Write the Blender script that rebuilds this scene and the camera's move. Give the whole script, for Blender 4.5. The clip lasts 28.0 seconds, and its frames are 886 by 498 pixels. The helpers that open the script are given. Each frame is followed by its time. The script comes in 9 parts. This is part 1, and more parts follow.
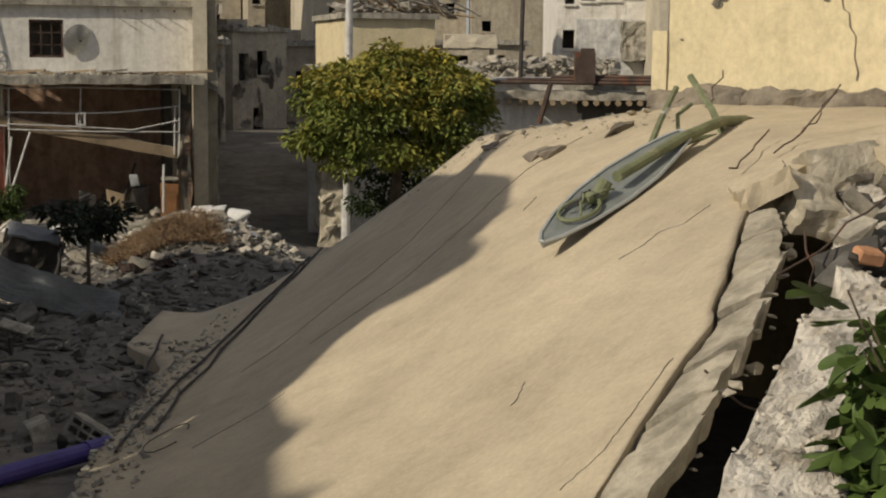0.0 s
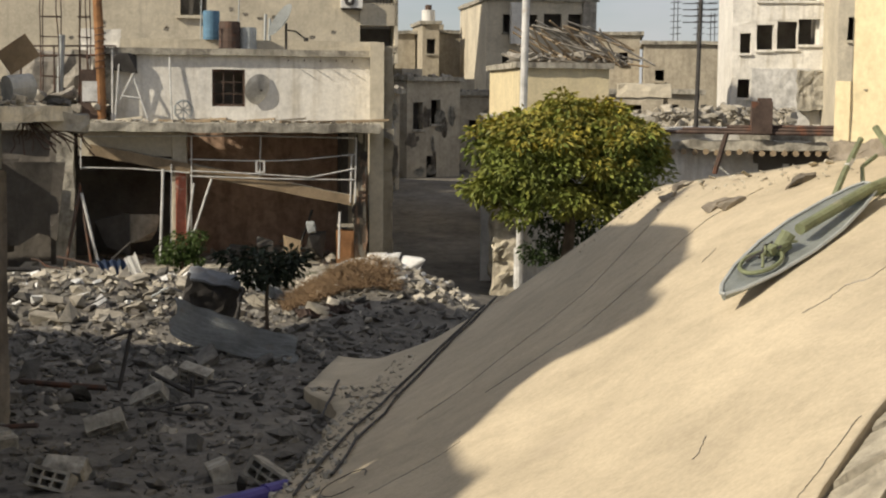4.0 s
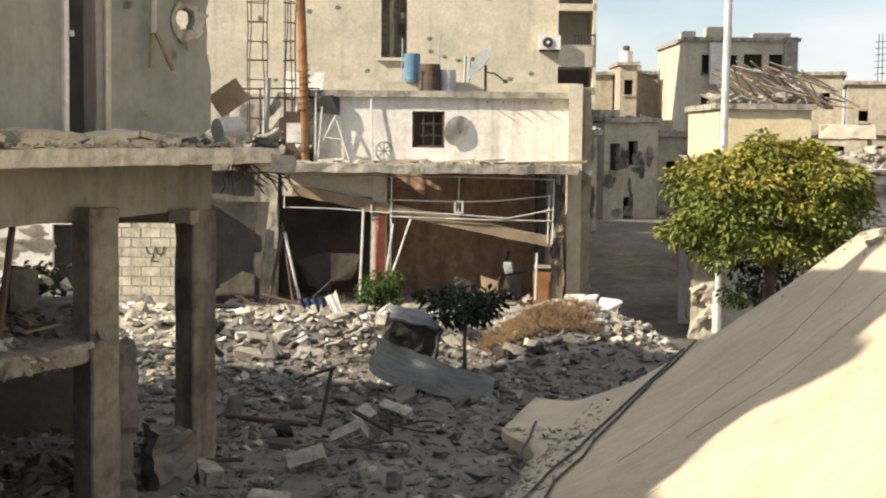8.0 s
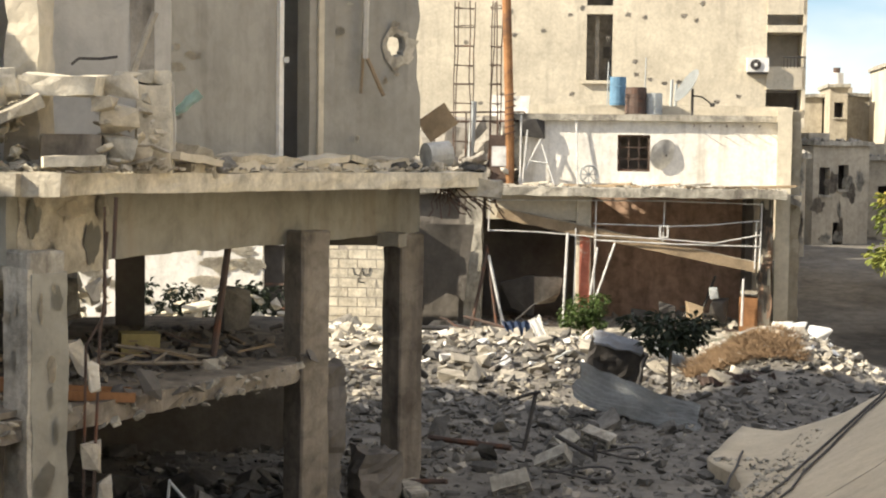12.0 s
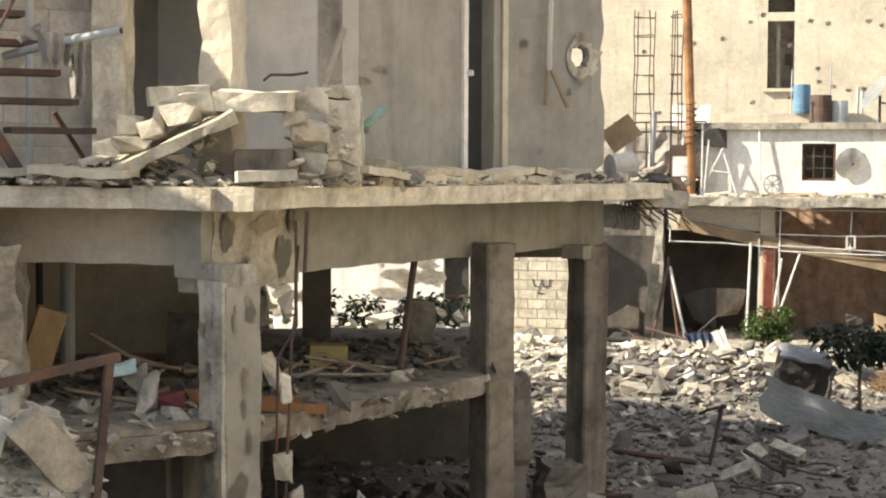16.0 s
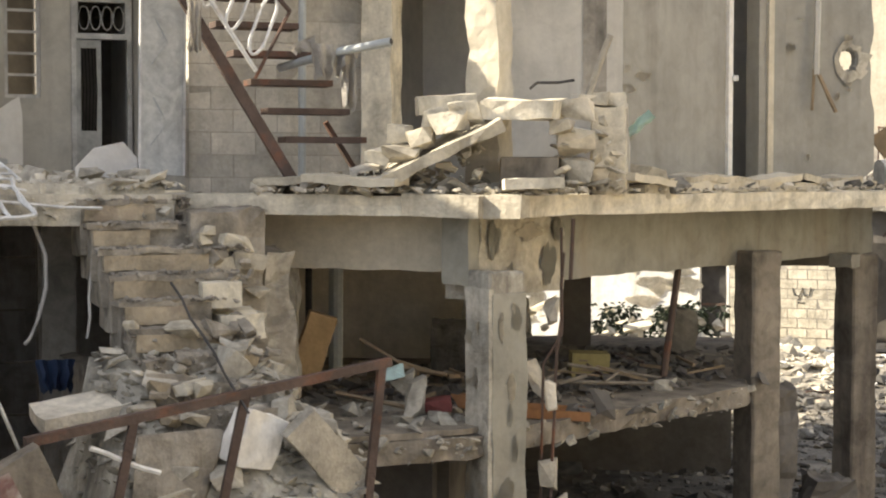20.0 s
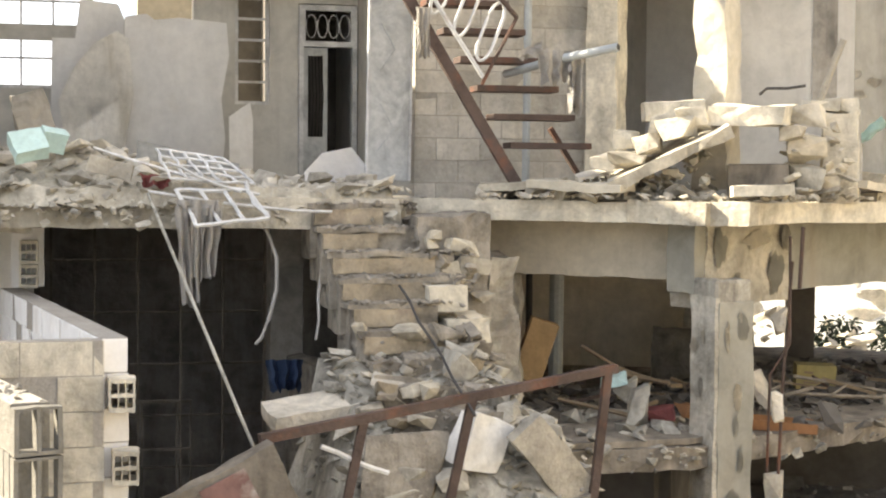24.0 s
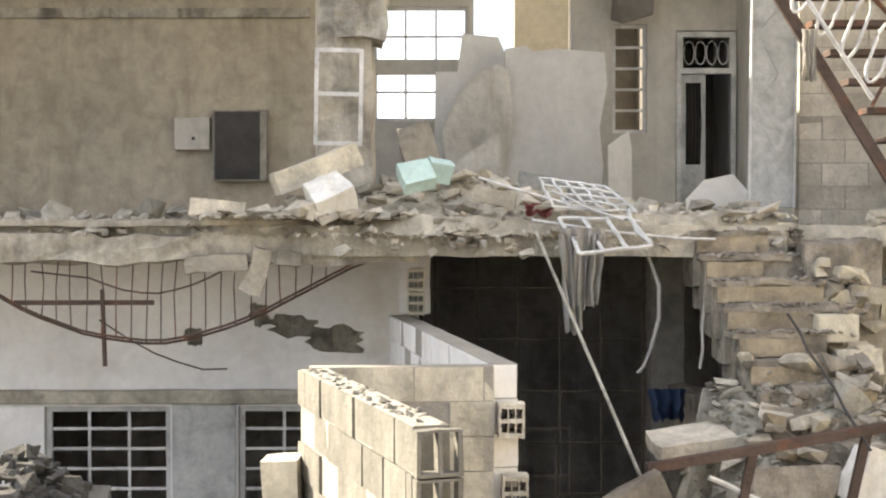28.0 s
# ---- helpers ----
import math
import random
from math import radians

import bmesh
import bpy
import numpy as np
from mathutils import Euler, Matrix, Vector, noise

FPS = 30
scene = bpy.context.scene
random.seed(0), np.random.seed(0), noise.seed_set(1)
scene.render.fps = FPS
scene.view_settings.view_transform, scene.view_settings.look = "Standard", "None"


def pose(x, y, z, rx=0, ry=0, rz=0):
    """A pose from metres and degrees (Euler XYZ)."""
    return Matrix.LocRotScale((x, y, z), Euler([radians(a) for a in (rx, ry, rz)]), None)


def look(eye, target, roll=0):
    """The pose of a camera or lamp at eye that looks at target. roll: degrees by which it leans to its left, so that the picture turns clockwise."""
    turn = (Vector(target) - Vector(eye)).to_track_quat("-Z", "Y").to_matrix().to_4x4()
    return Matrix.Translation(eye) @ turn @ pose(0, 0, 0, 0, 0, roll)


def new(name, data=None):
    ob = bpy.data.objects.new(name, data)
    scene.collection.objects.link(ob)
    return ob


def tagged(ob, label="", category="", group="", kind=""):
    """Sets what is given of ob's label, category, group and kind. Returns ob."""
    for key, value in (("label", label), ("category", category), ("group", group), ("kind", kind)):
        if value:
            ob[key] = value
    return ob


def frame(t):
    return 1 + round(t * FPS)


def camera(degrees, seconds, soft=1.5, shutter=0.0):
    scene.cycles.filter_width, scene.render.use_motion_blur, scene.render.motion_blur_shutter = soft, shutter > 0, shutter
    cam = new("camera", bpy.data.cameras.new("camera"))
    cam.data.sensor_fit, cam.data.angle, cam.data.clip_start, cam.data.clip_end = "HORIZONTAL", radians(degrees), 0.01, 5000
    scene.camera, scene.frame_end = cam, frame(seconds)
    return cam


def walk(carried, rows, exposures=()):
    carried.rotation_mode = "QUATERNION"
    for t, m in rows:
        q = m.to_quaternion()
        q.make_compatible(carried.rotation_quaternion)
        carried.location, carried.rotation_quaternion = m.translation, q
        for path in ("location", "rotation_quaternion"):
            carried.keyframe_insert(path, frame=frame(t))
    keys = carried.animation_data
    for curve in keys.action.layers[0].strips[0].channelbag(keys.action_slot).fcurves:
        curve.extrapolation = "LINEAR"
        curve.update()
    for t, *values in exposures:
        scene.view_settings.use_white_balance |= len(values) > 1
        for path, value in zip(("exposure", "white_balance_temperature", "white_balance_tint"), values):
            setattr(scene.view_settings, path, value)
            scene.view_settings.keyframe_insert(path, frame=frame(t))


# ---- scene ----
# camera and walk: t, x, y, z, yaw, pitch, roll
cam = camera(31.0, 28.0, soft=2.1)
ROWS = [
    (0, 0.000, 0.000, 3.650, -0.08, -6.97, 0.47),
    (0.5, -0.009, -0.015, 3.653, 0.62, -6.68, 0.73),
    (1, -0.021, -0.017, 3.655, 1.42, -6.31, 0.83),
    (1.5, -0.031, -0.022, 3.653, 2.29, -6.12, 0.81),
    (2, -0.037, -0.025, 3.654, 3.06, -6.02, 0.83),
    (2.5, -0.046, -0.011, 3.653, 3.72, -6.00, 0.64),
    (3, -0.055, 0.006, 3.655, 4.44, -5.84, 0.85),
    (3.5, -0.069, -0.011, 3.659, 5.26, -5.52, 0.71),
    (5.5, -0.107, -0.053, 3.672, 8.30, -5.00, 0.72),
    (6, -0.123, -0.051, 3.675, 9.30, -4.82, 0.72),
    (6.5, -0.128, -0.082, 3.677, 10.36, -4.54, 0.28),
    (7, -0.127, -0.080, 3.680, 11.37, -4.31, 0.52),
    (7.5, -0.134, -0.078, 3.676, 12.13, -4.13, 0.77),
    (8, -0.133, -0.091, 3.683, 13.00, -3.92, 0.60),
    (8.5, -0.155, -0.079, 3.678, 13.98, -3.82, 0.48),
    (9, -0.170, -0.084, 3.684, 14.97, -3.68, 0.72),
    (9.5, -0.175, -0.072, 3.688, 15.70, -3.65, 0.91),
    (10, -0.186, -0.066, 3.691, 16.55, -3.63, 1.25),
    (10.5, -0.188, -0.070, 3.695, 17.42, -3.55, 1.01),
    (11, -0.184, -0.087, 3.699, 18.51, -3.41, 0.83),
    (11.5, -0.187, -0.092, 3.702, 19.42, -3.27, 0.79),
    (12, -0.181, -0.121, 3.713, 20.23, -3.22, 0.79),
    (12.5, -0.184, -0.117, 3.706, 20.92, -3.21, 0.23),
    (14.5, -0.231, -0.130, 3.726, 23.70, -2.99, 0.20),
    (15, -0.250, -0.123, 3.734, 24.63, -3.02, 0.50),
    (15.5, -0.265, -0.130, 3.731, 25.55, -2.98, 0.41),
    (16, -0.291, -0.128, 3.725, 26.51, -2.89, 0.30),
    (16.5, -0.293, -0.136, 3.726, 27.36, -2.85, 0.30),
    (17, -0.288, -0.154, 3.734, 28.15, -2.85, 0.35),
    (17.5, -0.303, -0.152, 3.728, 29.16, -2.81, 0.26),
    (18, -0.313, -0.157, 3.725, 30.49, -2.77, 0.32),
    (18.5, -0.341, -0.165, 3.722, 31.55, -2.71, 0.17),
    (19, -0.363, -0.173, 3.725, 32.78, -2.63, 0.40),
    (19.5, -0.389, -0.177, 3.720, 34.02, -2.60, 0.17),
    (20, -0.409, -0.198, 3.726, 35.42, -2.66, 0.07),
    (20.5, -0.419, -0.206, 3.714, 36.45, -2.63, -0.00),
    (21, -0.429, -0.204, 3.717, 37.43, -2.72, 0.03),
    (21.5, -0.445, -0.204, 3.708, 38.35, -2.71, -0.34),
    (23.5, -0.505, -0.278, 3.687, 42.11, -2.45, 0.58),
    (24, -0.514, -0.282, 3.700, 42.86, -2.37, 0.44),
    (24.5, -0.527, -0.301, 3.691, 43.78, -2.31, -0.03),
    (25, -0.549, -0.296, 3.687, 45.42, -2.20, -0.18),
    (25.5, -0.553, -0.294, 3.691, 47.21, -2.00, -0.40),
    (26, -0.574, -0.304, 3.684, 49.17, -1.67, -0.44),
    (26.5, -0.586, -0.309, 3.678, 50.71, -1.51, -0.24),
    (27, -0.603, -0.315, 3.674, 52.34, -1.41, -0.42),
    (27.5, -0.626, -0.326, 3.672, 54.02, -1.41, -0.24),
    (28, -0.630, -0.345, 3.679, 55.95, -1.32, -0.07)
]
EXPOSURES = [(0.0, -0.63), (1.0, -0.51), (3.0, -0.22), (5.0, 0.21), (8.0, 0.76), (12.0, 1.08), (17.0, 1.28), (21.0, 1.5), (25.0, 2.0), (26.5, 1.9), (28.0, 1.85)]
walk(cam, [(t, pose(x, y, z, 0, 0, yaw) @ pose(0, 0, 0, 90 + pitch) @ pose(0, 0, 0, 0, 0, roll)) for t, x, y, z, yaw, pitch, roll in ROWS], EXPOSURES)

# world, sun
SUN_AZ, SUN_EL = 125.0, 32.0     # degrees to the left of +y; degrees up
world = bpy.data.worlds.new("world")
scene.world = world
world.use_nodes = True
wn, wl = world.node_tree.nodes, world.node_tree.links
sky = wn.new("ShaderNodeTexSky")
sky.sky_type, sky.sun_disc = "NISHITA", False
sky.sun_elevation, sky.sun_rotation = radians(SUN_EL), radians(-SUN_AZ)
sky.dust_density, sky.air_density, sky.ozone_density = 0.3, 1.0, 3.0
# thin white clouds high up in the sky
tc, mp, cn, cr, mx = (wn.new("ShaderNode" + k) for k in ("TexCoord", "Mapping", "TexNoise", "ValToRGB", "MixRGB"))
mp.inputs["Scale"].default_value = (1.0, 1.0, 2.6)
cn.inputs["Scale"].default_value, cn.inputs["Detail"].default_value = 3.2, 7
cr.color_ramp.elements[0].position, cr.color_ramp.elements[1].position = 0.32, 0.62
mx.inputs[2].default_value = (8.7, 8.55, 8.9, 1)
wl.new(tc.outputs["Generated"], mp.inputs[0]), wl.new(mp.outputs[0], cn.inputs["Vector"]), wl.new(cn.outputs["Fac"], cr.inputs[0])
wl.new(cr.outputs[0], mx.inputs[0]), wl.new(sky.outputs[0], mx.inputs[1]), wl.new(mx.outputs[0], wn["Background"].inputs[0])
wn["Background"].inputs[1].default_value = 0.072
sun = new("sun", bpy.data.lights.new("sun", "SUN"))
sun.data.energy, sun.data.angle, sun.data.color = 5.0, radians(0.6), (1.0, 0.89, 0.72)
sa, se = radians(SUN_AZ), radians(SUN_EL)
sun.matrix_world = look((-math.sin(sa) * math.cos(se) * 60, math.cos(sa) * math.cos(se) * 60, math.sin(se) * 60), (0, 0, 0))
# ---- materials ----
def mat(name, col, dark=0.6, light=1.15, scale=1.2, fine=18.0, rough=0.9, bump=0.4, metal=0.0, stain=None, stain_at=0.62, stain_scale=0.7, islands=0.0, spec=0.25, streak=False, grain=1.0, grime=0.0):
    """Two scales of noise on a base colour, stains of a second colour, and fine relief."""
    m = bpy.data.materials.new(name)
    m.use_nodes = True
    n, l = m.node_tree.nodes, m.node_tree.links
    b = n["Principled BSDF"]
    b.inputs["Roughness"].default_value, b.inputs["Metallic"].default_value = rough, metal
    b.inputs["Specular IOR Level"].default_value = spec
    t = n.new("ShaderNodeTexCoord")
    geo = n.new("ShaderNodeNewGeometry")
    big, small = n.new("ShaderNodeTexNoise"), n.new("ShaderNodeTexNoise")
    big.inputs["Scale"].default_value, big.inputs["Detail"].default_value, big.inputs["Roughness"].default_value = scale, 6, 0.6
    small.inputs["Scale"].default_value, small.inputs["Detail"].default_value, small.inputs["Roughness"].default_value = fine, 5, 0.65
    for node in (big, small):
        l.new(geo.outputs["Position"], node.inputs["Vector"])
    def ramp(fac, a, b_, lo, hi):
        r = n.new("ShaderNodeMapRange")
        l.new(fac, r.inputs[0])
        r.inputs[1].default_value, r.inputs[2].default_value, r.inputs[3].default_value, r.inputs[4].default_value = a, b_, lo, hi
        return r.outputs[0]
    def mul(x, y):
        k = n.new("ShaderNodeMath")
        k.operation = "MULTIPLY"
        l.new(x, k.inputs[0]), l.new(y, k.inputs[1])
        return k.outputs[0]
    f = mul(ramp(big.outputs["Fac"], 0.3, 0.7, dark, light), ramp(small.outputs["Fac"], 0.3, 0.7, 1 - 0.12 * grain, 1 + 0.08 * grain))
    if islands:
        oi = n.new("ShaderNodeObjectInfo")
        f = mul(f, ramp(geo.outputs["Random Per Island"], 0, 1, 1 - islands, 1 + islands * 0.6))
        f = mul(f, ramp(oi.outputs["Random"], 0, 1, 1 - islands, 1 + islands * 0.6))
    c = n.new("ShaderNodeMixRGB")
    c.blend_type, c.inputs[0].default_value, c.inputs[1].default_value = "MULTIPLY", 1, (*col, 1)
    l.new(f, c.inputs[2])
    out = c.outputs[0]
    if stain:
        s = n.new("ShaderNodeTexNoise")
        s.inputs["Scale"].default_value, s.inputs["Detail"].default_value, s.inputs["Roughness"].default_value = stain_scale, 8, 0.62
        mp_ = n.new("ShaderNodeMapping")
        mp_.inputs["Location"].default_value = (3.1, 7.7, 1.3)
        if streak:
            mp_.inputs["Scale"].default_value = (3.0, 3.0, 0.35)
        l.new(geo.outputs["Position"], mp_.inputs[0]), l.new(mp_.outputs[0], s.inputs["Vector"])
        k = n.new("ShaderNodeMixRGB")
        l.new(ramp(s.outputs["Fac"], stain_at - 0.07, stain_at + 0.07, 0, 0.85), k.inputs[0])
        l.new(out, k.inputs[1])
        k.inputs[2].default_value = (*stain, 1)
        out = k.outputs[0]
    if grime:
        w, mg = n.new("ShaderNodeTexNoise"), n.new("ShaderNodeTexNoise")
        w.inputs["Scale"].default_value, w.inputs["Detail"].default_value, w.inputs["Roughness"].default_value, w.inputs["Distortion"].default_value = 3.7, 9, 0.68, 0.5
        mg.inputs["Scale"].default_value, mg.inputs["Detail"].default_value, mg.inputs["Roughness"].default_value = 1.0, 7, 0.6
        mq = n.new("ShaderNodeMapping")
        mq.inputs["Scale"].default_value = (4.5, 4.5, 0.55)
        l.new(geo.outputs["Position"], w.inputs["Vector"]), l.new(geo.outputs["Position"], mq.inputs[0]), l.new(mq.outputs[0], mg.inputs["Vector"])
        dirt = n.new("ShaderNodeMixRGB")
        dirt.blend_type, dirt.inputs[0].default_value = "MULTIPLY", 1
        l.new(out, dirt.inputs[1])
        l.new(mul(ramp(w.outputs["Fac"], 0.44, 0.66, 1.0 + 0.16 * grime, 1 - grime), ramp(mg.outputs["Fac"], 0.48, 0.72, 1.0 + 0.08 * grime, 1 - 0.75 * grime)), dirt.inputs[2])
        out = dirt.outputs[0]
    l.new(out, b.inputs["Base Color"])
    if bump:
        bp = n.new("ShaderNodeBump")
        bp.inputs["Strength"].default_value, bp.inputs["Distance"].default_value = bump, 0.03
        l.new(small.outputs["Fac"], bp.inputs["Height"]), l.new(bp.outputs[0], b.inputs["Normal"])
    return m


SCREED = mat("sandy_screed", (0.53, 0.45, 0.32), 0.82, 1.08, 0.8, 26, 0.95, 0.10, stain=(0.46, 0.39, 0.285), stain_at=0.66, stain_scale=0.9, grime=0.1)
CONCRETE = mat("worn_concrete", (0.43, 0.40, 0.33), 0.62, 1.15, 1.6, 18, 0.93, 0.5, stain=(0.19, 0.17, 0.14), stain_at=0.60, stain_scale=1.0, streak=True, grime=0.5)
EDGE = mat("sandy_concrete", (0.49, 0.44, 0.34), 0.65, 1.15, 2.2, 22, 0.95, 0.6, stain=(0.36, 0.32, 0.25), stain_at=0.64, stain_scale=1.6, grime=0.35)
CONCRETE_PALE = mat("pale_concrete", (0.50, 0.46, 0.375), 0.7, 1.12, 1.8, 20, 0.93, 0.6, stain=(0.28, 0.245, 0.195), stain_at=0.61, stain_scale=1.3, grime=0.42)
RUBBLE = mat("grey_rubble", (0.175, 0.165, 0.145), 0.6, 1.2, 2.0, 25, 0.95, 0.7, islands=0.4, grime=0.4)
RUBBLE_PALE = mat("pale_rubble", (0.55, 0.50, 0.405), 0.72, 1.15, 2.4, 22, 0.95, 0.7, islands=0.3, grime=0.3)
DIRT = mat("dusty_ground", (0.175, 0.16, 0.135), 0.65, 1.2, 0.8, 14, 0.97, 0.8, stain=(0.25, 0.225, 0.185), stain_at=0.6, grime=0.3)
PLASTER_WHITE = mat("white_plaster", (0.80, 0.77, 0.70), 0.82, 1.05, 1.0, 14, 0.92, 0.35, stain=(0.52, 0.48, 0.40), stain_at=0.6, stain_scale=1.1, streak=True, grime=0.15)
PLASTER_BEIGE = mat("beige_plaster", (0.59, 0.53, 0.41), 0.78, 1.08, 0.7, 10, 0.93, 0.35, stain=(0.38, 0.34, 0.27), stain_at=0.64, streak=True, grime=0.12)
PLASTER_YELLOW = mat("yellow_plaster", (0.68, 0.585, 0.375), 0.9, 1.06, 0.7, 12, 0.92, 0.15, stain=(0.6, 0.5, 0.33), stain_at=0.68, grime=0.12)
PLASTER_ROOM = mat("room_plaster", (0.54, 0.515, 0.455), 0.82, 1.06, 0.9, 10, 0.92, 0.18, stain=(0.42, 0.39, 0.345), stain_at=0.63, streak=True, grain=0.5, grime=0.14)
GREY_WALL = mat("grey_render", (0.36, 0.33, 0.28), 0.7, 1.15, 0.6, 8, 0.93, 0.4, stain=(0.2, 0.18, 0.15), stain_at=0.64, streak=True, grime=0.38)
# one dark tone for real soot and for shade painted into unlit interiors
DARK_WALL = mat("soot_and_shade", (0.16, 0.145, 0.125), 0.6, 1.3, 1.2, 10, 0.95, 0.4)
BROWN_WALL = mat("brown_shop_wall", (0.50, 0.34, 0.24), 0.75, 1.15, 0.8, 10, 0.9, 0.3, grime=0.35)
BLOCK = mat("hollow_block", (0.56, 0.52, 0.44), 0.75, 1.12, 2.5, 24, 0.95, 0.6, islands=0.16, grime=0.2)
BLOCK_CREAM = mat("cream_block", (0.67, 0.61, 0.48), 0.78, 1.1, 2.2, 22, 0.95, 0.5, stain=(0.45, 0.38, 0.28), stain_at=0.64, islands=0.12, grime=0.35)
MORTAR = mat("mortar", (0.36, 0.33, 0.28), 0.8, 1.1, 3, 30, 0.95, 0.5)
RUST = mat("rusty_steel", (0.108, 0.077, 0.062), 0.6, 1.3, 3, 30, 0.8, 0.4, metal=0.25, stain=(0.19, 0.085, 0.05), stain_at=0.6, stain_scale=3)
STEEL_DARK = mat("dark_steel", (0.07, 0.065, 0.06), 0.7, 1.3, 4, 40, 0.7, 0.3, metal=0.4)
PAINT_WHITE = mat("white_painted_steel", (0.66, 0.65, 0.62), 0.7, 1.08, 3, 30, 0.6, 0.2, stain=(0.35, 0.25, 0.17), stain_at=0.7, stain_scale=4, grime=0.25)
PAINT_GREY = mat("grey_painted_sheet", (0.40, 0.42, 0.41), 0.8, 1.1, 1.5, 20, 0.65, 0.2, stain=(0.3, 0.3, 0.29), stain_at=0.66, stain_scale=2)
LAMP_GREEN = mat("olive_painted_metal", (0.19, 0.21, 0.12), 0.7, 1.2, 5, 40, 0.6, 0.3, stain=(0.33, 0.30, 0.2), stain_at=0.66, stain_scale=4)
LAMP_GREY = mat("weathered_aluminium", (0.28, 0.30, 0.28), 0.8, 1.15, 4, 35, 0.5, 0.2, metal=0.4)
SHEET = mat("corrugated_zinc", (0.34, 0.35, 0.34), 0.6, 1.2, 2, 20, 0.55, 0.3, metal=0.5, stain=(0.22, 0.13, 0.08), stain_at=0.66, stain_scale=2)
WOOD = mat("raw_wood", (0.29, 0.22, 0.14), 0.7, 1.2, 3, 30, 0.8, 0.4)
WOOD_ORANGE = mat("orange_wood", (0.27, 0.135, 0.06), 0.75, 1.15, 3, 25, 0.7, 0.3)
DOOR_GREY = mat("grey_door_paint", (0.50, 0.50, 0.47), 0.8, 1.06, 1.5, 16, 0.7, 0.2, stain=(0.33, 0.31, 0.28), stain_at=0.66, streak=True, grime=0.3)
CLOTH_GREY = mat("dusty_grey_cloth", (0.52, 0.49, 0.44), 0.75, 1.1, 3, 40, 0.98, 0.4)
CLOTH_RED = mat("red_cloth", (0.24, 0.08, 0.07), 0.7, 1.2, 4, 30, 0.95, 0.3)
BLUE = mat("blue_plastic", (0.045, 0.07, 0.13), 0.7, 1.2, 3, 20, 0.6, 0.2)
PURPLE = mat("purple_pipe", (0.07, 0.055, 0.22), 0.8, 1.2, 3, 20, 0.45, 0.1)
GREEN_TILE = mat("mint_plaster", (0.50, 0.64, 0.58), 0.85, 1.1, 3, 20, 0.8, 0.2)
YELLOW_BOX = mat("yellow_carton", (0.36, 0.30, 0.13), 0.8, 1.1, 3, 20, 0.85, 0.2)
LEAF = mat("leaf_yellow_green", (0.36, 0.32, 0.065), 0.8, 1.25, 0.9, 6, 0.6, 0.0, stain=(0.46, 0.36, 0.045), stain_at=0.55, stain_scale=0.8, islands=0.25)
# room plaster again, darkened to hold the shade on the rear upper walls
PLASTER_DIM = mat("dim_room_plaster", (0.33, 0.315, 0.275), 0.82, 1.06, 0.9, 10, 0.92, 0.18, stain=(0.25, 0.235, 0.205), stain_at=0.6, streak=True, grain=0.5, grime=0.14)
ALLEY = mat("beige_alley_plaster", (0.44, 0.39, 0.30), 0.8, 1.1, 0.7, 9, 0.95, 0.4, stain=(0.33, 0.29, 0.22), stain_at=0.6, streak=True, grime=0.22)
# real whitewash on blocks and panels; elsewhere a lift in place of bounced light
WHITEWASH_AND_LIFT = mat("whitewash_and_lifted_wall", (0.83, 0.81, 0.77), 0.9, 1.04, 1.2, 12, 0.93, 0.15, stain=(0.68, 0.64, 0.58), stain_at=0.64, stain_scale=1.3, grain=0.5, grime=0.06)
CARDBOARD = mat("ochre_cardboard", (0.44, 0.29, 0.14), 0.85, 1.1, 3, 30, 0.9, 0.2, grime=0.15)
LEAF_GREEN = mat("leaf_mid_green", (0.15, 0.185, 0.042), 0.75, 1.3, 0.9, 6, 0.55, 0.0, stain=(0.24, 0.235, 0.045), stain_at=0.52, stain_scale=0.9, islands=0.3)
LEAF_DARK = mat("leaf_dark_green", (0.05, 0.08, 0.025), 0.6, 1.5, 1.5, 6, 0.55, 0.0, islands=0.35)
LEAF_FIG = mat("leaf_fig", (0.075, 0.115, 0.028), 0.7, 1.4, 4, 10, 0.5, 0.1, islands=0.3)
BARK = mat("bark", (0.13, 0.10, 0.07), 0.6, 1.3, 4, 30, 0.95, 0.8)
DRY_GRASS = mat("dry_brushwood", (0.21, 0.14, 0.08), 0.6, 1.3, 3, 20, 0.95, 0.0, islands=0.3)
WATER_TANK = mat("blue_barrel", (0.12, 0.23, 0.33), 0.8, 1.1, 3, 20, 0.6, 0.2)
ASPHALT = mat("dusty_asphalt", (0.17, 0.155, 0.13), 0.7, 1.2, 0.5, 12, 0.95, 0.5, stain=(0.30, 0.27, 0.22), stain_at=0.6)
WHITE_PVC = mat("white_plastic", (0.72, 0.71, 0.67), 0.85, 1.05, 3, 20, 0.5, 0.1)
INK = mat("black_sprayed_paint", (0.06, 0.06, 0.06), 0.8, 1.2, 5, 30, 0.9, 0.1)
RED_PAINT = mat("faded_red_paint", (0.42, 0.14, 0.09), 0.7, 1.2, 4, 20, 0.8, 0.2, stain=(0.5, 0.42, 0.34), stain_at=0.6, stain_scale=4)
TERRACOTTA = mat("orange_brick", (0.42, 0.22, 0.12), 0.8, 1.15, 4, 25, 0.95, 0.5, islands=0.2)
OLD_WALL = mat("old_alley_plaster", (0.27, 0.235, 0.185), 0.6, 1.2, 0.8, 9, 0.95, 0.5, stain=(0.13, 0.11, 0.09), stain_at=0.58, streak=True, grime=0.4)
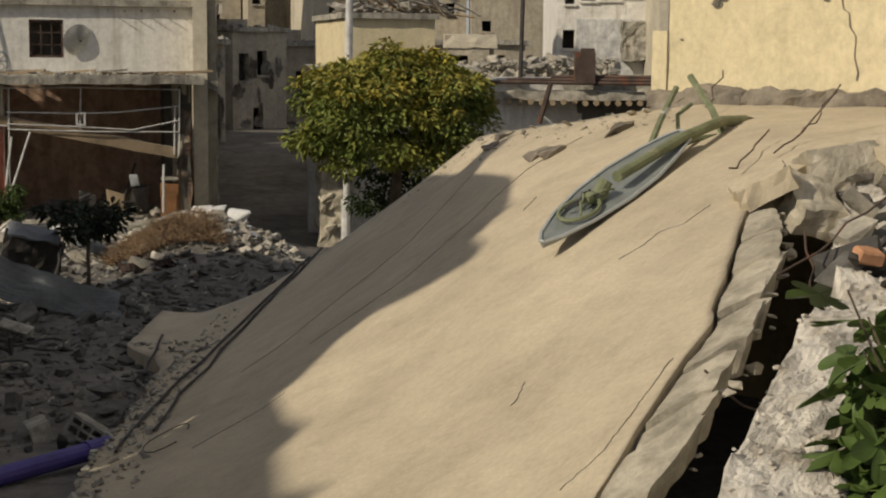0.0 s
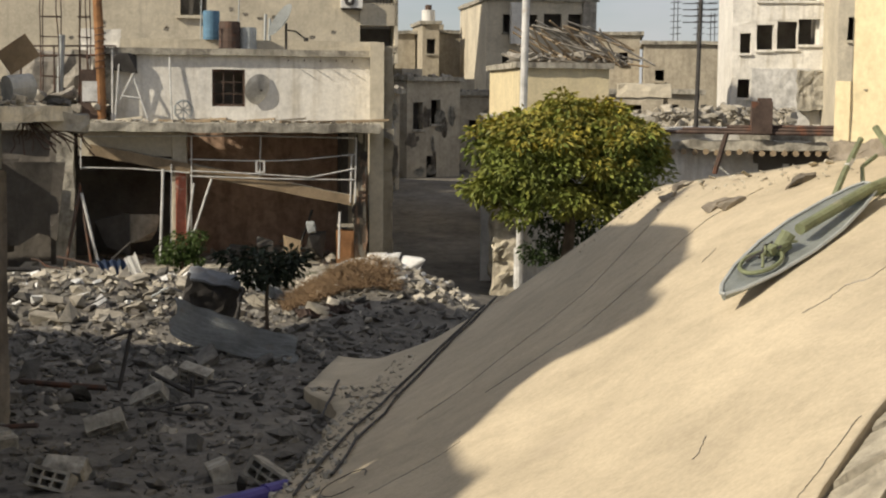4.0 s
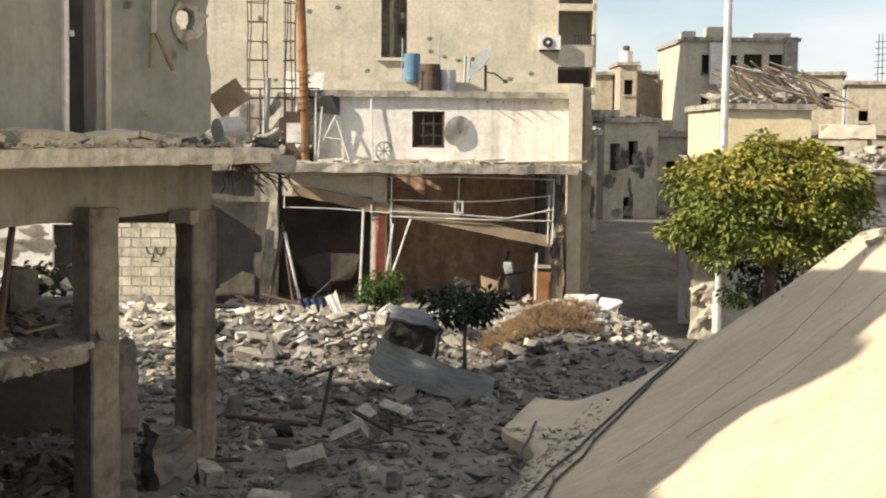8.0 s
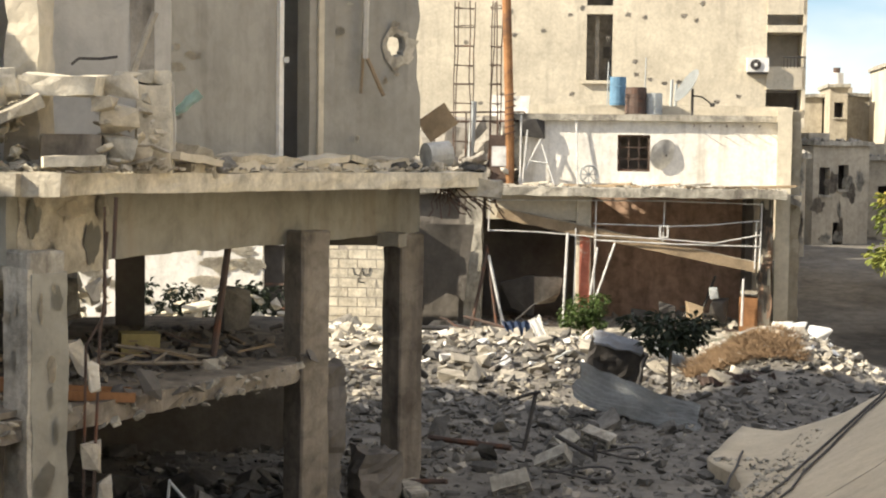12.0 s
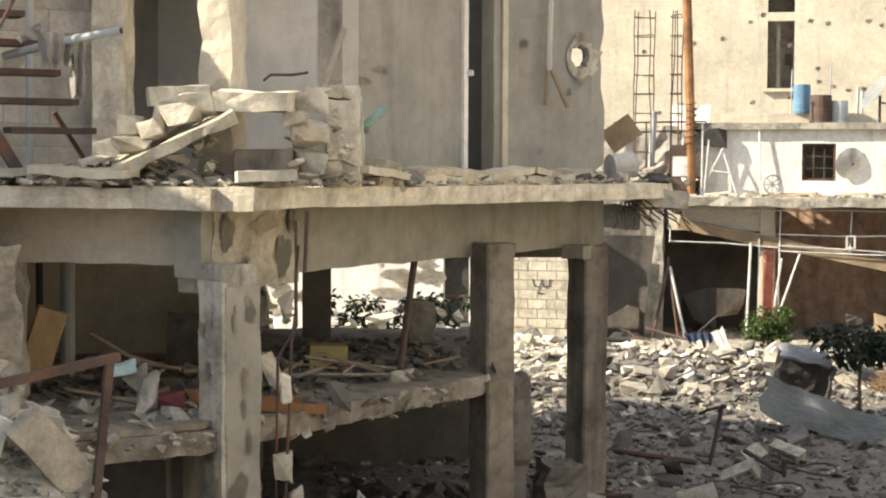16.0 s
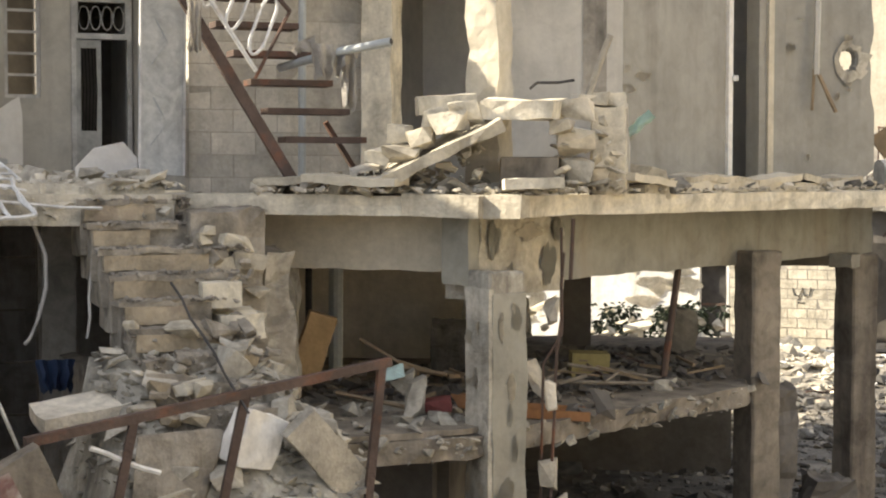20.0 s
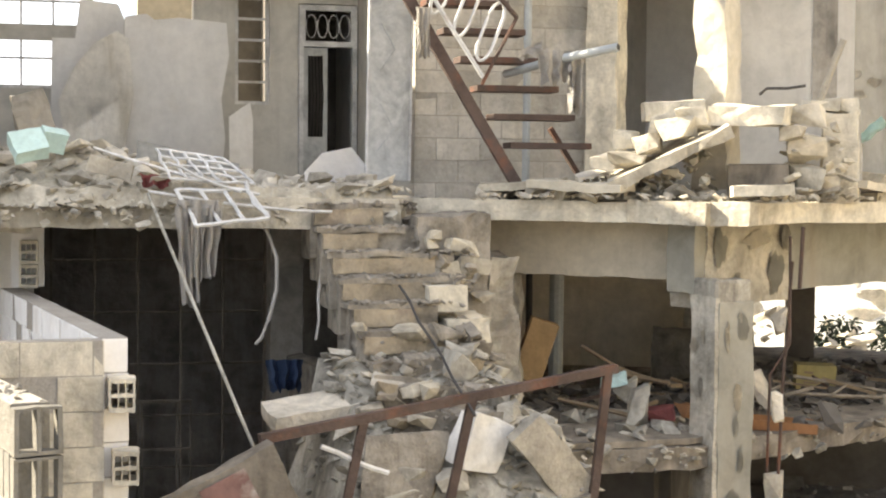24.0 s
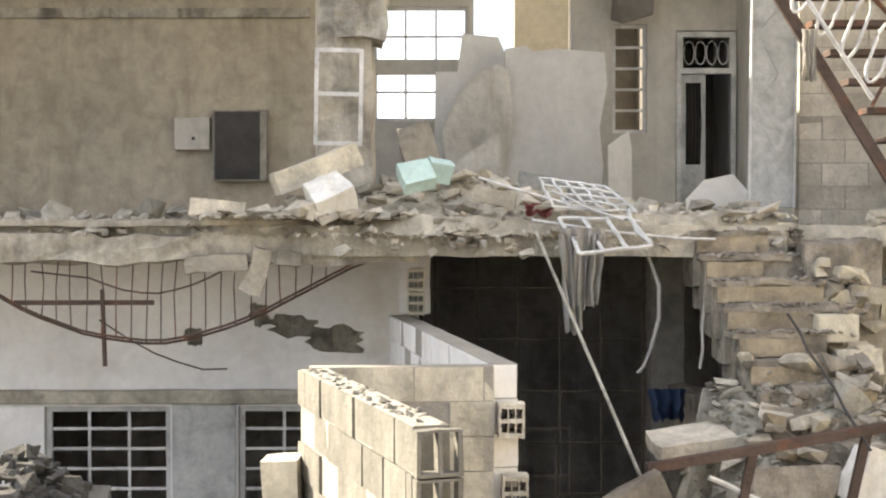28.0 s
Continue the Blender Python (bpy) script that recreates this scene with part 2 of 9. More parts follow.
PLATE = mat("dull_steel_plate", (0.23, 0.24, 0.25), 0.88, 1.08, 1.4, 18, 0.6, 0.25, metal=0.3, stain=(0.19, 0.155, 0.12), stain_at=0.64, stain_scale=1.8)
RUST_ORANGE = mat("orange_rust", (0.30, 0.15, 0.065), 0.6, 1.3, 3, 25, 0.85, 0.4, stain=(0.13, 0.075, 0.05), stain_at=0.58, stain_scale=2.5)
RED_FADED = mat("worn_red_paint", (0.24, 0.14, 0.12), 0.7, 1.2, 4, 20, 0.85, 0.2, stain=(0.42, 0.38, 0.33), stain_at=0.56, stain_scale=4)
# cream block darkened in colour so the sunlit near wall does not burn out
BLOCK_DIMMED = mat("dimmed_cream_block", (0.23, 0.215, 0.18), 0.75, 1.1, 2.2, 22, 0.95, 0.5, stain=(0.19, 0.17, 0.135), stain_at=0.6, islands=0.08, grime=0.2)
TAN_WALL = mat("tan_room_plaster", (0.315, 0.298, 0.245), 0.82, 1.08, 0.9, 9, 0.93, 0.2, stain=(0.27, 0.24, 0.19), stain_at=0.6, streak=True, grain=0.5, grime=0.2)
MASONRY = mat("crushed_pale_masonry", (0.75, 0.695, 0.595), 0.68, 1.1, 3.2, 26, 0.95, 0.9, stain=(0.54, 0.47, 0.37), stain_at=0.58, stain_scale=3.5, grime=0.35)
STAIR_DUST = mat("dusty_brown_concrete", (0.315, 0.28, 0.225), 0.6, 1.18, 2.4, 20, 0.95, 0.7, stain=(0.19, 0.165, 0.13), stain_at=0.58, stain_scale=2.2, grime=0.5)
RISER_STONE = mat("ochre_stone", (0.365, 0.305, 0.215), 0.7, 1.12, 3.0, 22, 0.93, 0.5, stain=(0.25, 0.20, 0.15), stain_at=0.6, stain_scale=3.0, islands=0.15, grime=0.4)
LEAF_BLACK = mat("leaf_blackish_green", (0.026, 0.036, 0.018), 0.7, 1.3, 2, 8, 0.6, 0.0, islands=0.3)
# ---- building helpers ----
def mesh_of(bm, name, material, smooth=False):
    me = bpy.data.meshes.new(name)
    bmesh.ops.recalc_face_normals(bm, faces=bm.faces)
    bm.to_mesh(me)
    bm.free()
    if material:
        me.materials.append(material)
    if smooth:
        for p in me.polygons:
            p.use_smooth = True
    return me


def part(name, bm, material, parent, label="", smooth=False):
    ob = new(name, mesh_of(bm, name, material, smooth))
    ob.parent = parent
    if label:
        ob["label"] = label
    return ob


def thing(name, label, category, m=None, group="", kind=""):
    ob = new(name)
    ob.empty_display_size = 0.1
    if m is not None:
        ob.matrix_world = m
    return tagged(ob, label, category, group, kind)


def solo(name, bm, material, label, category, m=None, group="", kind="", smooth=False):
    ob = new(name, mesh_of(bm, name, material, smooth))
    if m is not None:
        ob.matrix_world = m
    return tagged(ob, label, category, group, kind)


def zone(az, r, turn=0.0, z=0.0):
    """A frame r metres from the origin, az degrees to the left of +y, whose y points away from the origin."""
    a = radians(az)
    return pose(-math.sin(a) * r, math.cos(a) * r, z, 0, 0, az + turn)


def box(bm, x0, x1, y0, y1, z0, z1, m=None):
    v = [bm.verts.new((x, y, z)) for z in (z0, z1) for x, y in ((x0, y0), (x1, y0), (x1, y1), (x0, y1))]
    for f in ((0, 3, 2, 1), (4, 5, 6, 7), (0, 1, 5, 4), (1, 2, 6, 5), (2, 3, 7, 6), (3, 0, 4, 7)):
        bm.faces.new([v[i] for i in f])
    if m is not None:
        bmesh.ops.transform(bm, matrix=m, verts=v)
    return v


def boxed(x0, x1, y0, y1, z0, z1, m=None, bevel=0.0, cuts=0, rough=0.0, seed=1):
    """A box as a new bmesh, with worn or broken edges."""
    bm = bmesh.new()
    box(bm, x0, x1, y0, y1, z0, z1)
    if cuts:
        for axis, (a, b) in enumerate(((x0, x1), (y0, y1), (z0, z1))):
            k = max(0, min(cuts, int((b - a) / 0.12)))
            for i in range(1, k + 1):
                co, no = [0, 0, 0], [0, 0, 0]
                co[axis], no[axis] = a + (b - a) * i / (k + 1), 1
                bmesh.ops.bisect_plane(bm, geom=bm.verts[:] + bm.edges[:] + bm.faces[:], plane_co=co, plane_no=no)
    if bevel:
        bmesh.ops.bevel(bm, geom=[e for e in bm.edges if len(e.link_faces) == 2 and e.calc_face_angle(0) > 0.5], offset=bevel, segments=1, affect="EDGES", clamp_overlap=True)
    if rough:
        for v in bm.verts:
            p = v.co * 4.0 + Vector((seed * 3.7, seed * 1.3, seed))
            v.co += noise.noise_vector(p) * rough + noise.noise_vector(p * 3.1) * rough * 0.5
    if m is not None:
        bm.transform(m)
    return bm


def tube(bm, points, r, sides=6, r_end=None):
    """A round bar along the points."""
    pts = [Vector(p) for p in points]
    rings = []
    for i, p in enumerate(pts):
        d = (pts[min(i + 1, len(pts) - 1)] - pts[max(i - 1, 0)]).normalized()
        a = d.orthogonal().normalized()
        if abs(d.z) < 0.9:
            a = d.cross(Vector((0, 0, 1))).normalized()
        b = d.cross(a)
        rr = r if r_end is None else r + (r_end - r) * i / (len(pts) - 1)
        rings.append([bm.verts.new(p + (a * math.cos(k * math.tau / sides) + b * math.sin(k * math.tau / sides)) * rr) for k in range(sides)])
    for u, w in zip(rings, rings[1:]):
        for k in range(sides):
            bm.faces.new((u[k], u[(k + 1) % sides], w[(k + 1) % sides], w[k]))
    bm.faces.new(rings[0][::-1])
    bm.faces.new(rings[-1])


def tubed(points, r, sides=6, r_end=None):
    bm = bmesh.new()
    tube(bm, points, r, sides, r_end)
    return bm


def bent(a, b, n=7, sag=0.0, wob=0.03, seed=0):
    """Points of a bent bar or hanging cable from a to b."""
    a, b = Vector(a), Vector(b)
    return [a.lerp(b, i / (n - 1)) + Vector((0, 0, -sag * 4 * (i / (n - 1)) * (1 - i / (n - 1)))) + noise.noise_vector(Vector((i * 0.6, seed * 5.1, 0.3))) * (wob if 0 < i < n - 1 else 0) for i in range(n)]


def wall_with_holes(x0, x1, z0, z1, y0, y1, holes):
    """A wall in x and z between y0 and y1, with rectangular openings (x0, x1, z0, z1) right through it."""
    bm = bmesh.new()
    xs = sorted({x0, x1, *[v for h in holes for v in h[:2] if x0 < v < x1]})
    zs = sorted({z0, z1, *[v for h in holes for v in h[2:] if z0 < v < z1]})
    def solid(i, j):
        if not (0 <= i < len(xs) - 1 and 0 <= j < len(zs) - 1):
            return False
        cx, cz = (xs[i] + xs[i + 1]) / 2, (zs[j] + zs[j + 1]) / 2
        return not any(h[0] < cx < h[1] and h[2] < cz < h[3] for h in holes)
    cache = {}
    def vert(i, k, j):
        if (i, k, j) not in cache:
            cache[i, k, j] = bm.verts.new((xs[i], (y0, y1)[k], zs[j]))
        return cache[i, k, j]
    for i in range(len(xs) - 1):
        for j in range(len(zs) - 1):
            if not solid(i, j):
                continue
            bm.faces.new([vert(i, 0, j), vert(i + 1, 0, j), vert(i + 1, 0, j + 1), vert(i, 0, j + 1)])
            bm.faces.new([vert(i, 1, j), vert(i, 1, j + 1), vert(i + 1, 1, j + 1), vert(i + 1, 1, j)])
            for di, dj, q in ((-1, 0, ((i, j), (i, j + 1))), (1, 0, ((i + 1, j + 1), (i + 1, j))), (0, -1, ((i + 1, j), (i, j))), (0, 1, ((i, j + 1), (i + 1, j + 1)))):
                if not solid(i + di, j + dj):
                    (a, b), (c, d) = q
                    bm.faces.new([vert(a, 0, b), vert(c, 0, d), vert(c, 1, d), vert(a, 1, b)])
    return bm


def prism(points, z0, z1):
    """A slab over a plan outline."""
    bm = bmesh.new()
    lo, hi = [bm.verts.new((x, y, z0)) for x, y in points], [bm.verts.new((x, y, z1)) for x, y in points]
    bm.faces.new(lo[::-1]), bm.faces.new(hi)
    n = len(points)
    for i in range(n):
        bm.faces.new((lo[i], lo[(i + 1) % n], hi[(i + 1) % n], hi[i]))
    return bm


def ragged(bm, amount, step=0.25, seed=0, keep_top=False):
    """Cuts long edges up and moves the new corners, for broken concrete."""
    for axis in range(3):
        lo, hi = min(v.co[axis] for v in bm.verts), max(v.co[axis] for v in bm.verts)
        k = min(40, int((hi - lo) / step))
        for i in range(1, k + 1):
            co, no = [0, 0, 0], [0, 0, 0]
            co[axis], no[axis] = lo + (hi - lo) * i / (k + 1), 1
            bmesh.ops.bisect_plane(bm, geom=bm.verts[:] + bm.edges[:] + bm.faces[:], plane_co=co, plane_no=no)
    for v in bm.verts:
        p = v.co * 2.7 + Vector((seed * 3.7, seed * 1.3, seed))
        d = noise.noise_vector(p) * amount + noise.noise_vector(p * 3.3) * amount * 0.6
        if keep_top:
            d.z *= 0.3
        v.co += d
    return bm


def wall_between(a, b, z0, z1, thick, holes=()):
    """A wall between two plan points, with openings (from, to, z0, z1) along its run; returns the bmesh in world metres."""
    a, b = Vector((*a, 0)), Vector((*b, 0))
    run = (b - a).length
    bm = wall_with_holes(0, run, z0, z1, -thick / 2, thick / 2, holes)
    bm.transform(Matrix.Translation(a) @ Matrix.Rotation(math.atan2(b.y - a.y, b.x - a.x), 4, "Z"))
    return bm


rng = random.Random(7)


def hull(seed, sx=1.0, sy=1.0, sz=1.0, n=9):
    """An angular broken lump about one metre across."""
    r = random.Random(seed)
    bm = bmesh.new()
    k = 0.03 + 0.12 * r.random()
    sx, sy, sz = sx * r.uniform(0.75, 1.1), sy * r.uniform(0.7, 1.1), sz * r.uniform(0.7, 1.15)
    for cx in (-0.5, 0.5):
        for cy in (-0.5, 0.5):
            for cz in (-0.5, 0.5):
                c = [a * (1.05 - 0.85 * r.random() ** 1.7) for a in (cx, cy, cz)]
                for axis in r.sample((0, 1, 2), 3 if n > 12 else 2):
                    q = [a * (1 - k * 0.3 * r.random()) for a in c]
                    q[axis] *= 1 - 2 * k * r.uniform(0.5, 1.5)
                    bm.verts.new((q[0] * sx * 0.92, q[1] * sy * 0.92, q[2] * sz * 0.92))
    out = bmesh.ops.convex_hull(bm, input=bm.verts[:])
    bmesh.ops.delete(bm, geom=[g for g in out["geom_interior"] if isinstance(g, bmesh.types.BMVert)], context="VERTS")
    return bm


def lump_data(count, sx, sy, sz, n=9, start=0):
    got = []
    for i in range(count):
        bm = hull(start + i, sx, sy, sz, n)
        bm.verts.index_update()
        got.append((np.array([v.co[:] for v in bm.verts]), [[v.index for v in f.verts] for f in bm.faces]))
        bm.free()
    return got


LUMPS = lump_data(11, 1, 0.8, 0.6) + lump_data(10, 1.25, 0.85, 0.26, start=50) + lump_data(5, 1.15, 0.34, 0.3, start=90)


def stuff(name, material, label, category, places):
    """Many lumps joined into one mesh. places: x, y, z, size."""
    verts, faces, at = [], [], 0
    for x, y, z, s in places:
        v, f = LUMPS[rng.randrange(len(LUMPS))]
        q = Euler((rng.uniform(-0.6, 0.6), rng.uniform(-0.6, 0.6), rng.uniform(0, 6.28))).to_matrix()
        verts.append(v @ np.array(q).T * s + (x, y, z + s * 0.04))
        faces += [[i + at for i in g] for g in f]
        at += len(v)
    me = bpy.data.meshes.new(name)
    me.from_pydata(np.concatenate(verts).tolist(), [], faces)
    me.materials.append(material)
    return tagged(new(name, me), label, category, kind="stuff")


LUMP_MESHES = {}


def chunk(x, y, z, s, material, label, group="rubble", name="concrete_chunk", kind_i=None, turn=None, flat=1.0):
    """One loose piece of rubble, a thing of its own that shares its mesh with its like."""
    i = rng.randrange(len(LUMPS)) if kind_i is None else kind_i
    key = (i, material.name)
    if key not in LUMP_MESHES:
        v, f = LUMPS[i]
        me = bpy.data.meshes.new(name)
        me.from_pydata(v.tolist(), [], f)
        me.materials.append(material)
        LUMP_MESHES[key] = me
    ob = new(name, LUMP_MESHES[key])
    e = turn or (rng.uniform(-25, 25), rng.uniform(-25, 25), rng.uniform(0, 360))
    ob.matrix_world = pose(x, y, z, *e) @ Matrix.Diagonal((s, s, s * flat, 1))
    return tagged(ob, label, "rubble", group)
# ---- masonry ----
def block_mesh(length, height, thick, material, bevel=0.008):
    key = (round(length, 3), round(height, 3), round(thick, 3), material.name)
    if key not in LUMP_MESHES:
        LUMP_MESHES[key] = mesh_of(boxed(-length / 2, length / 2, -thick / 2, thick / 2, -height / 2, height / 2, bevel=bevel, cuts=0), "block", material)
    return LUMP_MESHES[key]


def hollow_block(length=0.4, height=0.19, thick=0.18):
    """A hollow concrete block with its two cells open on the end that is seen."""
    bm = wall_with_holes(-length / 2, length / 2, -height / 2, height / 2, -thick / 2, thick / 2, [(length * (-0.40 + 0.28 * k), length * (-0.40 + 0.28 * k + 0.24), height * (j * 0.42 - 0.36), height * (j * 0.42 - 0.06)) for k in range(3) for j in range(2)])
    for v in bm.verts:
        v.co += noise.noise_vector(v.co * 23.0) * 0.008
    return bm


def block_run(parent, a, b, z0, z1, thick, material, top=None, holes=(), long=0.4, high=0.2, wob=0.006, core=True, joint=0.008):
    """Courses of blocks between two plan points, each a piece with open joints over a mortar core. top(s) gives the height where it is broken."""
    a, b = Vector((*a, 0)), Vector((*b, 0))
    run, turn = (b - a).length, math.atan2((b - a).y, (b - a).x)
    base = Matrix.Translation(a) @ Matrix.Rotation(turn, 4, "Z")
    rows_ = int(round((z1 - z0) / high))
    for j in range(rows_):
        s, zc = (-0.5 * long if j % 2 else 0.0), z0 + (j + 0.5) * high
        while s < run - 0.02:
            u0, u1 = max(0.0, s), min(run, s + long)
            s += long
            mid = (u0 + u1) / 2
            if u1 - u0 < 0.06 or (top and zc > top(mid)) or any(h[0] < mid < h[1] and h[2] < zc < h[3] for h in holes):
                continue
            ob = new("block", block_mesh(u1 - u0 - joint, high - joint, thick, material))
            ob.parent = parent
            ob.matrix_local = base @ pose(mid, rng.uniform(-wob, wob), zc, rng.uniform(-0.5, 0.5), 0, rng.uniform(-0.6, 0.6))
    if core:
        low = z1 if not top else min(top(run * k / 10) for k in range(11)) - 0.12
        bm = wall_with_holes(0.01, run - 0.01, z0, low, -thick / 2 + 0.006, thick / 2 - 0.006, holes)
        bm.transform(base)
        part("mortar_core", bm, MORTAR, parent)


def scatter(m, n, x0, x1, y0, y1, zf, s0, s1, power=2.2):
    """Places for loose pieces over a rectangle of the frame m, small ones most often."""
    out = []
    for _ in range(n):
        x, y = rng.uniform(x0, x1), rng.uniform(y0, y1)
        s = s0 + (s1 - s0) * rng.random() ** power
        p = m @ Vector((x, y, zf(x, y)))
        out.append((p.x, p.y, p.z, s))
    return out


def chunks(m, n, x0, x1, y0, y1, zf, s0, s1, material, label, group, flat=1.0, joined=False):
    places = [(x, y, z + s * 0.1, s) for x, y, z, s in scatter(m, n, x0, x1, y0, y1, zf, s0, s1, 1.6)]
    if joined:
        return stuff("rubble", material, label, "rubble", places)
    for x, y, z, s in places:
        chunk(x, y, z + s * 0.05, s, material, label, group, flat=flat)


def drape(width, height, folds=5, depth=0.05, seed=0, ragged_by=0.1, thick=0.012):
    """A hanging cloth with folds, its top at z = 0."""
    bm = bmesh.new()
    nu, nv = folds * 6, 12
    g = [[bm.verts.new((width * (u / nu - 0.5) * (1 - 0.25 * v / nv) + 0.02 * noise.noise((u * 0.3, v * 0.3, seed)),
                        depth * math.sin(u / nu * folds * 2 * math.pi + seed) * (0.3 + 0.7 * v / nv) + 0.03 * noise.noise((u * 0.2, v * 0.2, seed + 4)),
                        -height * (v / nv) * (1 - ragged_by * (0.5 + noise.noise((u * 0.35, 0, seed)))))) for u in range(nu + 1)] for v in range(nv + 1)]
    for v in range(nv):
        for u in range(nu):
            bm.faces.new((g[v][u], g[v + 1][u], g[v + 1][u + 1], g[v][u + 1]))
    bmesh.ops.solidify(bm, geom=bm.faces[:], thickness=thick)
    return bm


def grille(x0, x1, z0, z1, y, nx, nz, r=0.012, frame_r=0.02):
    """Window bars: a list of bmeshes, the outer frame first."""
    out = []
    bm = bmesh.new()
    for a, b in (((x0, z0), (x1, z0)), ((x0, z1), (x1, z1))):
        box(bm, a[0] - frame_r, b[0] + frame_r, y - frame_r, y + frame_r, a[1] - frame_r, a[1] + frame_r)
    for x in (x0, x1):
        box(bm, x - frame_r, x + frame_r, y - frame_r, y + frame_r, z0 + frame_r, z1 - frame_r)
    out.append(("window_frame", bm))
    for i in range(1, nx):
        x = x0 + (x1 - x0) * i / nx
        out.append(("window_bar", boxed(x - r, x + r, y - r, y + r, z0 + frame_r, z1 - frame_r)))
    for j in range(1, nz):
        z = z0 + (z1 - z0) * j / nz
        out.append(("window_bar", boxed(x0 + frame_r, x1 - frame_r, y - r * 0.8, y + r * 0.8, z - r, z + r)))
    return out


def square_bar(a, b, w):
    a, b = Vector(a), Vector(b)
    bm = boxed(-w / 2, w / 2, -w / 2, w / 2, 0, (b - a).length, bevel=0.004)
    bm.transform(Matrix.Translation(a) @ (b - a).to_track_quat("Z", "X").to_matrix().to_4x4())
    return bm


def blotch(sx, sz, seed, thick=0.006):
    """A thin jagged patch in x and z, for bare spots where plaster has come off."""
    bm = bmesh.new()
    n = 26
    ring = []
    for k in range(n):
        a = k / n * math.tau
        r = 1 + 0.55 * noise.noise((math.cos(a) * 1.3, math.sin(a) * 1.3, seed * 3.3)) + 0.35 * noise.noise((math.cos(a) * 4, math.sin(a) * 4, seed * 1.7))
        ring.append(bm.verts.new((0.5 * sx * r * math.cos(a), 0, 0.5 * sz * r * math.sin(a))))
    bm.faces.new(ring)
    bmesh.ops.solidify(bm, geom=bm.faces[:], thickness=thick)
    return bm
# ---- ground ----
def smooth01(x):
    x = min(1.0, max(0.0, x))
    return x * x * (3 - 2 * x)


ZS = zone(14, 34)          # the shop front across the street
MS = ZS.inverted()


def ground_z(x, y):
    """The street, the heaps of rubble on it, and the strewn lot in front of the collapsed houses."""
    l = MS @ Vector((x, y, 0))
    z = 0.10 * noise.noise((x * 0.5, y * 0.5, 0.2)) + 0.05 * noise.noise((x * 1.7, y * 1.7, 3.0))
    z *= smooth01((3.0 - l.y) / 2.0) if l.y > 1 else 1.0
    z += smooth01((l.x - 3.5) / 1.4) * smooth01((l.y + 5.0) / 3.5) * (-0.65 + 1.45 * smooth01((l.y - 1.0) / 24.0))      # the alley street dips and rises
    z += 0.75 * math.exp(-((l.x - 2.7) / 1.3) ** 2 - ((l.y + 6.0) / 2.6) ** 2)      # heap by the alley
    z += 0.35 * math.exp(-((l.x + 2.6) / 2.6) ** 2 - ((l.y + 4.2) / 2.2) ** 2)      # heap before the shops
    z += 0.55 * math.exp(-((l.x + 6.6) / 1.6) ** 2 - ((l.y + 5.0) / 3.2) ** 2)      # heap behind the pillars
    return z


def axis_steps(lo, hi, fine, far):
    v, out = lo, []
    while v <= hi:
        out.append(v)
        v += fine
    a, b, k = [], [], fine
    p, q = lo, hi
    while q < far:
        k *= 1.45
        p, q = p - k, q + k
        a.append(p), b.append(q)
    return a[::-1] + out + b


gx, gy = axis_steps(-24.0, 14.0, 0.5, 1800.0), axis_steps(2.0, 48.0, 0.5, 1800.0)
gv = [(x, y, ground_z(x, y)) for y in gy for x in gx]
gf = [(j * len(gx) + i, j * len(gx) + i + 1, (j + 1) * len(gx) + i + 1, (j + 1) * len(gx) + i) for j in range(len(gy) - 1) for i in range(len(gx) - 1)]
gm = bpy.data.meshes.new("ground")
gm.from_pydata(gv, [], gf)
gm.materials.append(DIRT)
for p_ in gm.polygons:
    p_.use_smooth = True
tagged(new("ground", gm), "dusty grey street ground strewn with broken concrete", "ground", kind="structure")

# the floor on which the camera stands, in the house opposite
stand = thing("floor", "plain concrete floor of the house opposite", "floor", kind="structure")
part("slab", boxed(-4.0, 4.0, -6.0, 2.6, 1.83, 2.03, bevel=0.01), CONCRETE, stand)
part("wall_below", boxed(-3.9, 3.9, -5.9, 2.4, -0.2, 1.83), CONCRETE, stand)

# ---- fallen roof slab ----
def slab_edge_outer(y):
    """x of the outer rim of the cracked edge strip."""
    return float(np.interp(y, (5.0, 6.8, 7.52, 7.92, 8.57, 9.41, 10.24, 11.2), (0.36, 0.70, 0.99, 1.35, 1.68, 1.98, 2.24, 2.35)))


GX = [(-4.8, 0.10), (-3.6, 0.11), (-3.1, 0.15), (-2.4, 0.33), (-1.5, 0.75), (-0.4, 1.42), (0.5, 2.02), (0.8, 2.18), (1.25, 2.42), (2.0, 2.74), (2.8, 3.0), (4.2, 3.12), (6.0, 3.15)]


def slab_z(x, y):
    z = np.interp(x, [a for a, _ in GX], [b for _, b in GX])
    return float(z + (y - 14.0) * np.interp(x, (-3.2, 0.5, 2.8), (0.005, 0.11, 0.05)))


def slab_edge_right(y):
    """x of the broken near edge."""
    return float(np.interp(y, (5.0, 6.8, 7.5, 9.0, 11.0, 12.2, 13.2, 14.6, 16.3), (0.0, 0.36, 0.71, 1.54, 2.10, 2.45, 2.9, 4.6, 7.0)) + 0.03 * noise.noise((y * 2.3, 0, 1)) + 0.02 * noise.noise((y * 7.1, 4, 1)))


def slab_edge_left(y):
    return float(np.interp(y, (5.0, 9.0, 13.0, 15.0, 18.0, 19.0, 21.0), (-2.2, -2.6, -2.95, -3.0, -2.95, -3.75, -3.6)) + 0.12 * noise.noise((y * 1.3, 9, 1)) + 0.05 * noise.noise((y * 4.3, 9, 1)))


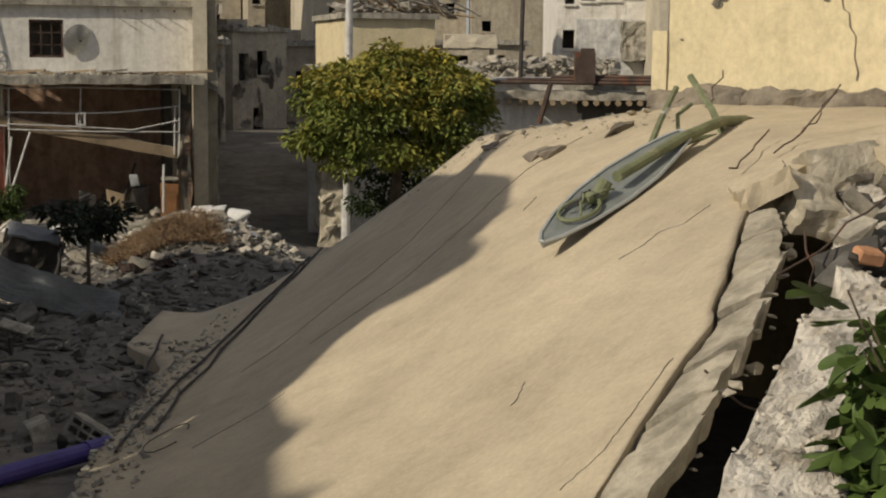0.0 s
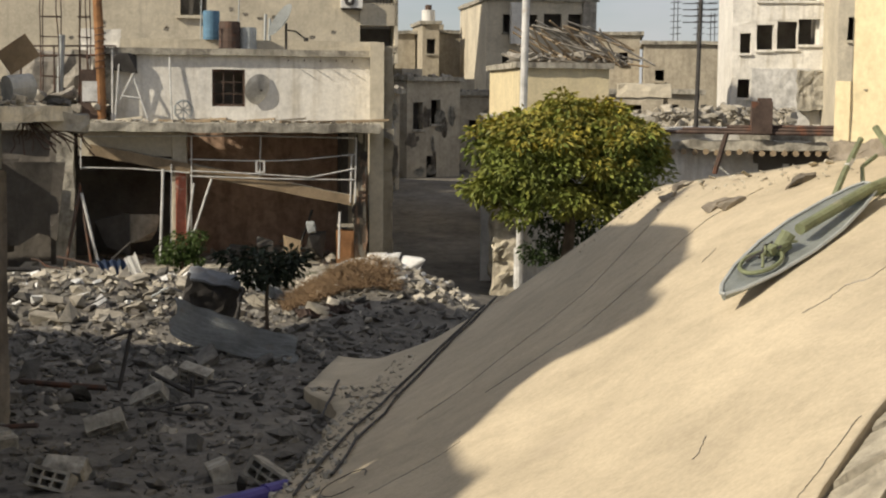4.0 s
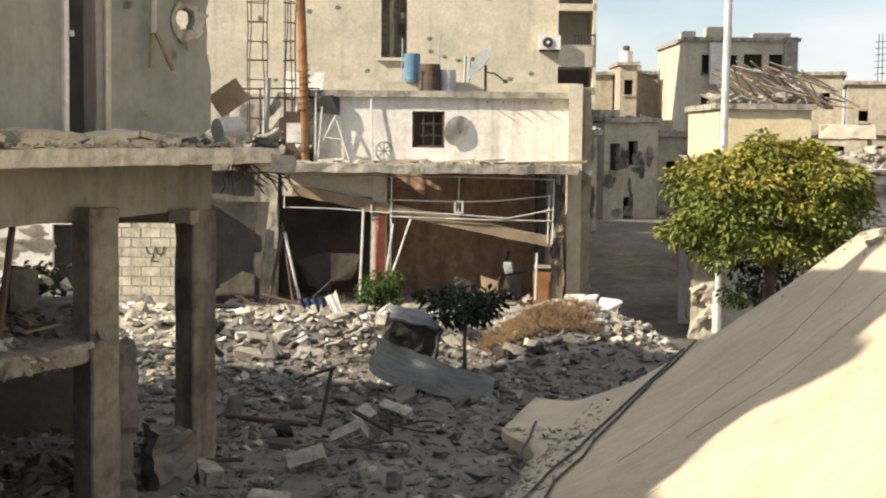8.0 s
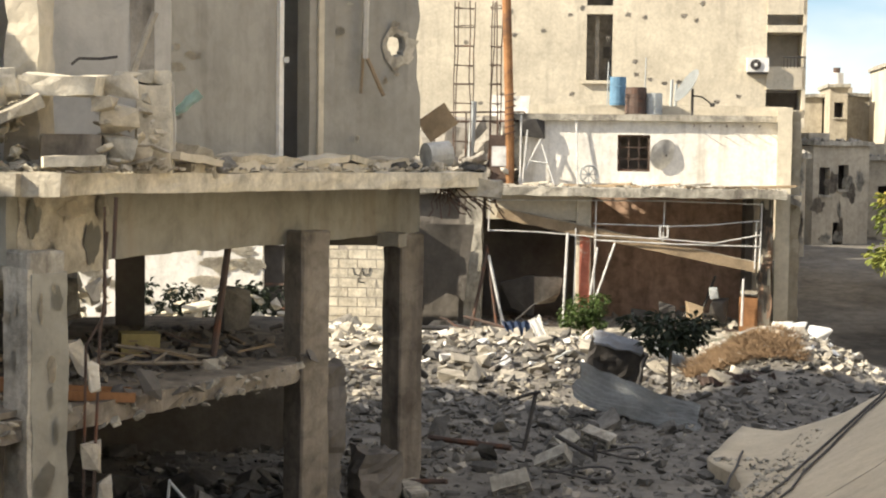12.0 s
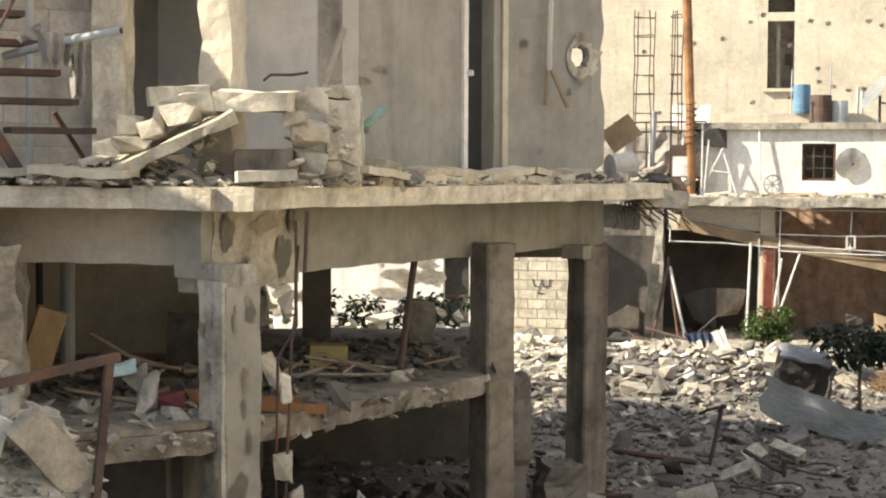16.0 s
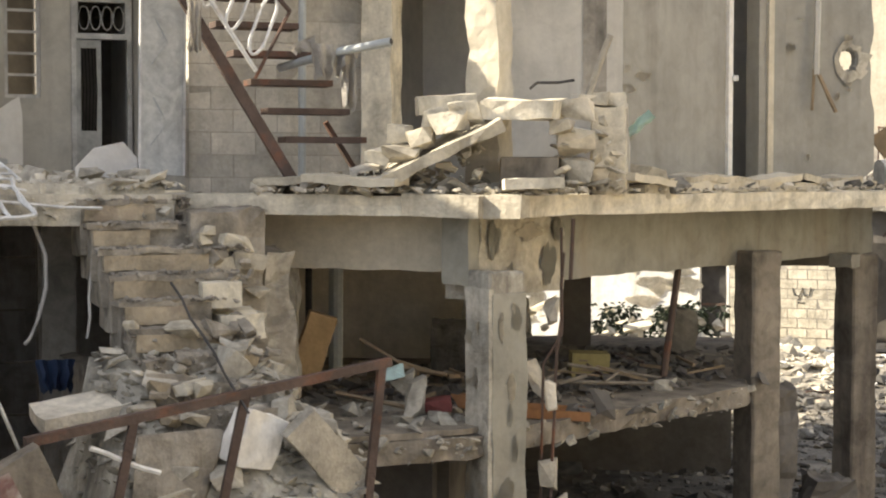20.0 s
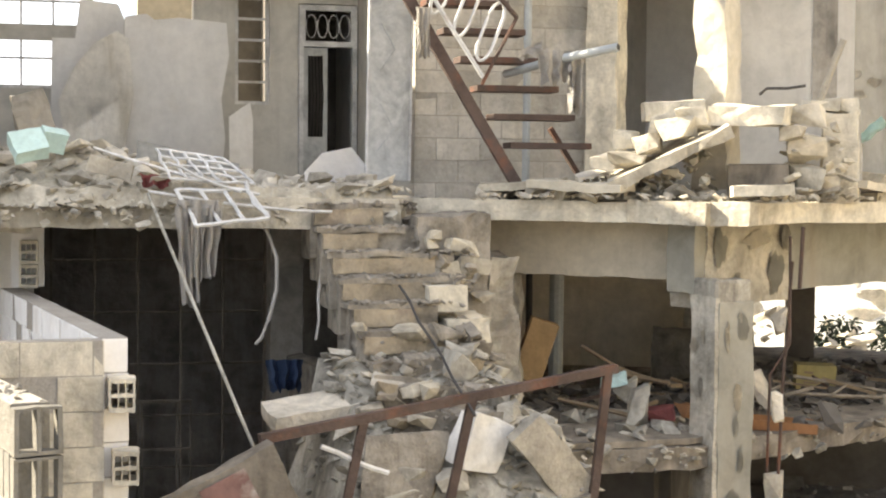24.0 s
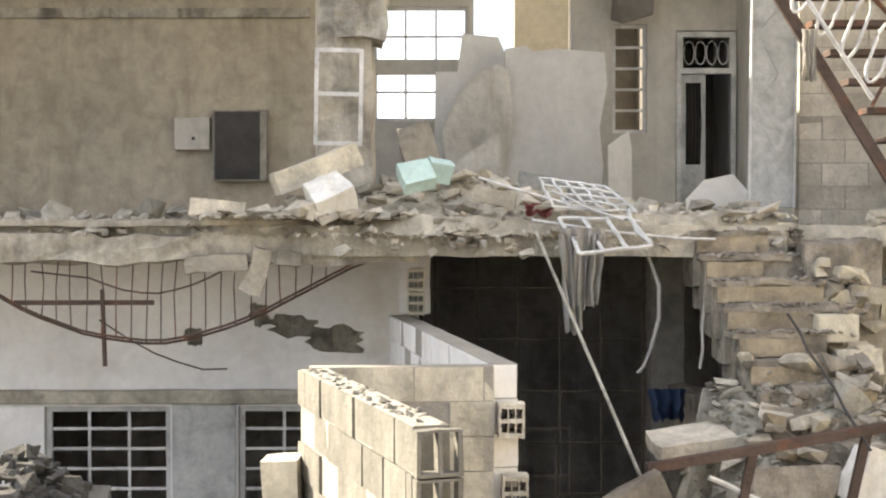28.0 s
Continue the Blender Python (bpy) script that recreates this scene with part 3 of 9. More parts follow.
slab_bm = bmesh.new()
NU, NV = 70, 80
rows_top, rows_low = [], []
for j in range(NV + 1):
    v = j / NV
    up, low = [], []
    for i in range(NU + 1):
        u = i / NU
        x_far = -3.8 + u * 10.25
        y_far = float(np.interp(x_far, (-3.8, -2.75, 0.5, 1.4, 2.45, 4.2, 6.5), (21.6, 20.9, 19.8, 18.4, 17.4, 16.0, 14.6))) + 0.06 * noise.noise((x_far * 3, 2, 7))
        y = 5.6 + (y_far - 5.6) * v
        lx, rx = slab_edge_left(y), slab_edge_right(y)
        x_near = lx + (rx - lx) * u
        k = smooth01((v - 0.62) / 0.38)
        x = x_near * (1 - k) + x_far * k
        z = slab_z(x, y) + 0.015 * noise.noise((x * 1.1, y * 1.1, 0)) + 0.02 * noise.noise((x * 0.4, y * 0.4, 5))
        up.append(slab_bm.verts.new((x, y, z)))
        t_ = 0.20 + 0.05 * noise.noise((x * 2, y * 2, 3))
        low.append(slab_bm.verts.new((x, y, max(-0.05, z - t_))))
    rows_top.append(up), rows_low.append(low)
for j in range(NV):
    for i in range(NU):
        slab_bm.faces.new((rows_top[j][i], rows_top[j][i + 1], rows_top[j + 1][i + 1], rows_top[j + 1][i]))
        slab_bm.faces.new((rows_low[j][i], rows_low[j + 1][i], rows_low[j + 1][i + 1], rows_low[j][i + 1]))
for seq in ([(j, 0) for j in range(NV + 1)], [(j, NU) for j in range(NV + 1)], [(0, i) for i in range(NU + 1)], [(NV, i) for i in range(NU + 1)]):
    for (a, b), (c, d) in zip(seq, seq[1:]):
        slab_bm.faces.new((rows_top[a][b], rows_low[a][b], rows_low[c][d], rows_top[c][d]))
roof_slab = solo("fallen_roof_slab", slab_bm, SCREED, "collapsed sandy-coloured concrete roof slab bent down to the street", "roof slab")
for p_ in roof_slab.data.polygons:
    p_.use_smooth = p_.normal.z > 0.6

# ---- yellow house behind the slab ----
YH = pose(2.36, 17.95, 0, 0, 0, -51)
yh = thing("yellow_house", "pale yellow plastered house wall with cracks and shell marks", "house", YH)
part("wall", ragged(boxed(0.22, 14, 0, 0.3, -0.2, 8.5), 0.012, 0.5, 3), PLASTER_YELLOW, yh)
part("body", boxed(0.22, 14, 0.3, 8, -0.2, 8.5), PLASTER_YELLOW, yh)
part("corner_pier", ragged(boxed(0, 0.215, -0.03, 0.4, -0.2, 3.92), 0.012, 0.3, 4), PLASTER_YELLOW, yh)
def crack_line(pts, w, y=-0.012):
    """A crack as a thin ragged dark seam."""
    bm = bmesh.new()
    lo = [bm.verts.new((x - w * (0.4 + 0.6 * rng.random()), y, z)) for x, z in pts]
    hi = [bm.verts.new((x + w * (0.4 + 0.6 * rng.random()), y, z)) for x, z in pts]
    for a, b, c, d in zip(lo, hi, hi[1:], lo[1:]):
        bm.faces.new((a, b, c, d))
    bmesh.ops.solidify(bm, geom=bm.faces[:], thickness=0.008)
    return bm
part("wall_crack", crack_line([(2.52, 4.6), (2.53, 4.25), (2.56, 4.12), (2.63, 4.08), (2.64, 3.95), (2.72, 3.85), (2.71, 3.65), (2.76, 3.5), (2.74, 3.42)], 0.014), MORTAR, yh, "dark stepped crack in the plaster")
part("wall_crack", crack_line([(0.225, 4.6), (0.22, 4.0), (0.235, 3.6), (0.22, 3.3), (0.23, 3.15)], 0.008), MORTAR, yh)
for k, (x, z, s) in enumerate(((0.92, 4.20, 0.10), (1.02, 4.25, 0.07), (0.42, 3.82, 0.03), (2.35, 4.24, 0.07), (3.3, 4.6, 0.09))):
    part("shell_mark", blotch(s * 1.6, s, 520 + k), CONCRETE, yh, "chipped shell mark").matrix_local = pose(x, -0.01, z)
part("torn_base", ragged(boxed(0.2, 4.2, -0.28, 0.1, 2.95, 3.30), 0.10, 0.10, 6), OLD_WALL, yh, "torn rough concrete along the wall foot")

# ---- details of the fallen slab ----
def on_slab(x, y, up=0.0):
    return Vector((x, y, slab_z(x, y) + 0.015 * noise.noise((x * 1.1, y * 1.1, 0)) + 0.02 * noise.noise((x * 0.4, y * 0.4, 5)) + up))
def slab_crack(pts, w, name="slab_crack", label="dark crack across the slab"):
    bm = bmesh.new()
    rows_ = []
    fine = []
    for (a, b), (c, d) in zip(pts, pts[1:]):
        for k in range(8):
            fine.append((a + (c - a) * k / 8 + 0.02 * noise.noise((a + k, b, 1)), b + (d - b) * k / 8 + 0.03 * noise.noise((a + k, b, 7))))
    for x, y in fine:
        q = 0.5 * w * (0.2 + 0.8 * rng.random())
        rows_.append([bm.verts.new(on_slab(x - q, y, 0.008)), bm.verts.new(on_slab(x + q, y + q, 0.008)), bm.verts.new(on_slab(x, y, -0.04))])
    for u, v in zip(rows_, rows_[1:]):
        for i, j in ((0, 1), (1, 2), (2, 0)):
            bm.faces.new((u[i], u[j], v[j], v[i]))
    ob = part(name, bm, MORTAR, roof_slab, label)
    return ob
for pts, w in ((((1.28, 11.4), (1.45, 11.45), (1.6, 11.6), (1.75, 11.5), (2.0, 11.7)), 0.016), (((1.29, 8.73), (1.15, 8.5), (0.99, 8.26), (0.83, 8.05), (0.59, 7.94)), 0.007), (((0.45, 9.6), (0.55, 9.95)), 0.008), (((-1.9, 15.0), (-1.3, 15.8), (-0.3, 16.7), (0.5, 18.0)), 0.010), (((-1.2, 14.6), (-0.4, 14.9), (0.4, 15.6), (0.9, 16.5), (1.6, 17.2)), 0.012), (((-2.0, 12.6), (-1.2, 13.1)), 0.008), (((0.75, 14.6), (0.9, 14.9)), 0.012)):
    slab_crack(pts, w)
# dark seams of torn roofing along the foot
for k, (off, y0_, n_) in enumerate(((0.16, 13.3, 23), (0.40, 13.8, 22), (-0.28, 17.0, 8))):
    pts = [on_slab(-2.92 + off + 0.07 * noise.noise((i * 0.35, k * 7, 2)) + 0.0022 * i * i * (k < 2) - 0.03 * i * (k == 2), y0_ + i * 0.34, 0.03) for i in range(n_)]
    solo("roofing_seam", ragged(tubed(pts, 0.016, 6), 0.010, 9.0, k), STEEL_DARK, "dark tarred roofing strip along the slab foot", "roofing strip", group="roofing strips")
for k, (x, y) in enumerate(((-2.3, 13.3),)):
    solo("wire_loop", tubed([on_slab(x + 0.16 * math.cos(a) * (1 + 0.1 * a), y + 0.35 * math.sin(a), 0.025) for a in (i * 0.4 for i in range(14))], 0.005, 5), STEEL_DARK, "thin loop of wire on the slab foot", "wire", group="wire loops")
solo("tar_scab", ragged(hull(931, 0.42, 0.3, 0.16, 14), 0.04, 0.06, 8), DARK_WALL, "black tar lump lying on the slab foot", "roofing scrap", Matrix.Translation(on_slab(-1.95, 10.9, 0.05)), group="roofing scraps")
# cracked strip along the near edge, each piece parted from the next by a crack
def edge_piece(y0, y1, seed, drop):
    """One plate of the strip: straight torn sides, a ragged outer rim, sunk by drop and a little tilted."""
    bm = bmesh.new()
    nv, nu = 7, 5
    r = random.Random(seed)
    a0, a1 = slab_edge_right(y0) + 0.03, slab_edge_right(y1) + 0.03
    b0, b1 = slab_edge_outer(y0) + r.uniform(-0.07, 0.05), slab_edge_outer(y1) + r.uniform(-0.07, 0.05)
    s0, s1 = r.uniform(-0.07, 0.07), r.uniform(-0.07, 0.07)
    tilt = r.uniform(-0.018, 0.018)
    top, low = [], []
    for j in range(nv + 1):
        v = j / nv
        up, lo = [], []
        for i in range(nu + 1):
            u = i / nu
            x = (a0 + (a1 - a0) * v) * (1 - u) + (b0 + (b1 - b0) * v) * u + (0.03 * noise.noise((v * 4, seed, 0)) if i == nu else 0)
            y = y0 + (y1 - y0) * v + (s0 * (1 - v) + s1 * v) * u
            z = slab_z(x, y) - drop + tilt * (v - 0.5) - (0.02 if i == nu else 0) + 0.006 * noise.noise((x * 5, y * 5, seed))
            up.append(bm.verts.new((x, y, z)))
            lo.append(bm.verts.new((x - 0.05 * u, y, z - 0.22 - 0.08 * noise.noise((x * 5, y * 5, seed)))))
        top.append(up), low.append(lo)
    for j in range(nv):
        for i in range(nu):
            bm.faces.new((top[j][i], top[j][i + 1], top[j + 1][i + 1], top[j + 1][i]))
            bm.faces.new((low[j][i], low[j + 1][i], low[j + 1][i + 1], low[j][i + 1]))
    for seq in ([(j, 0) for j in range(nv + 1)], [(j, nu) for j in range(nv + 1)], [(0, i) for i in range(nu + 1)], [(nv, i) for i in range(nu + 1)]):
        for (p, q), (m, n) in zip(seq, seq[1:]):
            bm.faces.new((top[p][q], low[p][q], low[m][n], top[m][n]))
    return bm
ys_ = [6.2, 6.9, 7.42, 7.86, 8.12, 8.55, 9.0, 9.14, 9.42, 9.85, 10.4, 10.95]
for k, (ya, yb2) in enumerate(zip(ys_, ys_[1:])):
    solo("slab_fragment", ragged(edge_piece(ya + 0.008, yb2 - 0.008, k, (0.015, 0.04, 0.01, 0.05, 0.025)[k % 5]), 0.016, 0.07, 30 + k), EDGE, "cracked piece of the sandy slab edge strip", "slab", group="slab fragments")
for k in range(22):
    y = rng.uniform(7.2, 11.0)
    x = slab_edge_outer(y) + rng.uniform(-0.02, 0.05)
    chunk(x, y, slab_z(x, y) - rng.uniform(0.10, 0.3), rng.uniform(0.04, 0.12), EDGE, "small concrete lump at the slab edge", "slab edge pieces")
for k, (x, y, z, sx, sy, sz, e) in enumerate(((2.30, 11.4, 2.72, 0.40, 0.6, 0.16, (4, -24, -10)), (2.95, 12.0, 2.80, 0.55, 0.6, 0.30, (-10, -10, 10)), (3.35, 11.9, 2.86, 0.3, 0.5, 0.34, (10, -16, 30)), (2.6, 11.3, 2.60, 0.36, 0.5, 0.26, (30, 10, 20)))):
    solo("slab_fragment", ragged(boxed(-sx / 2, sx / 2, -sy / 2, sy / 2, -sz / 2, sz / 2), 0.05, 0.08, 60 + k), SCREED if k % 2 == 0 else EDGE, "large broken fragment of the roof slab", "slab", pose(x, y, z, *e), group="slab fragments")
# lumps and torn rebar on the upper edge
for k in range(16):
    t = k / 15
    x = 0.3 + 2.4 * t
    y = float(np.interp(x, (0.3, 0.5, 1.4, 2.45, 2.8), (19.9, 19.6, 18.3, 17.2, 16.8)))
    chunk(x, y + rng.uniform(-0.5, 0), slab_z(x, y) + 0.02, rng.uniform(0.05, 0.16), EDGE, "broken lump along the upper slab edge", "slab edge pieces", flat=0.6)
for k, (x, y) in enumerate(((0.55, 18.6), (1.05, 17.0), (1.15, 16.7), (1.85, 16.6), (0.75, 19.0))):
    solo("tar_scab", ragged(hull(910 + k, 0.42, 0.14, 0.08, 14), 0.035, 0.05, k), OLD_WALL, "curled scab of roofing on the slab", "roofing scrap", Matrix.Translation(on_slab(x, y, 0.03)) @ pose(0, 0, 0, 0, -14, 48), group="roofing scraps")
for k, (a, b) in enumerate((((3.35, 13.5, 3.42), (2.6, 12.5, 2.9)), ((3.3, 13.4, 3.36), (3.0, 13.4, 3.0)), ((3.0, 10.4, 2.85), (1.95, 9.15, 2.40)), ((2.7, 13.2, 3.05), (2.2, 12.2, 2.80)), ((2.2, 9.6, 2.6), (2.25, 9.2, 2.0)), ((1.4, 8.3, 2.0), (1.9, 8.6, 1.6)), ((2.9, 16.6, 3.5), (2.6, 15.8, 3.15)))):
    solo("rebar", tubed(bent(a, b, 8, 0.04, 0.06, k), 0.0075, 5), RUST, "bent reinforcement bar torn out of the slab", "rebar", group="slab rebars")

dust = []
for k in range(240):
    y = rng.uniform(13.4, 20.2)
    x = -2.85 + rng.uniform(0, 0.5) ** 1.5
    dust.append((*on_slab(x, y, 0.0)[:], 0.02 + 0.09 * rng.random() ** 3))
for k in range(160):
    x = rng.uniform(-0.5, 2.4)
    y = float(np.interp(x, (-0.5, 0.5, 1.4, 2.45), (20.0, 19.4, 18.0, 17.0))) - abs(rng.gauss(0, 0.5))
    dust.append((*on_slab(x, y, 0.0)[:], 0.015 + 0.07 * rng.random() ** 3))
stuff("slab_crumbs", EDGE, "small crumbs of concrete lying on the fallen slab", "rubble", dust)
# ---- street lamp head lying on the slab ----
LT = Vector((0.80, 12.38, 2.14))
LE = Vector((2.16, 14.15, 2.92))
d_ = (LE - LT).normalized()
side_ = d_.cross(Vector((-0.40, -0.65, 0.75))).normalized()
up_ = side_.cross(d_).normalized()
LM = Matrix(((side_.x, d_.x, up_.x, LT.x), (side_.y, d_.y, up_.y, LT.y), (side_.z, d_.z, up_.z, LT.z), (0, 0, 0, 1)))
LN = (LE - LT).length
sl = thing("street_lamp_head", "broken grey street lamp head with olive arm on the slab", "street lamp", LM)
bm = bmesh.new()
prof = [(0.0, 0.02, 0.0), (0.06, 0.10, 0.0), (0.2, 0.19, 0.0), (0.4, 0.25, 0.0), (0.6, 0.25, 0.0), (0.8, 0.19, 0.0), (0.94, 0.12, 0.0), (1.0, 0.06, 0.0)]
rings_ = []
for t, w, h in prof:
    rings_.append([bm.verts.new((w * math.cos(a), t * LN, 0.06 + (0.05 * math.sin(a) if math.sin(a) < 0 else 0.02 * math.sin(a)) - 0.03 * (0 if math.sin(a) < 0 else (1 - abs(math.cos(a)))))) for a in (k * math.tau / 16 for k in range(16))])
for u, v in zip(rings_, rings_[1:]):
    for k in range(16):
        bm.faces.new((u[k], u[(k + 1) % 16], v[(k + 1) % 16], v[k]))
bm.faces.new(rings_[0]), bm.faces.new(rings_[-1])
part("shell", bm, LAMP_GREY, sl)
part("rim", tubed([(w * 1.02, t * LN, 0.07) for t, w, h in prof] + [(-w * 1.02, t * LN, 0.07) for t, w, h in prof[::-1]] + [(prof[0][1], 0, 0.07)], 0.016, 5), PAINT_GREY, sl, "pale rim round the shell")
part("gasket", tubed([(0.145 * math.cos(a), 0.56 + 0.22 * math.sin(a), 0.10) for a in (k * math.tau / 24 for k in range(25))], 0.018, 6), LAMP_GREEN, sl, "olive ring of the lamp socket")
part("socket_plate", boxed(-0.07, 0.07, 0.74, 0.92, 0.08, 0.115, bevel=0.01), LAMP_GREEN, sl)
part("socket_block", boxed(-0.03, 0.04, 0.66, 0.76, 0.10, 0.17, bevel=0.012), LAMP_GREEN, sl)
part("clamp", tubed([(0.0, 0.86, 0.10), (0.03, 0.95, 0.19)], 0.062, 10), LAMP_GREEN, sl)
ci = LM.inverted()
def L_(p):
    return ci @ Vector(p)
part("arm", tubed([L_((1.44, 13.08, 2.66)), L_((2.08, 13.88, 2.94)), L_((2.55, 14.6, 3.06)), L_((2.86, 15.1, 3.05))], 0.05, 10), LAMP_GREEN, sl)
part("arm_end", tubed([L_((2.84, 15.06, 3.05)), L_((2.95, 15.2, 3.03))], 0.045, 8), RUST, sl)
for pts, r in ((((1.78, 13.85, 2.80), (2.0, 14.6, 3.08), (2.23, 15.3, 3.34)), 0.032), (((2.33, 15.1, 3.46), (2.5, 14.85, 3.16), (2.62, 14.45, 2.78)), 0.036), (((2.0, 14.0, 2.84), (2.3, 14.5, 2.90), (2.62, 14.7, 2.93)), 0.028), (((2.15, 14.5, 2.86), (2.2, 14.95, 3.1), (2.35, 15.1, 3.2)), 0.02)):
    part("strut", tubed([L_(p) for p in pts], r, 6), LAMP_GREEN, sl)
part("white_band", tubed([L_((2.02, 14.66, 3.10)), L_((2.10, 14.9, 3.18))], 0.036, 6), PAINT_WHITE, sl, "white painted band on the strut")

for k, (a, b) in enumerate((((-0.10, 0.50, 0.11), (0.06, 0.78, 0.15)), ((0.08, 0.45, 0.11), (-0.04, 0.72, 0.16)), ((-0.05, 0.62, 0.10), (-0.09, 0.88, 0.12)), ((0.02, 0.70, 0.12), (0.10, 0.95, 0.13)))):
    part("socket_wire", tubed(bent(a, b, 7, -0.03, 0.03, k), 0.012, 5), LAMP_GREEN if k % 2 else STEEL_DARK, sl)
# ---- rubble mass right of the slab ----
mass = bmesh.new()
def mass_z(x, y):
    e = slab_edge_right(y)
    d = x - e
    base = float(np.interp(y, (5.5, 6.8, 8.2, 10, 12, 14), (1.45, 1.80, 2.30, 2.35, 2.75, 3.0)))
    rise = smooth01((d - float(np.interp(y, (6.5, 8.0, 9.5, 10.5), (0.72, 0.66, 0.55, 0.5)))) / 0.16)
    return max(0.0, 0.5 + (base - 0.5) * rise - 0.30 * smooth01((d - 1.0) / 1.2) + 0.08 * noise.noise((x * 2, y * 2, 2)) + 0.055 * noise.noise((x * 5, y * 5, 2)) + 0.04 * noise.noise((x * 11, y * 11, 4)) + 0.02 * noise.noise((x * 23, y * 23, 4)))
MI, MJ = 130, 150
g3 = [[mass.verts.new((slab_edge_right(y) - 0.1 + 4.5 * (i / MI) ** 1.3, y, mass_z(slab_edge_right(y) - 0.1 + 4.5 * (i / MI) ** 1.3, y))) for i in range(MI + 1)] for y in (5.4 + 9.0 * j / MJ for j in range(MJ + 1))]
for j in range(MJ):
    for i in range(MI):
        mass.faces.new((g3[j][i], g3[j][i + 1], g3[j + 1][i + 1], g3[j + 1][i]))
solo("rubble_mass", mass, MASONRY, "rough sunlit mass of pale broken masonry beside the slab", "rubble", kind="stuff")
grit = []
for k in range(2600):
    y = rng.uniform(6.2, 11.5)
    x = slab_edge_right(y) + rng.uniform(0.5, 1.6)
    grit.append((x, y, mass_z(x, y), 0.010 + 0.04 * rng.random() ** 4))
stuff("grit", MASONRY, "coarse grit of crushed concrete on the broken mass", "rubble", grit)
stuff("small_rubble", RUBBLE_PALE, "small pale rubble beside the fallen slab", "rubble", scatter(Matrix.Identity(4), 500, 1.5, 5.0, 6.0, 13.5, lambda x, y: mass_z(x, y) - (3 if x < slab_edge_right(y) + 0.7 else 0), 0.03, 0.16))
side = []
for k in range(90):
    y = rng.uniform(8.8, 13)
    x = slab_edge_right(y) + rng.uniform(0.75, 2.0)
    side.append((x, y, mass_z(x, y) + 0.05, rng.uniform(0.12, 0.42)))
stuff("rubble", RUBBLE, "grey broken concrete in the heap beside the slab", "rubble", side[:60])
stuff("rubble", RUBBLE_PALE, "pale broken concrete in the heap beside the slab", "rubble", side[60:])
solo("brick", boxed(-0.09, 0.09, -0.05, 0.05, -0.04, 0.04, bevel=0.012, cuts=2, rough=0.01), TERRACOTTA, "orange brick in the rubble", "brick", pose(2.54, 9.4, 2.48, 20, 10, 20))

# ---- fig plant ----
def fig_leaf(size, seed):
    """A lobed fig leaf, slightly folded along its rib."""
    r = random.Random(seed)
    bm = bmesh.new()
    centre = bm.verts.new((0, 0.42 * size, 0.0))
    ring = []
    for i in range(41):
        th = radians(-158 + 316 * i / 40)
        q = 0.40 + 0.60 * abs(math.cos(3 * th)) ** 0.9 * (1 - 0.42 * abs(th) / 2.8)
        q *= size * 0.60 * (1 + 0.08 * r.uniform(-1, 1))
        x, y = q * math.sin(th), 0.42 * size + q * math.cos(th)
        ring.append(bm.verts.new((x, y, 0.14 * abs(x) + 0.10 * size * math.sin(y / size * 4 + seed) - 0.25 * (x * x + (y - 0.42 * size) ** 2) / size)))
    for u, v in zip(ring, ring[1:]):
        bm.faces.new((centre, u, v))
    return bm
fp = thing("fig_plant", "fig plant with large lobed green leaves growing from the rubble", "plant", pose(2.06, 6.9, 1.34))
fig_meshes = [mesh_of(fig_leaf(1.0, s), "leaf", LEAF_FIG) for s in range(5)]
for k in range(19):
    a = k * 2.4
    tip = Vector((0.34 * math.cos(a) + 0.06, 0.24 * math.sin(a), 0.45 + 0.05 * k))
    part("stem", tubed(bent((0.02 * k, 0, 0), tip, 6, 0, 0.04, k), 0.012, 5, 0.005), BARK, fp)
    for i in range(8):
        t = 0.3 + 0.7 * i / 7
        ob = new("leaf", fig_meshes[(k + i) % 5])
        ob.parent = fp
        s = rng.uniform(0.18, 0.36)
        ob.matrix_local = Matrix.Translation(tip * t) @ Euler((rng.uniform(-1.0, 0.4), rng.uniform(-0.6, 0.6), rng.uniform(0, 6.28))).to_matrix().to_4x4() @ Matrix.Diagonal((s, s, s, 1))

# ---- low building with a long broken roof beyond the tree ----
lr = thing("long_roof_house", "low house with a long splintered roof edge", "house", pose(-3.2, 37.2, 0, 0, 0, -3))
part("wall", boxed(0, 16, 0.6, 5, -0.6, 2.4), PLASTER_WHITE, lr)
part("roof", ragged(boxed(-0.2, 16, -0.1, 5, 2.62, 2.82), 0.06, 0.35, 3), CONCRETE, lr)
part("roof_top", ragged(boxed(0.5, 16, 0.4, 5, 2.82, 3.05), 0.06, 0.35, 4), CONCRETE, lr)
# dark board paints in the shade under the roof edge
part("dark_eave", boxed(0, 16, 0.5, 0.59, 2.1, 2.6), DARK_WALL, lr)
for k in range(40):
    x = 3 + 0.25 * k
    part("roof_pole_end", tubed([(x, -0.25, 2.55 + 0.03 * rng.random()), (x, 0.5, 2.56)], 0.07, 7), WOOD, lr)
for k in range(12):
    x = 3.5 + 0.7 * k
    part("slat", boxed(x, x + 0.14, 0.55, 0.595, 1.6, 2.3), PLASTER_WHITE, lr).matrix_local = pose(0, -0.06, 0)
for k in range(3):
    solo("roof_beam", tubed([(0.5 + k, 36.9, 3.02 + 0.06 * k), (5.6, 36.4, 3.0 + 0.08 * k)], 0.05, 6), RUST, "long rusty beam lying along the low roof", "beam", group="roof beams")
solo("brace", tubed([(2.45, 36.2, 3.0), (2.2, 36.2, 2.1)], 0.06, 6), RUST, "rusty brace under the low roof", "beam")
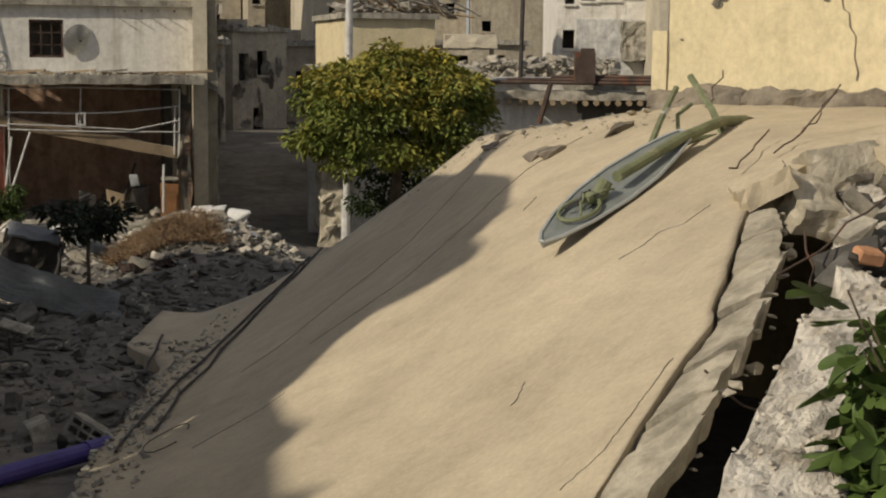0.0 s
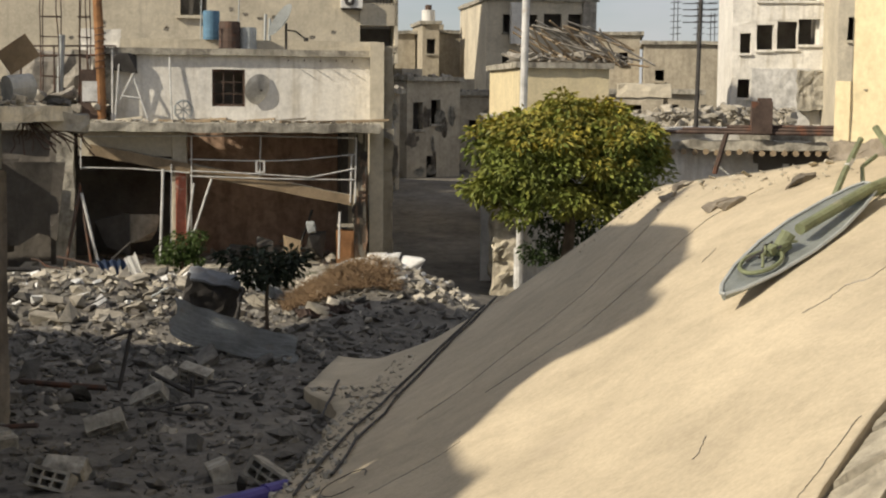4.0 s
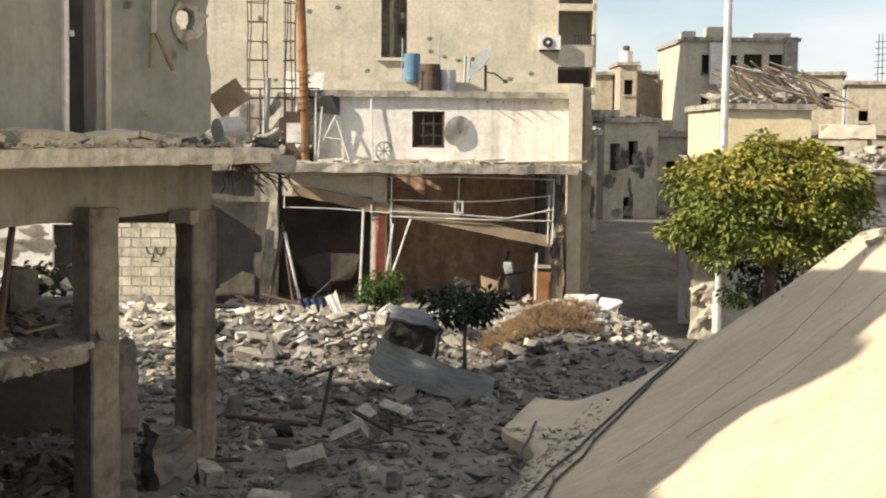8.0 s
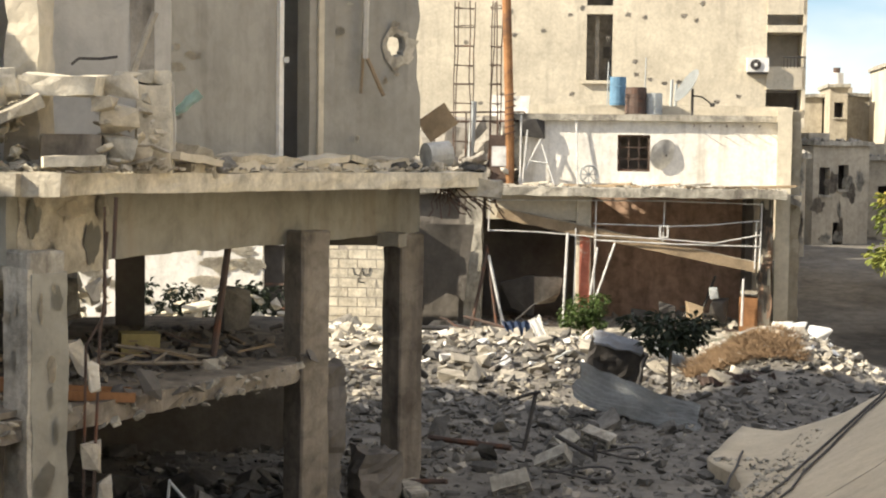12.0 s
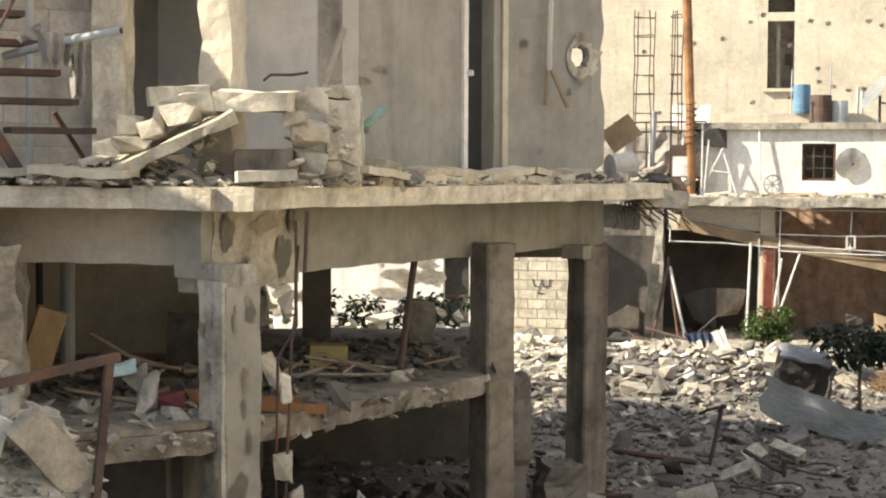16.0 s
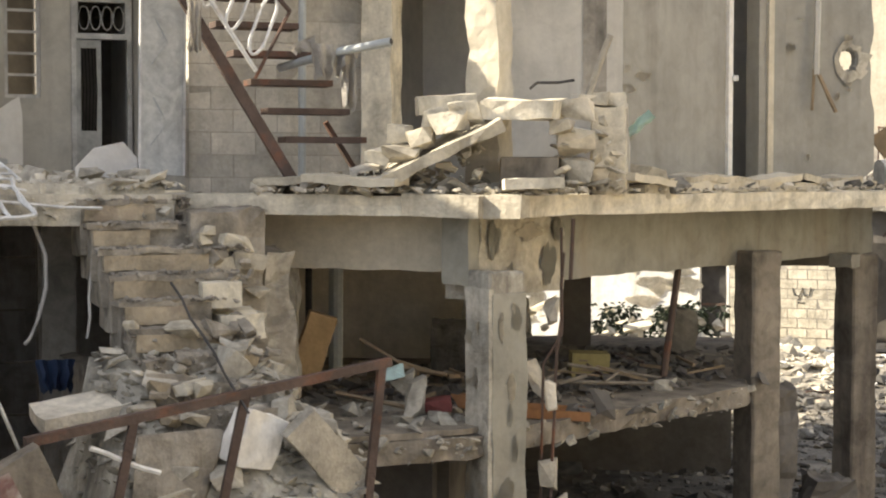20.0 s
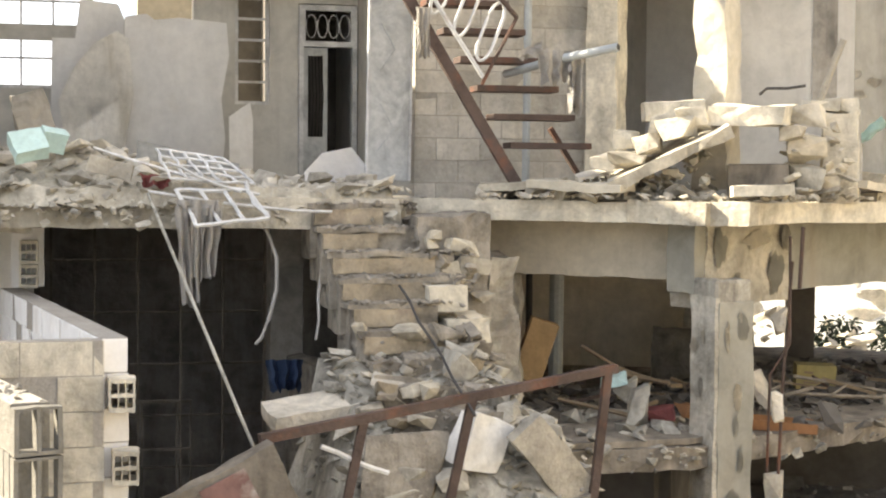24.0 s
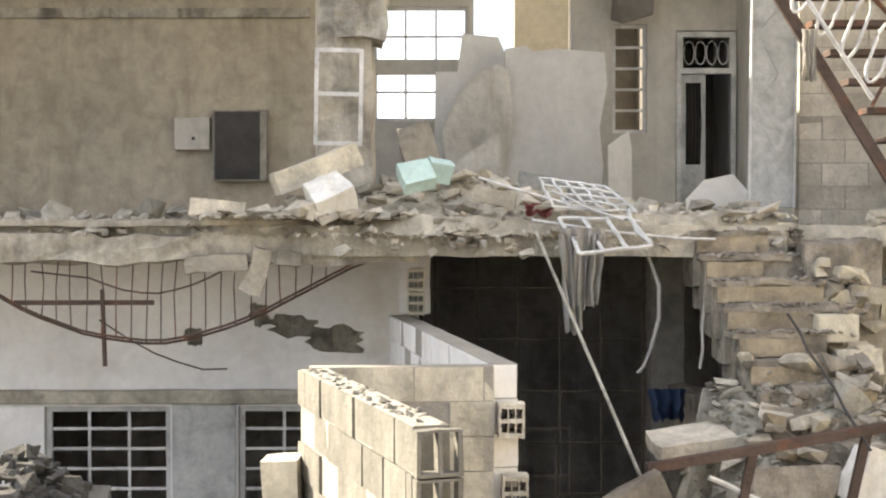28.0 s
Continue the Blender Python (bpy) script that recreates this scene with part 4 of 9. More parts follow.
ib = thing("iron_box", "dark rusty iron box standing on the low roof", "box", pose(3.26, 36.5, 3.0))
part("box", boxed(-0.24, 0.22, 0, 0.4, 0, 0.72, bevel=0.01), RUST, ib)
part("lid", boxed(-0.10, 0.2, 0.02, 0.3, 0.72, 0.80), RUST, ib)
tp = thing("thin_pole", "thin dark steel pole with an antenna on the low roof", "pole", pose(1.80, 37, 3.0))
part("pole", tubed([(0, 0, 0), (0.06, 0, 3.4)], 0.05, 6), STEEL_DARK, tp)
for k in range(5):
    part("antenna_rod", tubed([(-0.35, 0, 2.5 + 0.14 * k), (0.42, 0, 2.5 + 0.14 * k)], 0.012, 4), STEEL_DARK, tp)
# far houses to the right
def block_house(x0, x1, y0, depth, top, material, label, wins=()):
    h = thing("far_house", label, "house", pose(x0, y0, 0))
    w = x1 - x0
    part("wall", ragged(wall_with_holes(0, w, -0.6, top, 0, 0.4, [(a, a + b, c, c + d) for a, b, c, d in wins]), 0.03, 1.2, int(y0)), material, h)
    part("body", boxed(0, w, 2.2, depth, -0.6, top - 0.02), material, h)
    part("side_wall", boxed(0, 0.3, 0.4, 2.2, -0.6, top - 0.02), material, h)
    part("side_wall", boxed(w - 0.3, w, 0.4, 2.2, -0.6, top - 0.02), material, h)
    # dark panel painted in place of the room's own shade
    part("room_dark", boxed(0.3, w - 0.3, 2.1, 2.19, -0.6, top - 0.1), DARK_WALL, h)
    part("roof", ragged(boxed(-0.2, w + 0.2, -0.2, depth, top, top + 0.2), 0.05, 1.0, int(top * 3)), CONCRETE, h)
    for a, b, c, d in wins:
        part("window_sill", boxed(a - 0.05, a + b + 0.05, -0.12, -0.01, c - 0.12, c - 0.02), material, h)
    return h
wb_ = block_house(5.3, 9.4, 75, 10, 10.5, PLASTER_WHITE, "white shelled apartment house with empty windows", [(0.35, 0.5, 6.0, 0.9), (1.1, 0.75, 6.15, 1.15), (2.02, 0.9, 6.2, 1.25), (2.98, 0.95, 6.4, 1.15), (0.3, 0.55, 3.95, 0.85), (1.1, 0.75, 8.4, 1.1), (2.02, 0.9, 8.4, 1.1), (2.98, 0.9, 8.4, 1.1)])
part("white_render", ragged(boxed(0.9, 3.6, -0.1, -0.01, 2.4, 5.3), 0.05, 0.5, 5), PAINT_WHITE, wb_, "smooth white rendered lower wall")
part("torn_edge", ragged(boxed(3.0, 4.3, -0.6, -0.1, 3.4, 5.2), 0.12, 0.25, 6), CONCRETE, wb_)
block_house(9.4, 13.5, 70, 9, 9.5, PLASTER_BEIGE, "grey-beige apartment house beside the white one", [(0.4, 0.7, 6.4, 1.0)])
block_house(1.6, 6.4, 90, 8, 6.9, ALLEY, "wide grey concrete house with a flat roof", [(0.6, 0.5, 4.9, 0.6)])
block_house(-0.6, 3.2, 62, 6, 4.0, ALLEY, "low grey house with broken roofs", [(0.8, 0.8, 2.9, 0.7), (2.4, 0.6, 2.9, 0.7)])
block_house(-1.8, 1.4, 95, 8, 7.6, ALLEY, "far grey house with a roof room", [(0.8, 0.6, 5.9, 0.7), (2.0, 0.5, 5.9, 0.7)])
aw = solo("roof_canopy", ragged(boxed(0.05, 1.85, 54.5, 56, 3.85, 4.30), 0.06, 0.4, 9), PLASTER_BEIGE, "sagging beige roof canopy", "roof")
solo("roof_canopy_post", boxed(1.6, 1.75, 54.8, 55, 2.0, 3.9), ALLEY, "thin pillar under the canopy", "pillar")
stuff("far_rubble", RUBBLE_PALE, "pinkish rubble of collapsed far houses", "rubble", scatter(Matrix.Identity(4), 700, 2.0, 6.5, 58, 64, lambda x, y: 2.6 + 0.9 * rng.random(), 0.12, 0.7, 3) + scatter(Matrix.Identity(4), 500, -0.4, 3.0, 50, 56, lambda x, y: 2.6 + 0.8 * rng.random(), 0.1, 0.6, 3))
block_house(-1.0, 7.0, 52, 3, 2.6, ALLEY, "low walls of collapsed houses")
for k, x in enumerate((3.3, 4.6, 5.35)):
    m_ = thing("antenna_mast", "thin lattice antenna mast on a far roof", "antenna", pose(x, 91, 7.1), group="antenna masts")
    for dx in (-0.12, 0.12):
        part("mast_leg", tubed([(dx, 0, 0), (dx * 0.8, 0, 2.6 - 0.5 * k)], 0.03, 4), STEEL_DARK, m_)
    for j in range(6):
        part("mast_rung", tubed([(-0.3, 0, 0.4 + 0.35 * j), (0.3, 0, 0.45 + 0.35 * j)], 0.02, 4), STEEL_DARK, m_)

# ---- tree ----
def leaf_cloud(name, material, parent, centres, per, spread, size, seed, label=""):
    """Many small leaf blades in drooping sprays round the given centres, joined into one mesh."""
    r = np.random.RandomState(seed)
    n = len(centres) * per
    c = np.repeat(np.array(centres), per, 0)
    off = r.normal(size=(n, 3))
    off /= np.linalg.norm(off, axis=1)[:, None]
    off *= spread * r.uniform(0.35, 1.0, (n, 1)) ** 0.6
    off[:, 2] *= 0.55
    p = c + off
    out = off.copy()
    out[:, 2] -= 0.35 * spread
    out += r.normal(size=(n, 3)) * 0.25 * spread
    out /= np.linalg.norm(out, axis=1)[:, None]
    up = np.tile((0.0, 0.0, 1.0), (n, 1)) + r.normal(size=(n, 3)) * 0.45
    sd_ = np.cross(out, up)
    sd_ /= np.linalg.norm(sd_, axis=1)[:, None]
    s = size * r.uniform(0.6, 1.3, (n, 1))
    droop = np.cross(sd_, out) * s * 0.18
    a, b, cc, d = p, p + out * s * 0.5 + sd_ * s * 0.24 + droop, p + out * s, p + out * s * 0.5 - sd_ * s * 0.24 + droop
    v = np.stack([a, b, cc, d], 1).reshape(-1, 3)
    me = bpy.data.meshes.new(name)
    me.from_pydata(v.tolist(), [], [(4 * i, 4 * i + 1, 4 * i + 2, 4 * i + 3) for i in range(n)])
    me.materials.append(material)
    ob = new(name, me)
    ob.parent = parent
    if label:
        ob["label"] = label
    return ob
tr = thing("tree", "round leafy street tree with yellowing green foliage", "tree", ZS @ pose(6.95, -2.0, 0))
rt = random.Random(5)
part("trunk", tubed(bent((0, 0, -0.3), (0.1, 0, 1.5), 6, 0, 0.05, 1), 0.14, 8, 0.10), BARK, tr)
cent = []
for k in range(190):
    u, v_ = rt.uniform(0, math.tau), rt.uniform(-0.75, 1)
    q = math.sqrt(max(0, 1 - v_ * v_))
    rr = rt.uniform(0.72, 1.0) + 0.14 * noise.noise((math.cos(u) * q * 2, math.sin(u) * q * 2, v_ * 2))
    x_ = 2.0 * rr * q * math.cos(u)
    z_ = 2.35 + 1.38 * rr * v_ - (0.18 * max(0, -x_ - 0.8) if v_ < 0.2 else 0)
    cent.append((x_, 1.8 * rr * q * math.sin(u), z_))
for k in range(14):
    c_ = cent[k * 13]
    part("limb", tubed(bent((0.1, 0, 1.2 + 0.03 * k), c_, 6, 0, 0.08, k), 0.05, 6, 0.015), BARK, tr)
leaf_cloud("crown", LEAF_GREEN, tr, cent, 80, 0.36, 0.16, 3, "crown of drooping green pinnate leaves")
leaf_cloud("yellow_sprays", LEAF, tr, [(x * 1.03, y * 1.03, z + 0.10) for x, y, z in cent if z + 0.5 * noise.noise((x * 1.1, y * 1.1, z * 1.3)) > 2.55 + 0.25 * (x < -0.6)], 75, 0.28, 0.15, 13, "yellowing sprays over the top of the crown")
leaf_cloud("inner_crown", LEAF_GREEN, tr, [(x * 0.7, y * 0.7, 2.2 + (z - 2.2) * 0.7) for x, y, z in cent[::2]], 60, 0.4, 0.16, 4, "dark shaded inner leaves")
sh_ = thing("shrub", "dark shrub under the tree by the pole", "shrub", ZS @ pose(6.9, -1.0, 0))
leaf_cloud("foliage", LEAF_DARK, sh_, [(rt.uniform(-0.6, 0.9), rt.uniform(-0.5, 0.5), rt.uniform(0.2, 1.3)) for _ in range(30)], 60, 0.3, 0.13, 6)
part("stem", tubed([(0, 0, -0.2), (0.1, 0, 0.8)], 0.03, 5), BARK, sh_)
bu = thing("bush", "small bright green bush before the shop pier", "bush", ZS @ pose(-0.85, -1.35, 0.1))
leaf_cloud("foliage", LEAF_FIG, bu, [(rt.uniform(-0.36, 0.36), rt.uniform(-0.25, 0.25), rt.uniform(0.05, 0.85)) for _ in range(30)], 70, 0.17, 0.09, 7)
part("stem", tubed([(0, 0, -0.1), (0.02, 0, 0.4)], 0.02, 5), BARK, bu)
# ---- white house with gutted shops ----
wh = thing("shop_house", "two-storey white plastered house over open gutted shops", "house", ZS)
part("upper_wall", wall_with_holes(-2.4, 3.42, 3.1, 4.6, 1.2, 1.45, [(-0.24, 0.47, 3.5, 4.3)]), PLASTER_WHITE, wh)
part("broken_corner", ragged(boxed(-2.75, -2.3, 1.15, 1.5, 3.6, 4.55), 0.06, 0.15, 2), CONCRETE, wh)
w_ = new("window_1"); w_.parent = wh
for nm, bm in grille(-0.22, 0.45, 3.52, 4.28, 1.28, 3, 3, 0.012, 0.03):
    part(nm, bm, RUST, w_)
# dark panels here and along the flank stand in for unlit rooms
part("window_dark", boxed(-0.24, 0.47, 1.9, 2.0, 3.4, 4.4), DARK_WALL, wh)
part("flank_wall", wall_with_holes(0, 17, -0.6, 4.9, 0, 0.3, [(0.9, 1.5, 3.2, 4.2), (2.6, 3.2, 3.2, 4.2), (1.3, 2.2, -0.6, 1.7), (4.8, 5.7, -0.6, 1.7), (6, 6.8, 3.0, 4.0), (10, 11, -0.6, 1.7)]), PLASTER_BEIGE, wh).matrix_local = pose(3.42, 0.35, 0, 0, 0, 84)
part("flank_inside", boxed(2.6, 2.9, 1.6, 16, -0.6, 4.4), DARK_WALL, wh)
part("rear_body", boxed(-2.6, 3.2, 8, 17, -0.6, 5.2), PLASTER_BEIGE, wh)
part("roof", ragged(boxed(-2.6, 3.62, 1.05, 8, 4.6, 4.74), 0.015, 0.4, 8), CONCRETE, wh)
part("parapet", boxed(-2.3, 3.56, 2.9, 3.1, 4.74, 5.0, cuts=14, rough=0.01), PLASTER_BEIGE, wh)
part("shop_roof", ragged(boxed(-3.05, 3.25, -0.65, 1.5, 2.98, 3.16), 0.035, 0.3, 3), CONCRETE, wh)
part("back_wall", boxed(-3.6, 3.3, 2.7, 2.9, -0.2, 3.0), BROWN_WALL, wh)
part("side_wall", ragged(boxed(2.76, 3.02, 0.0, 4.0, -0.3, 3.0), 0.02, 0.4, 4), PLASTER_BEIGE, wh)
part("pier", boxed(-1.08, -0.76, -0.12, 0.2, -0.2, 3.0, bevel=0.02, cuts=10, rough=0.015), PLASTER_BEIGE, wh)
part("red_paint", boxed(-1.0, -0.78, -0.145, -0.135, 0.6, 2.2, cuts=8, rough=0.006), RED_PAINT, wh, "faded red paint on the pier")
part("partition", boxed(-1.0, -0.85, 0.2, 4.0, -0.2, 3.0), BROWN_WALL, wh)
part("end_pier", ragged(boxed(-3.45, -3.08, -0.1, 0.3, -0.2, 3.0), 0.03, 0.2, 5), CONCRETE, wh)
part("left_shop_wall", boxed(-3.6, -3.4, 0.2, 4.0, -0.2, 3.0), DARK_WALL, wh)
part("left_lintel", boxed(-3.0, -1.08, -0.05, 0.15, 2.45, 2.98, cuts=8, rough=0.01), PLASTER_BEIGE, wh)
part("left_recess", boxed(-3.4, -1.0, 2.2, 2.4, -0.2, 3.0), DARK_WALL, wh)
rf_ = random.Random(31)
for k in range(30):
    part("flaked_patch", blotch(rf_.uniform(0.05, 0.2), rf_.uniform(0.1, 0.6), 720 + k, 0.012), (OLD_WALL, BROWN_WALL, CONCRETE, DARK_WALL)[k % 4], wh).matrix_local = pose(rf_.uniform(2.78, 3.0), -0.03, rf_.uniform(0.2, 2.9))
for k in range(40):
    u_ = rf_.uniform(0.3, 9.0)
    part("flaked_patch", blotch(rf_.uniform(0.2, 0.7), rf_.uniform(0.2, 1.0), 760 + k, 0.012), (OLD_WALL, CONCRETE, ALLEY)[k % 3], wh).matrix_local = pose(3.42, 0.35, 0, 0, 0, 84) @ pose(u_, -0.012, rf_.uniform(0.3, 4.4))
tagged(solo("pavement_shop", ragged(boxed(-4.2, 3.3, -1.3, 4.0, -0.3, 0.16), 0.02, 0.5, 9), CONCRETE_PALE, "raised dusty concrete pavement before the shops", "pavement", ZS), kind="structure")
# steel awning frame
af = thing("awning_frame", "bent white steel awning frame before the shops", "awning", ZS)
for k, pts in enumerate((((-2.95, -0.2, 2.86), (0.7, -0.2, 2.9), (2.78, -0.2, 2.86)), ((-0.72, -0.25, 2.40), (0.76, -0.3, 2.37), (1.6, -0.28, 2.40), (2.75, -0.25, 2.52)), ((-0.7, -0.25, 2.16), (0.75, -0.3, 2.10), (1.8, -0.3, 2.03), (2.75, -0.25, 2.22)), ((-2.95, -0.2, 2.22), (-1.9, -0.22, 2.20), (-0.7, -0.25, 2.12)), ((-0.7, -0.25, 2.05), (1.0, -0.3, 2.0), (2.75, -0.25, 1.98)))):
    part("long_rod", tubed(pts, 0.016, 6), PAINT_WHITE, af)
for k, (x, z0, z1) in enumerate(((0.75, 2.05, 2.88), (-0.68, 0.2, 2.88), (2.76, 1.5, 2.88), (2.66, 1.5, 2.5), (-2.93, 2.2, 2.95), (-1.1, 0.2, 2.3))):
    part("upright_rod", tubed([(x, -0.24, z0), (x + 0.02, -0.24, z1)], 0.016, 6), PAINT_WHITE, af)
bm = wall_with_holes(0.66, 0.86, 2.12, 2.40, -0.32, -0.29, [(0.70, 0.82, 2.16, 2.36)])
part("small_frame", bm, PAINT_WHITE, af)
# torn shutter housing hanging askew
sh = thing("shutter_housing", "torn brown roller-shutter housing hanging askew across the shops", "shutter", ZS)
part("housing", ragged(wall_between((-2.8, -0.15), (2.75, -0.15), -0.11, 0.11, 0.14), 0.014, 0.3, 6), WOOD, sh)
sh.children[0].matrix_local = pose(0, 0, 2.06, 0, 11.0, 0)
part("dust_edge", boxed(-2.7, 2.7, -0.2, -0.1, 0.095, 0.12, cuts=20, rough=0.015), RUBBLE_PALE, sh, "pale dust lying on the housing").matrix_local = pose(0, 0, 2.06, 0, 11.0, 0)
# junk in and before the shops
for k, (a, b, r, m_) in enumerate((((-2.93, -0.5, 1.75), (-3.25, -0.5, 0.16), 0.04, RUST), ((-2.90, -0.5, 1.7), (-2.56, -0.5, 0.2), 0.035, PAINT_WHITE), ((-2.95, -0.4, 1.9), (-2.7, -0.6, 0.2), 0.03, RUST), ((-0.62, -0.3, 1.9), (-0.75, -0.3, 0.9), 0.025, PAINT_WHITE), ((-0.25, -0.3, 2.0), (-0.65, -0.35, 0.8), 0.025, PAINT_WHITE), ((-1.25, -0.3, 2.2), (-1.32, -0.3, 0.2), 0.03, PAINT_WHITE), ((-2.3, -0.6, 0.35), (-1.9, -0.5, 0.7), 0.02, STEEL_DARK), ((1.55, 0.5, 0.3), (1.9, 0.5, 1.3), 0.03, STEEL_DARK), ((2.42, -0.2, 0.3), (2.44, -0.2, 1.3), 0.025, PAINT_WHITE))):
    solo("leaning_bar", tubed(bent(a, b, 4, 0, 0.015, k), r, 6), m_, "bent steel bar leaning at the shop front", "bar", ZS, group="leaning bars")
oc = thing("cabinet", "orange-brown wooden cabinet by the shop wall", "cabinet", ZS @ pose(2.58, -0.05, 0.16))
part("body", boxed(-0.18, 0.18, 0, 0.4, 0, 0.72, bevel=0.01), WOOD_ORANGE, oc)
part("front_board", boxed(-0.15, 0.15, -0.02, -0.002, 0.03, 0.5), WOOD_ORANGE, oc)
part("pale_top", boxed(-0.17, 0.17, 0, 0.4, 0.80, 0.86), RUBBLE_PALE, oc)
stuff("shop_junk", GREY_WALL, "dark broken junk heaped in the shop", "junk", scatter(ZS, 160, -0.6, 2.4, 0.2, 3.4, lambda x, y: 0.16 + 0.35 * math.exp(-((x - 1.3) / 0.8) ** 2) * rng.random(), 0.08, 0.4) + scatter(ZS, 60, -3.0, -1.2, 0.2, 2.0, lambda x, y: 0.16, 0.06, 0.3))
stuff("shop_junk", RUBBLE_PALE, "pale broken pieces on the shop floor", "junk", scatter(ZS, 70, -0.4, 2.4, -0.9, 1.5, lambda x, y: 0.17, 0.05, 0.22) + scatter(ZS, 90, -4.0, -0.6, -1.2, 0.5, lambda x, y: 0.17, 0.04, 0.18))
for k, (x, y, z, s, m_) in enumerate(((1.45, -0.2, 0.55, 0.5, WOOD), (1.95, 0.1, 0.6, 0.55, STEEL_DARK), (1.85, 0.0, 0.95, 0.3, PAINT_GREY), (0.9, 0.3, 0.45, 0.5, STEEL_DARK), (0.3, 0.4, 0.4, 0.45, STEEL_DARK), (-2.3, 0.8, 0.8, 0.9, STEEL_DARK), (-1.7, 0.9, 0.9, 0.8, GREY_WALL))):
    solo("junk_piece", hull(400 + k, s, s * 0.6, s * 1.1, 12), m_, "broken piece of shop furniture", "junk", ZS @ pose(x, y, z), group="shop junk")
# things on the roofs
sd = thing("satellite_dish", "grey satellite dish on the roof seen from the side", "satellite dish", ZS @ pose(1.38, 1.7, 4.74))
def dish_bm(r):
    bm = bmesh.new()
    rings_ = [[bm.verts.new((math.cos(a) * r * q, math.sin(a) * r * q, 0.25 * r * q * q)) for a in (k * math.tau / 20 for k in range(20))] for q in (0.05, 0.35, 0.7, 1.0)]
    for u, w in zip(rings_, rings_[1:]):
        for k in range(20):
            bm.faces.new((u[k], u[(k + 1) % 20], w[(k + 1) % 20], w[k]))
    bm.faces.new(rings_[0])
    bmesh.ops.solidify(bm, geom=bm.faces[:], thickness=0.015)
    return bm
part("dish", dish_bm(0.42), PAINT_GREY, sd).matrix_local = pose(-0.05, 0, 0.62, 0, -58, 20)
part("mast", tubed([(0, 0, 0), (0, 0, 0.6)], 0.03, 7), STEEL_DARK, sd)
part("arm", tubed([(-0.02, 0, 0.45), (0.2, -0.1, 0.42), (0.42, -0.2, 0.25)], 0.02, 6), STEEL_DARK, sd)
part("receiver", boxed(0.38, 0.48, -0.25, -0.15, 0.2, 0.28, bevel=0.02), STEEL_DARK, sd)
sd2 = thing("satellite_dish", "white satellite dish fixed to the white wall", "satellite dish", ZS @ pose(0.80, 1.06, 3.86))
part("dish", dish_bm(0.34), PAINT_WHITE, sd2).matrix_local = pose(0, 0, 0, 0, -78, -62)
part("bracket", tubed([(0.02, 0, 0), (0.04, 0.14, -0.05)], 0.02, 6), STEEL_DARK, sd2)
fanw = thing("fan_wheel", "old round fan cage leaning on the ledge", "fan", ZS @ pose(-0.85, 0.85, 3.42, 0, 0, 20))
part("rim", tubed([(math.cos(k / 16 * math.tau) * 0.2, 0, math.sin(k / 16 * math.tau) * 0.2) for k in range(17)], 0.025, 6), PAINT_GREY, fanw)
for k in range(4):
    part("spoke", tubed([(math.cos(k * 0.785) * 0.19, 0, math.sin(k * 0.785) * 0.19), (-math.cos(k * 0.785) * 0.19, 0, -math.sin(k * 0.785) * 0.19)], 0.012, 5), PAINT_GREY, fanw)
def barrel(x, y, z, r, h, m_, label):
    b = thing("barrel", label, "barrel", ZS @ pose(x, y, z))
    bm = bmesh.new()
    prof = [(0, r), (0.04, r), (0.06, r * 1.04), (0.08, r), (h * 0.33, r), (h * 0.35, r * 1.04), (h * 0.37, r), (h * 0.66, r), (h * 0.68, r * 1.04), (h * 0.7, r), (h, r)]
    rings_ = [[bm.verts.new((math.cos(k / 18 * math.tau) * q, math.sin(k / 18 * math.tau) * q, zz)) for k in range(18)] for zz, q in prof]
    for u, w in zip(rings_, rings_[1:]):
        for k in range(18):
            bm.faces.new((u[k], u[(k + 1) % 18], w[(k + 1) % 18], w[k]))
    bm.faces.new(rings_[0]), bm.faces.new(rings_[-1])
    part("drum", bm, m_, b)
    part("lid", tubed([(0, 0, h), (0, 0, h + 0.03)], r * 0.96, 18), m_, b)
barrel(-0.26, 3.0, 5.0, 0.19, 0.62, WATER_TANK, "blue steel water barrel on the parapet")
barrel(0.15, 2.5, 4.74, 0.24, 0.62, RUST, "rusty dark water barrel on the roof")
barrel(0.55, 2.6, 4.74, 0.2, 0.5, PAINT_GREY, "pale barrel on the roof")
for k, (x, z1) in enumerate(((-0.5, 6.0), (0.35, 6.1), (0.95, 5.6), (1.05, 5.5))):
    solo("roof_rod", tubed([(x, 3.0, 4.9), (x + 0.02, 3.0, z1)], 0.015 + 0.02 * (k > 1), 5), PAINT_GREY, "thin rod standing on the roof", "rod", ZS, group="roof rods")
for k in range(5):
    solo("wall_stub_rod", tubed([(1.4 + 0.35 * k, 1.2, 4.5), (1.4 + 0.35 * k, 0.95, 4.52)], 0.012, 5), RUST, "short bar sticking out of the white wall", "bar", ZS, group="wall bars")
stuff("roof_debris", RUBBLE_PALE, "splintered debris lying on the shop roof", "debris", scatter(ZS, 260, -2.9, 3.15, -0.55, 1.15, lambda x, y: 3.17, 0.03, 0.2))
for k in range(14):
    x = rng.uniform(-2.8, 2.4)
    solo("roof_lath", square_bar((x, rng.uniform(-0.5, 0.6), 3.2), (x + rng.uniform(0.5, 1.3), rng.uniform(-0.5, 0.6), 3.2 + rng.uniform(-0.02, 0.06)), 0.045), WOOD if k % 3 else RUBBLE_PALE, "broken lath lying on the shop roof", "lath", ZS, group="roof laths")
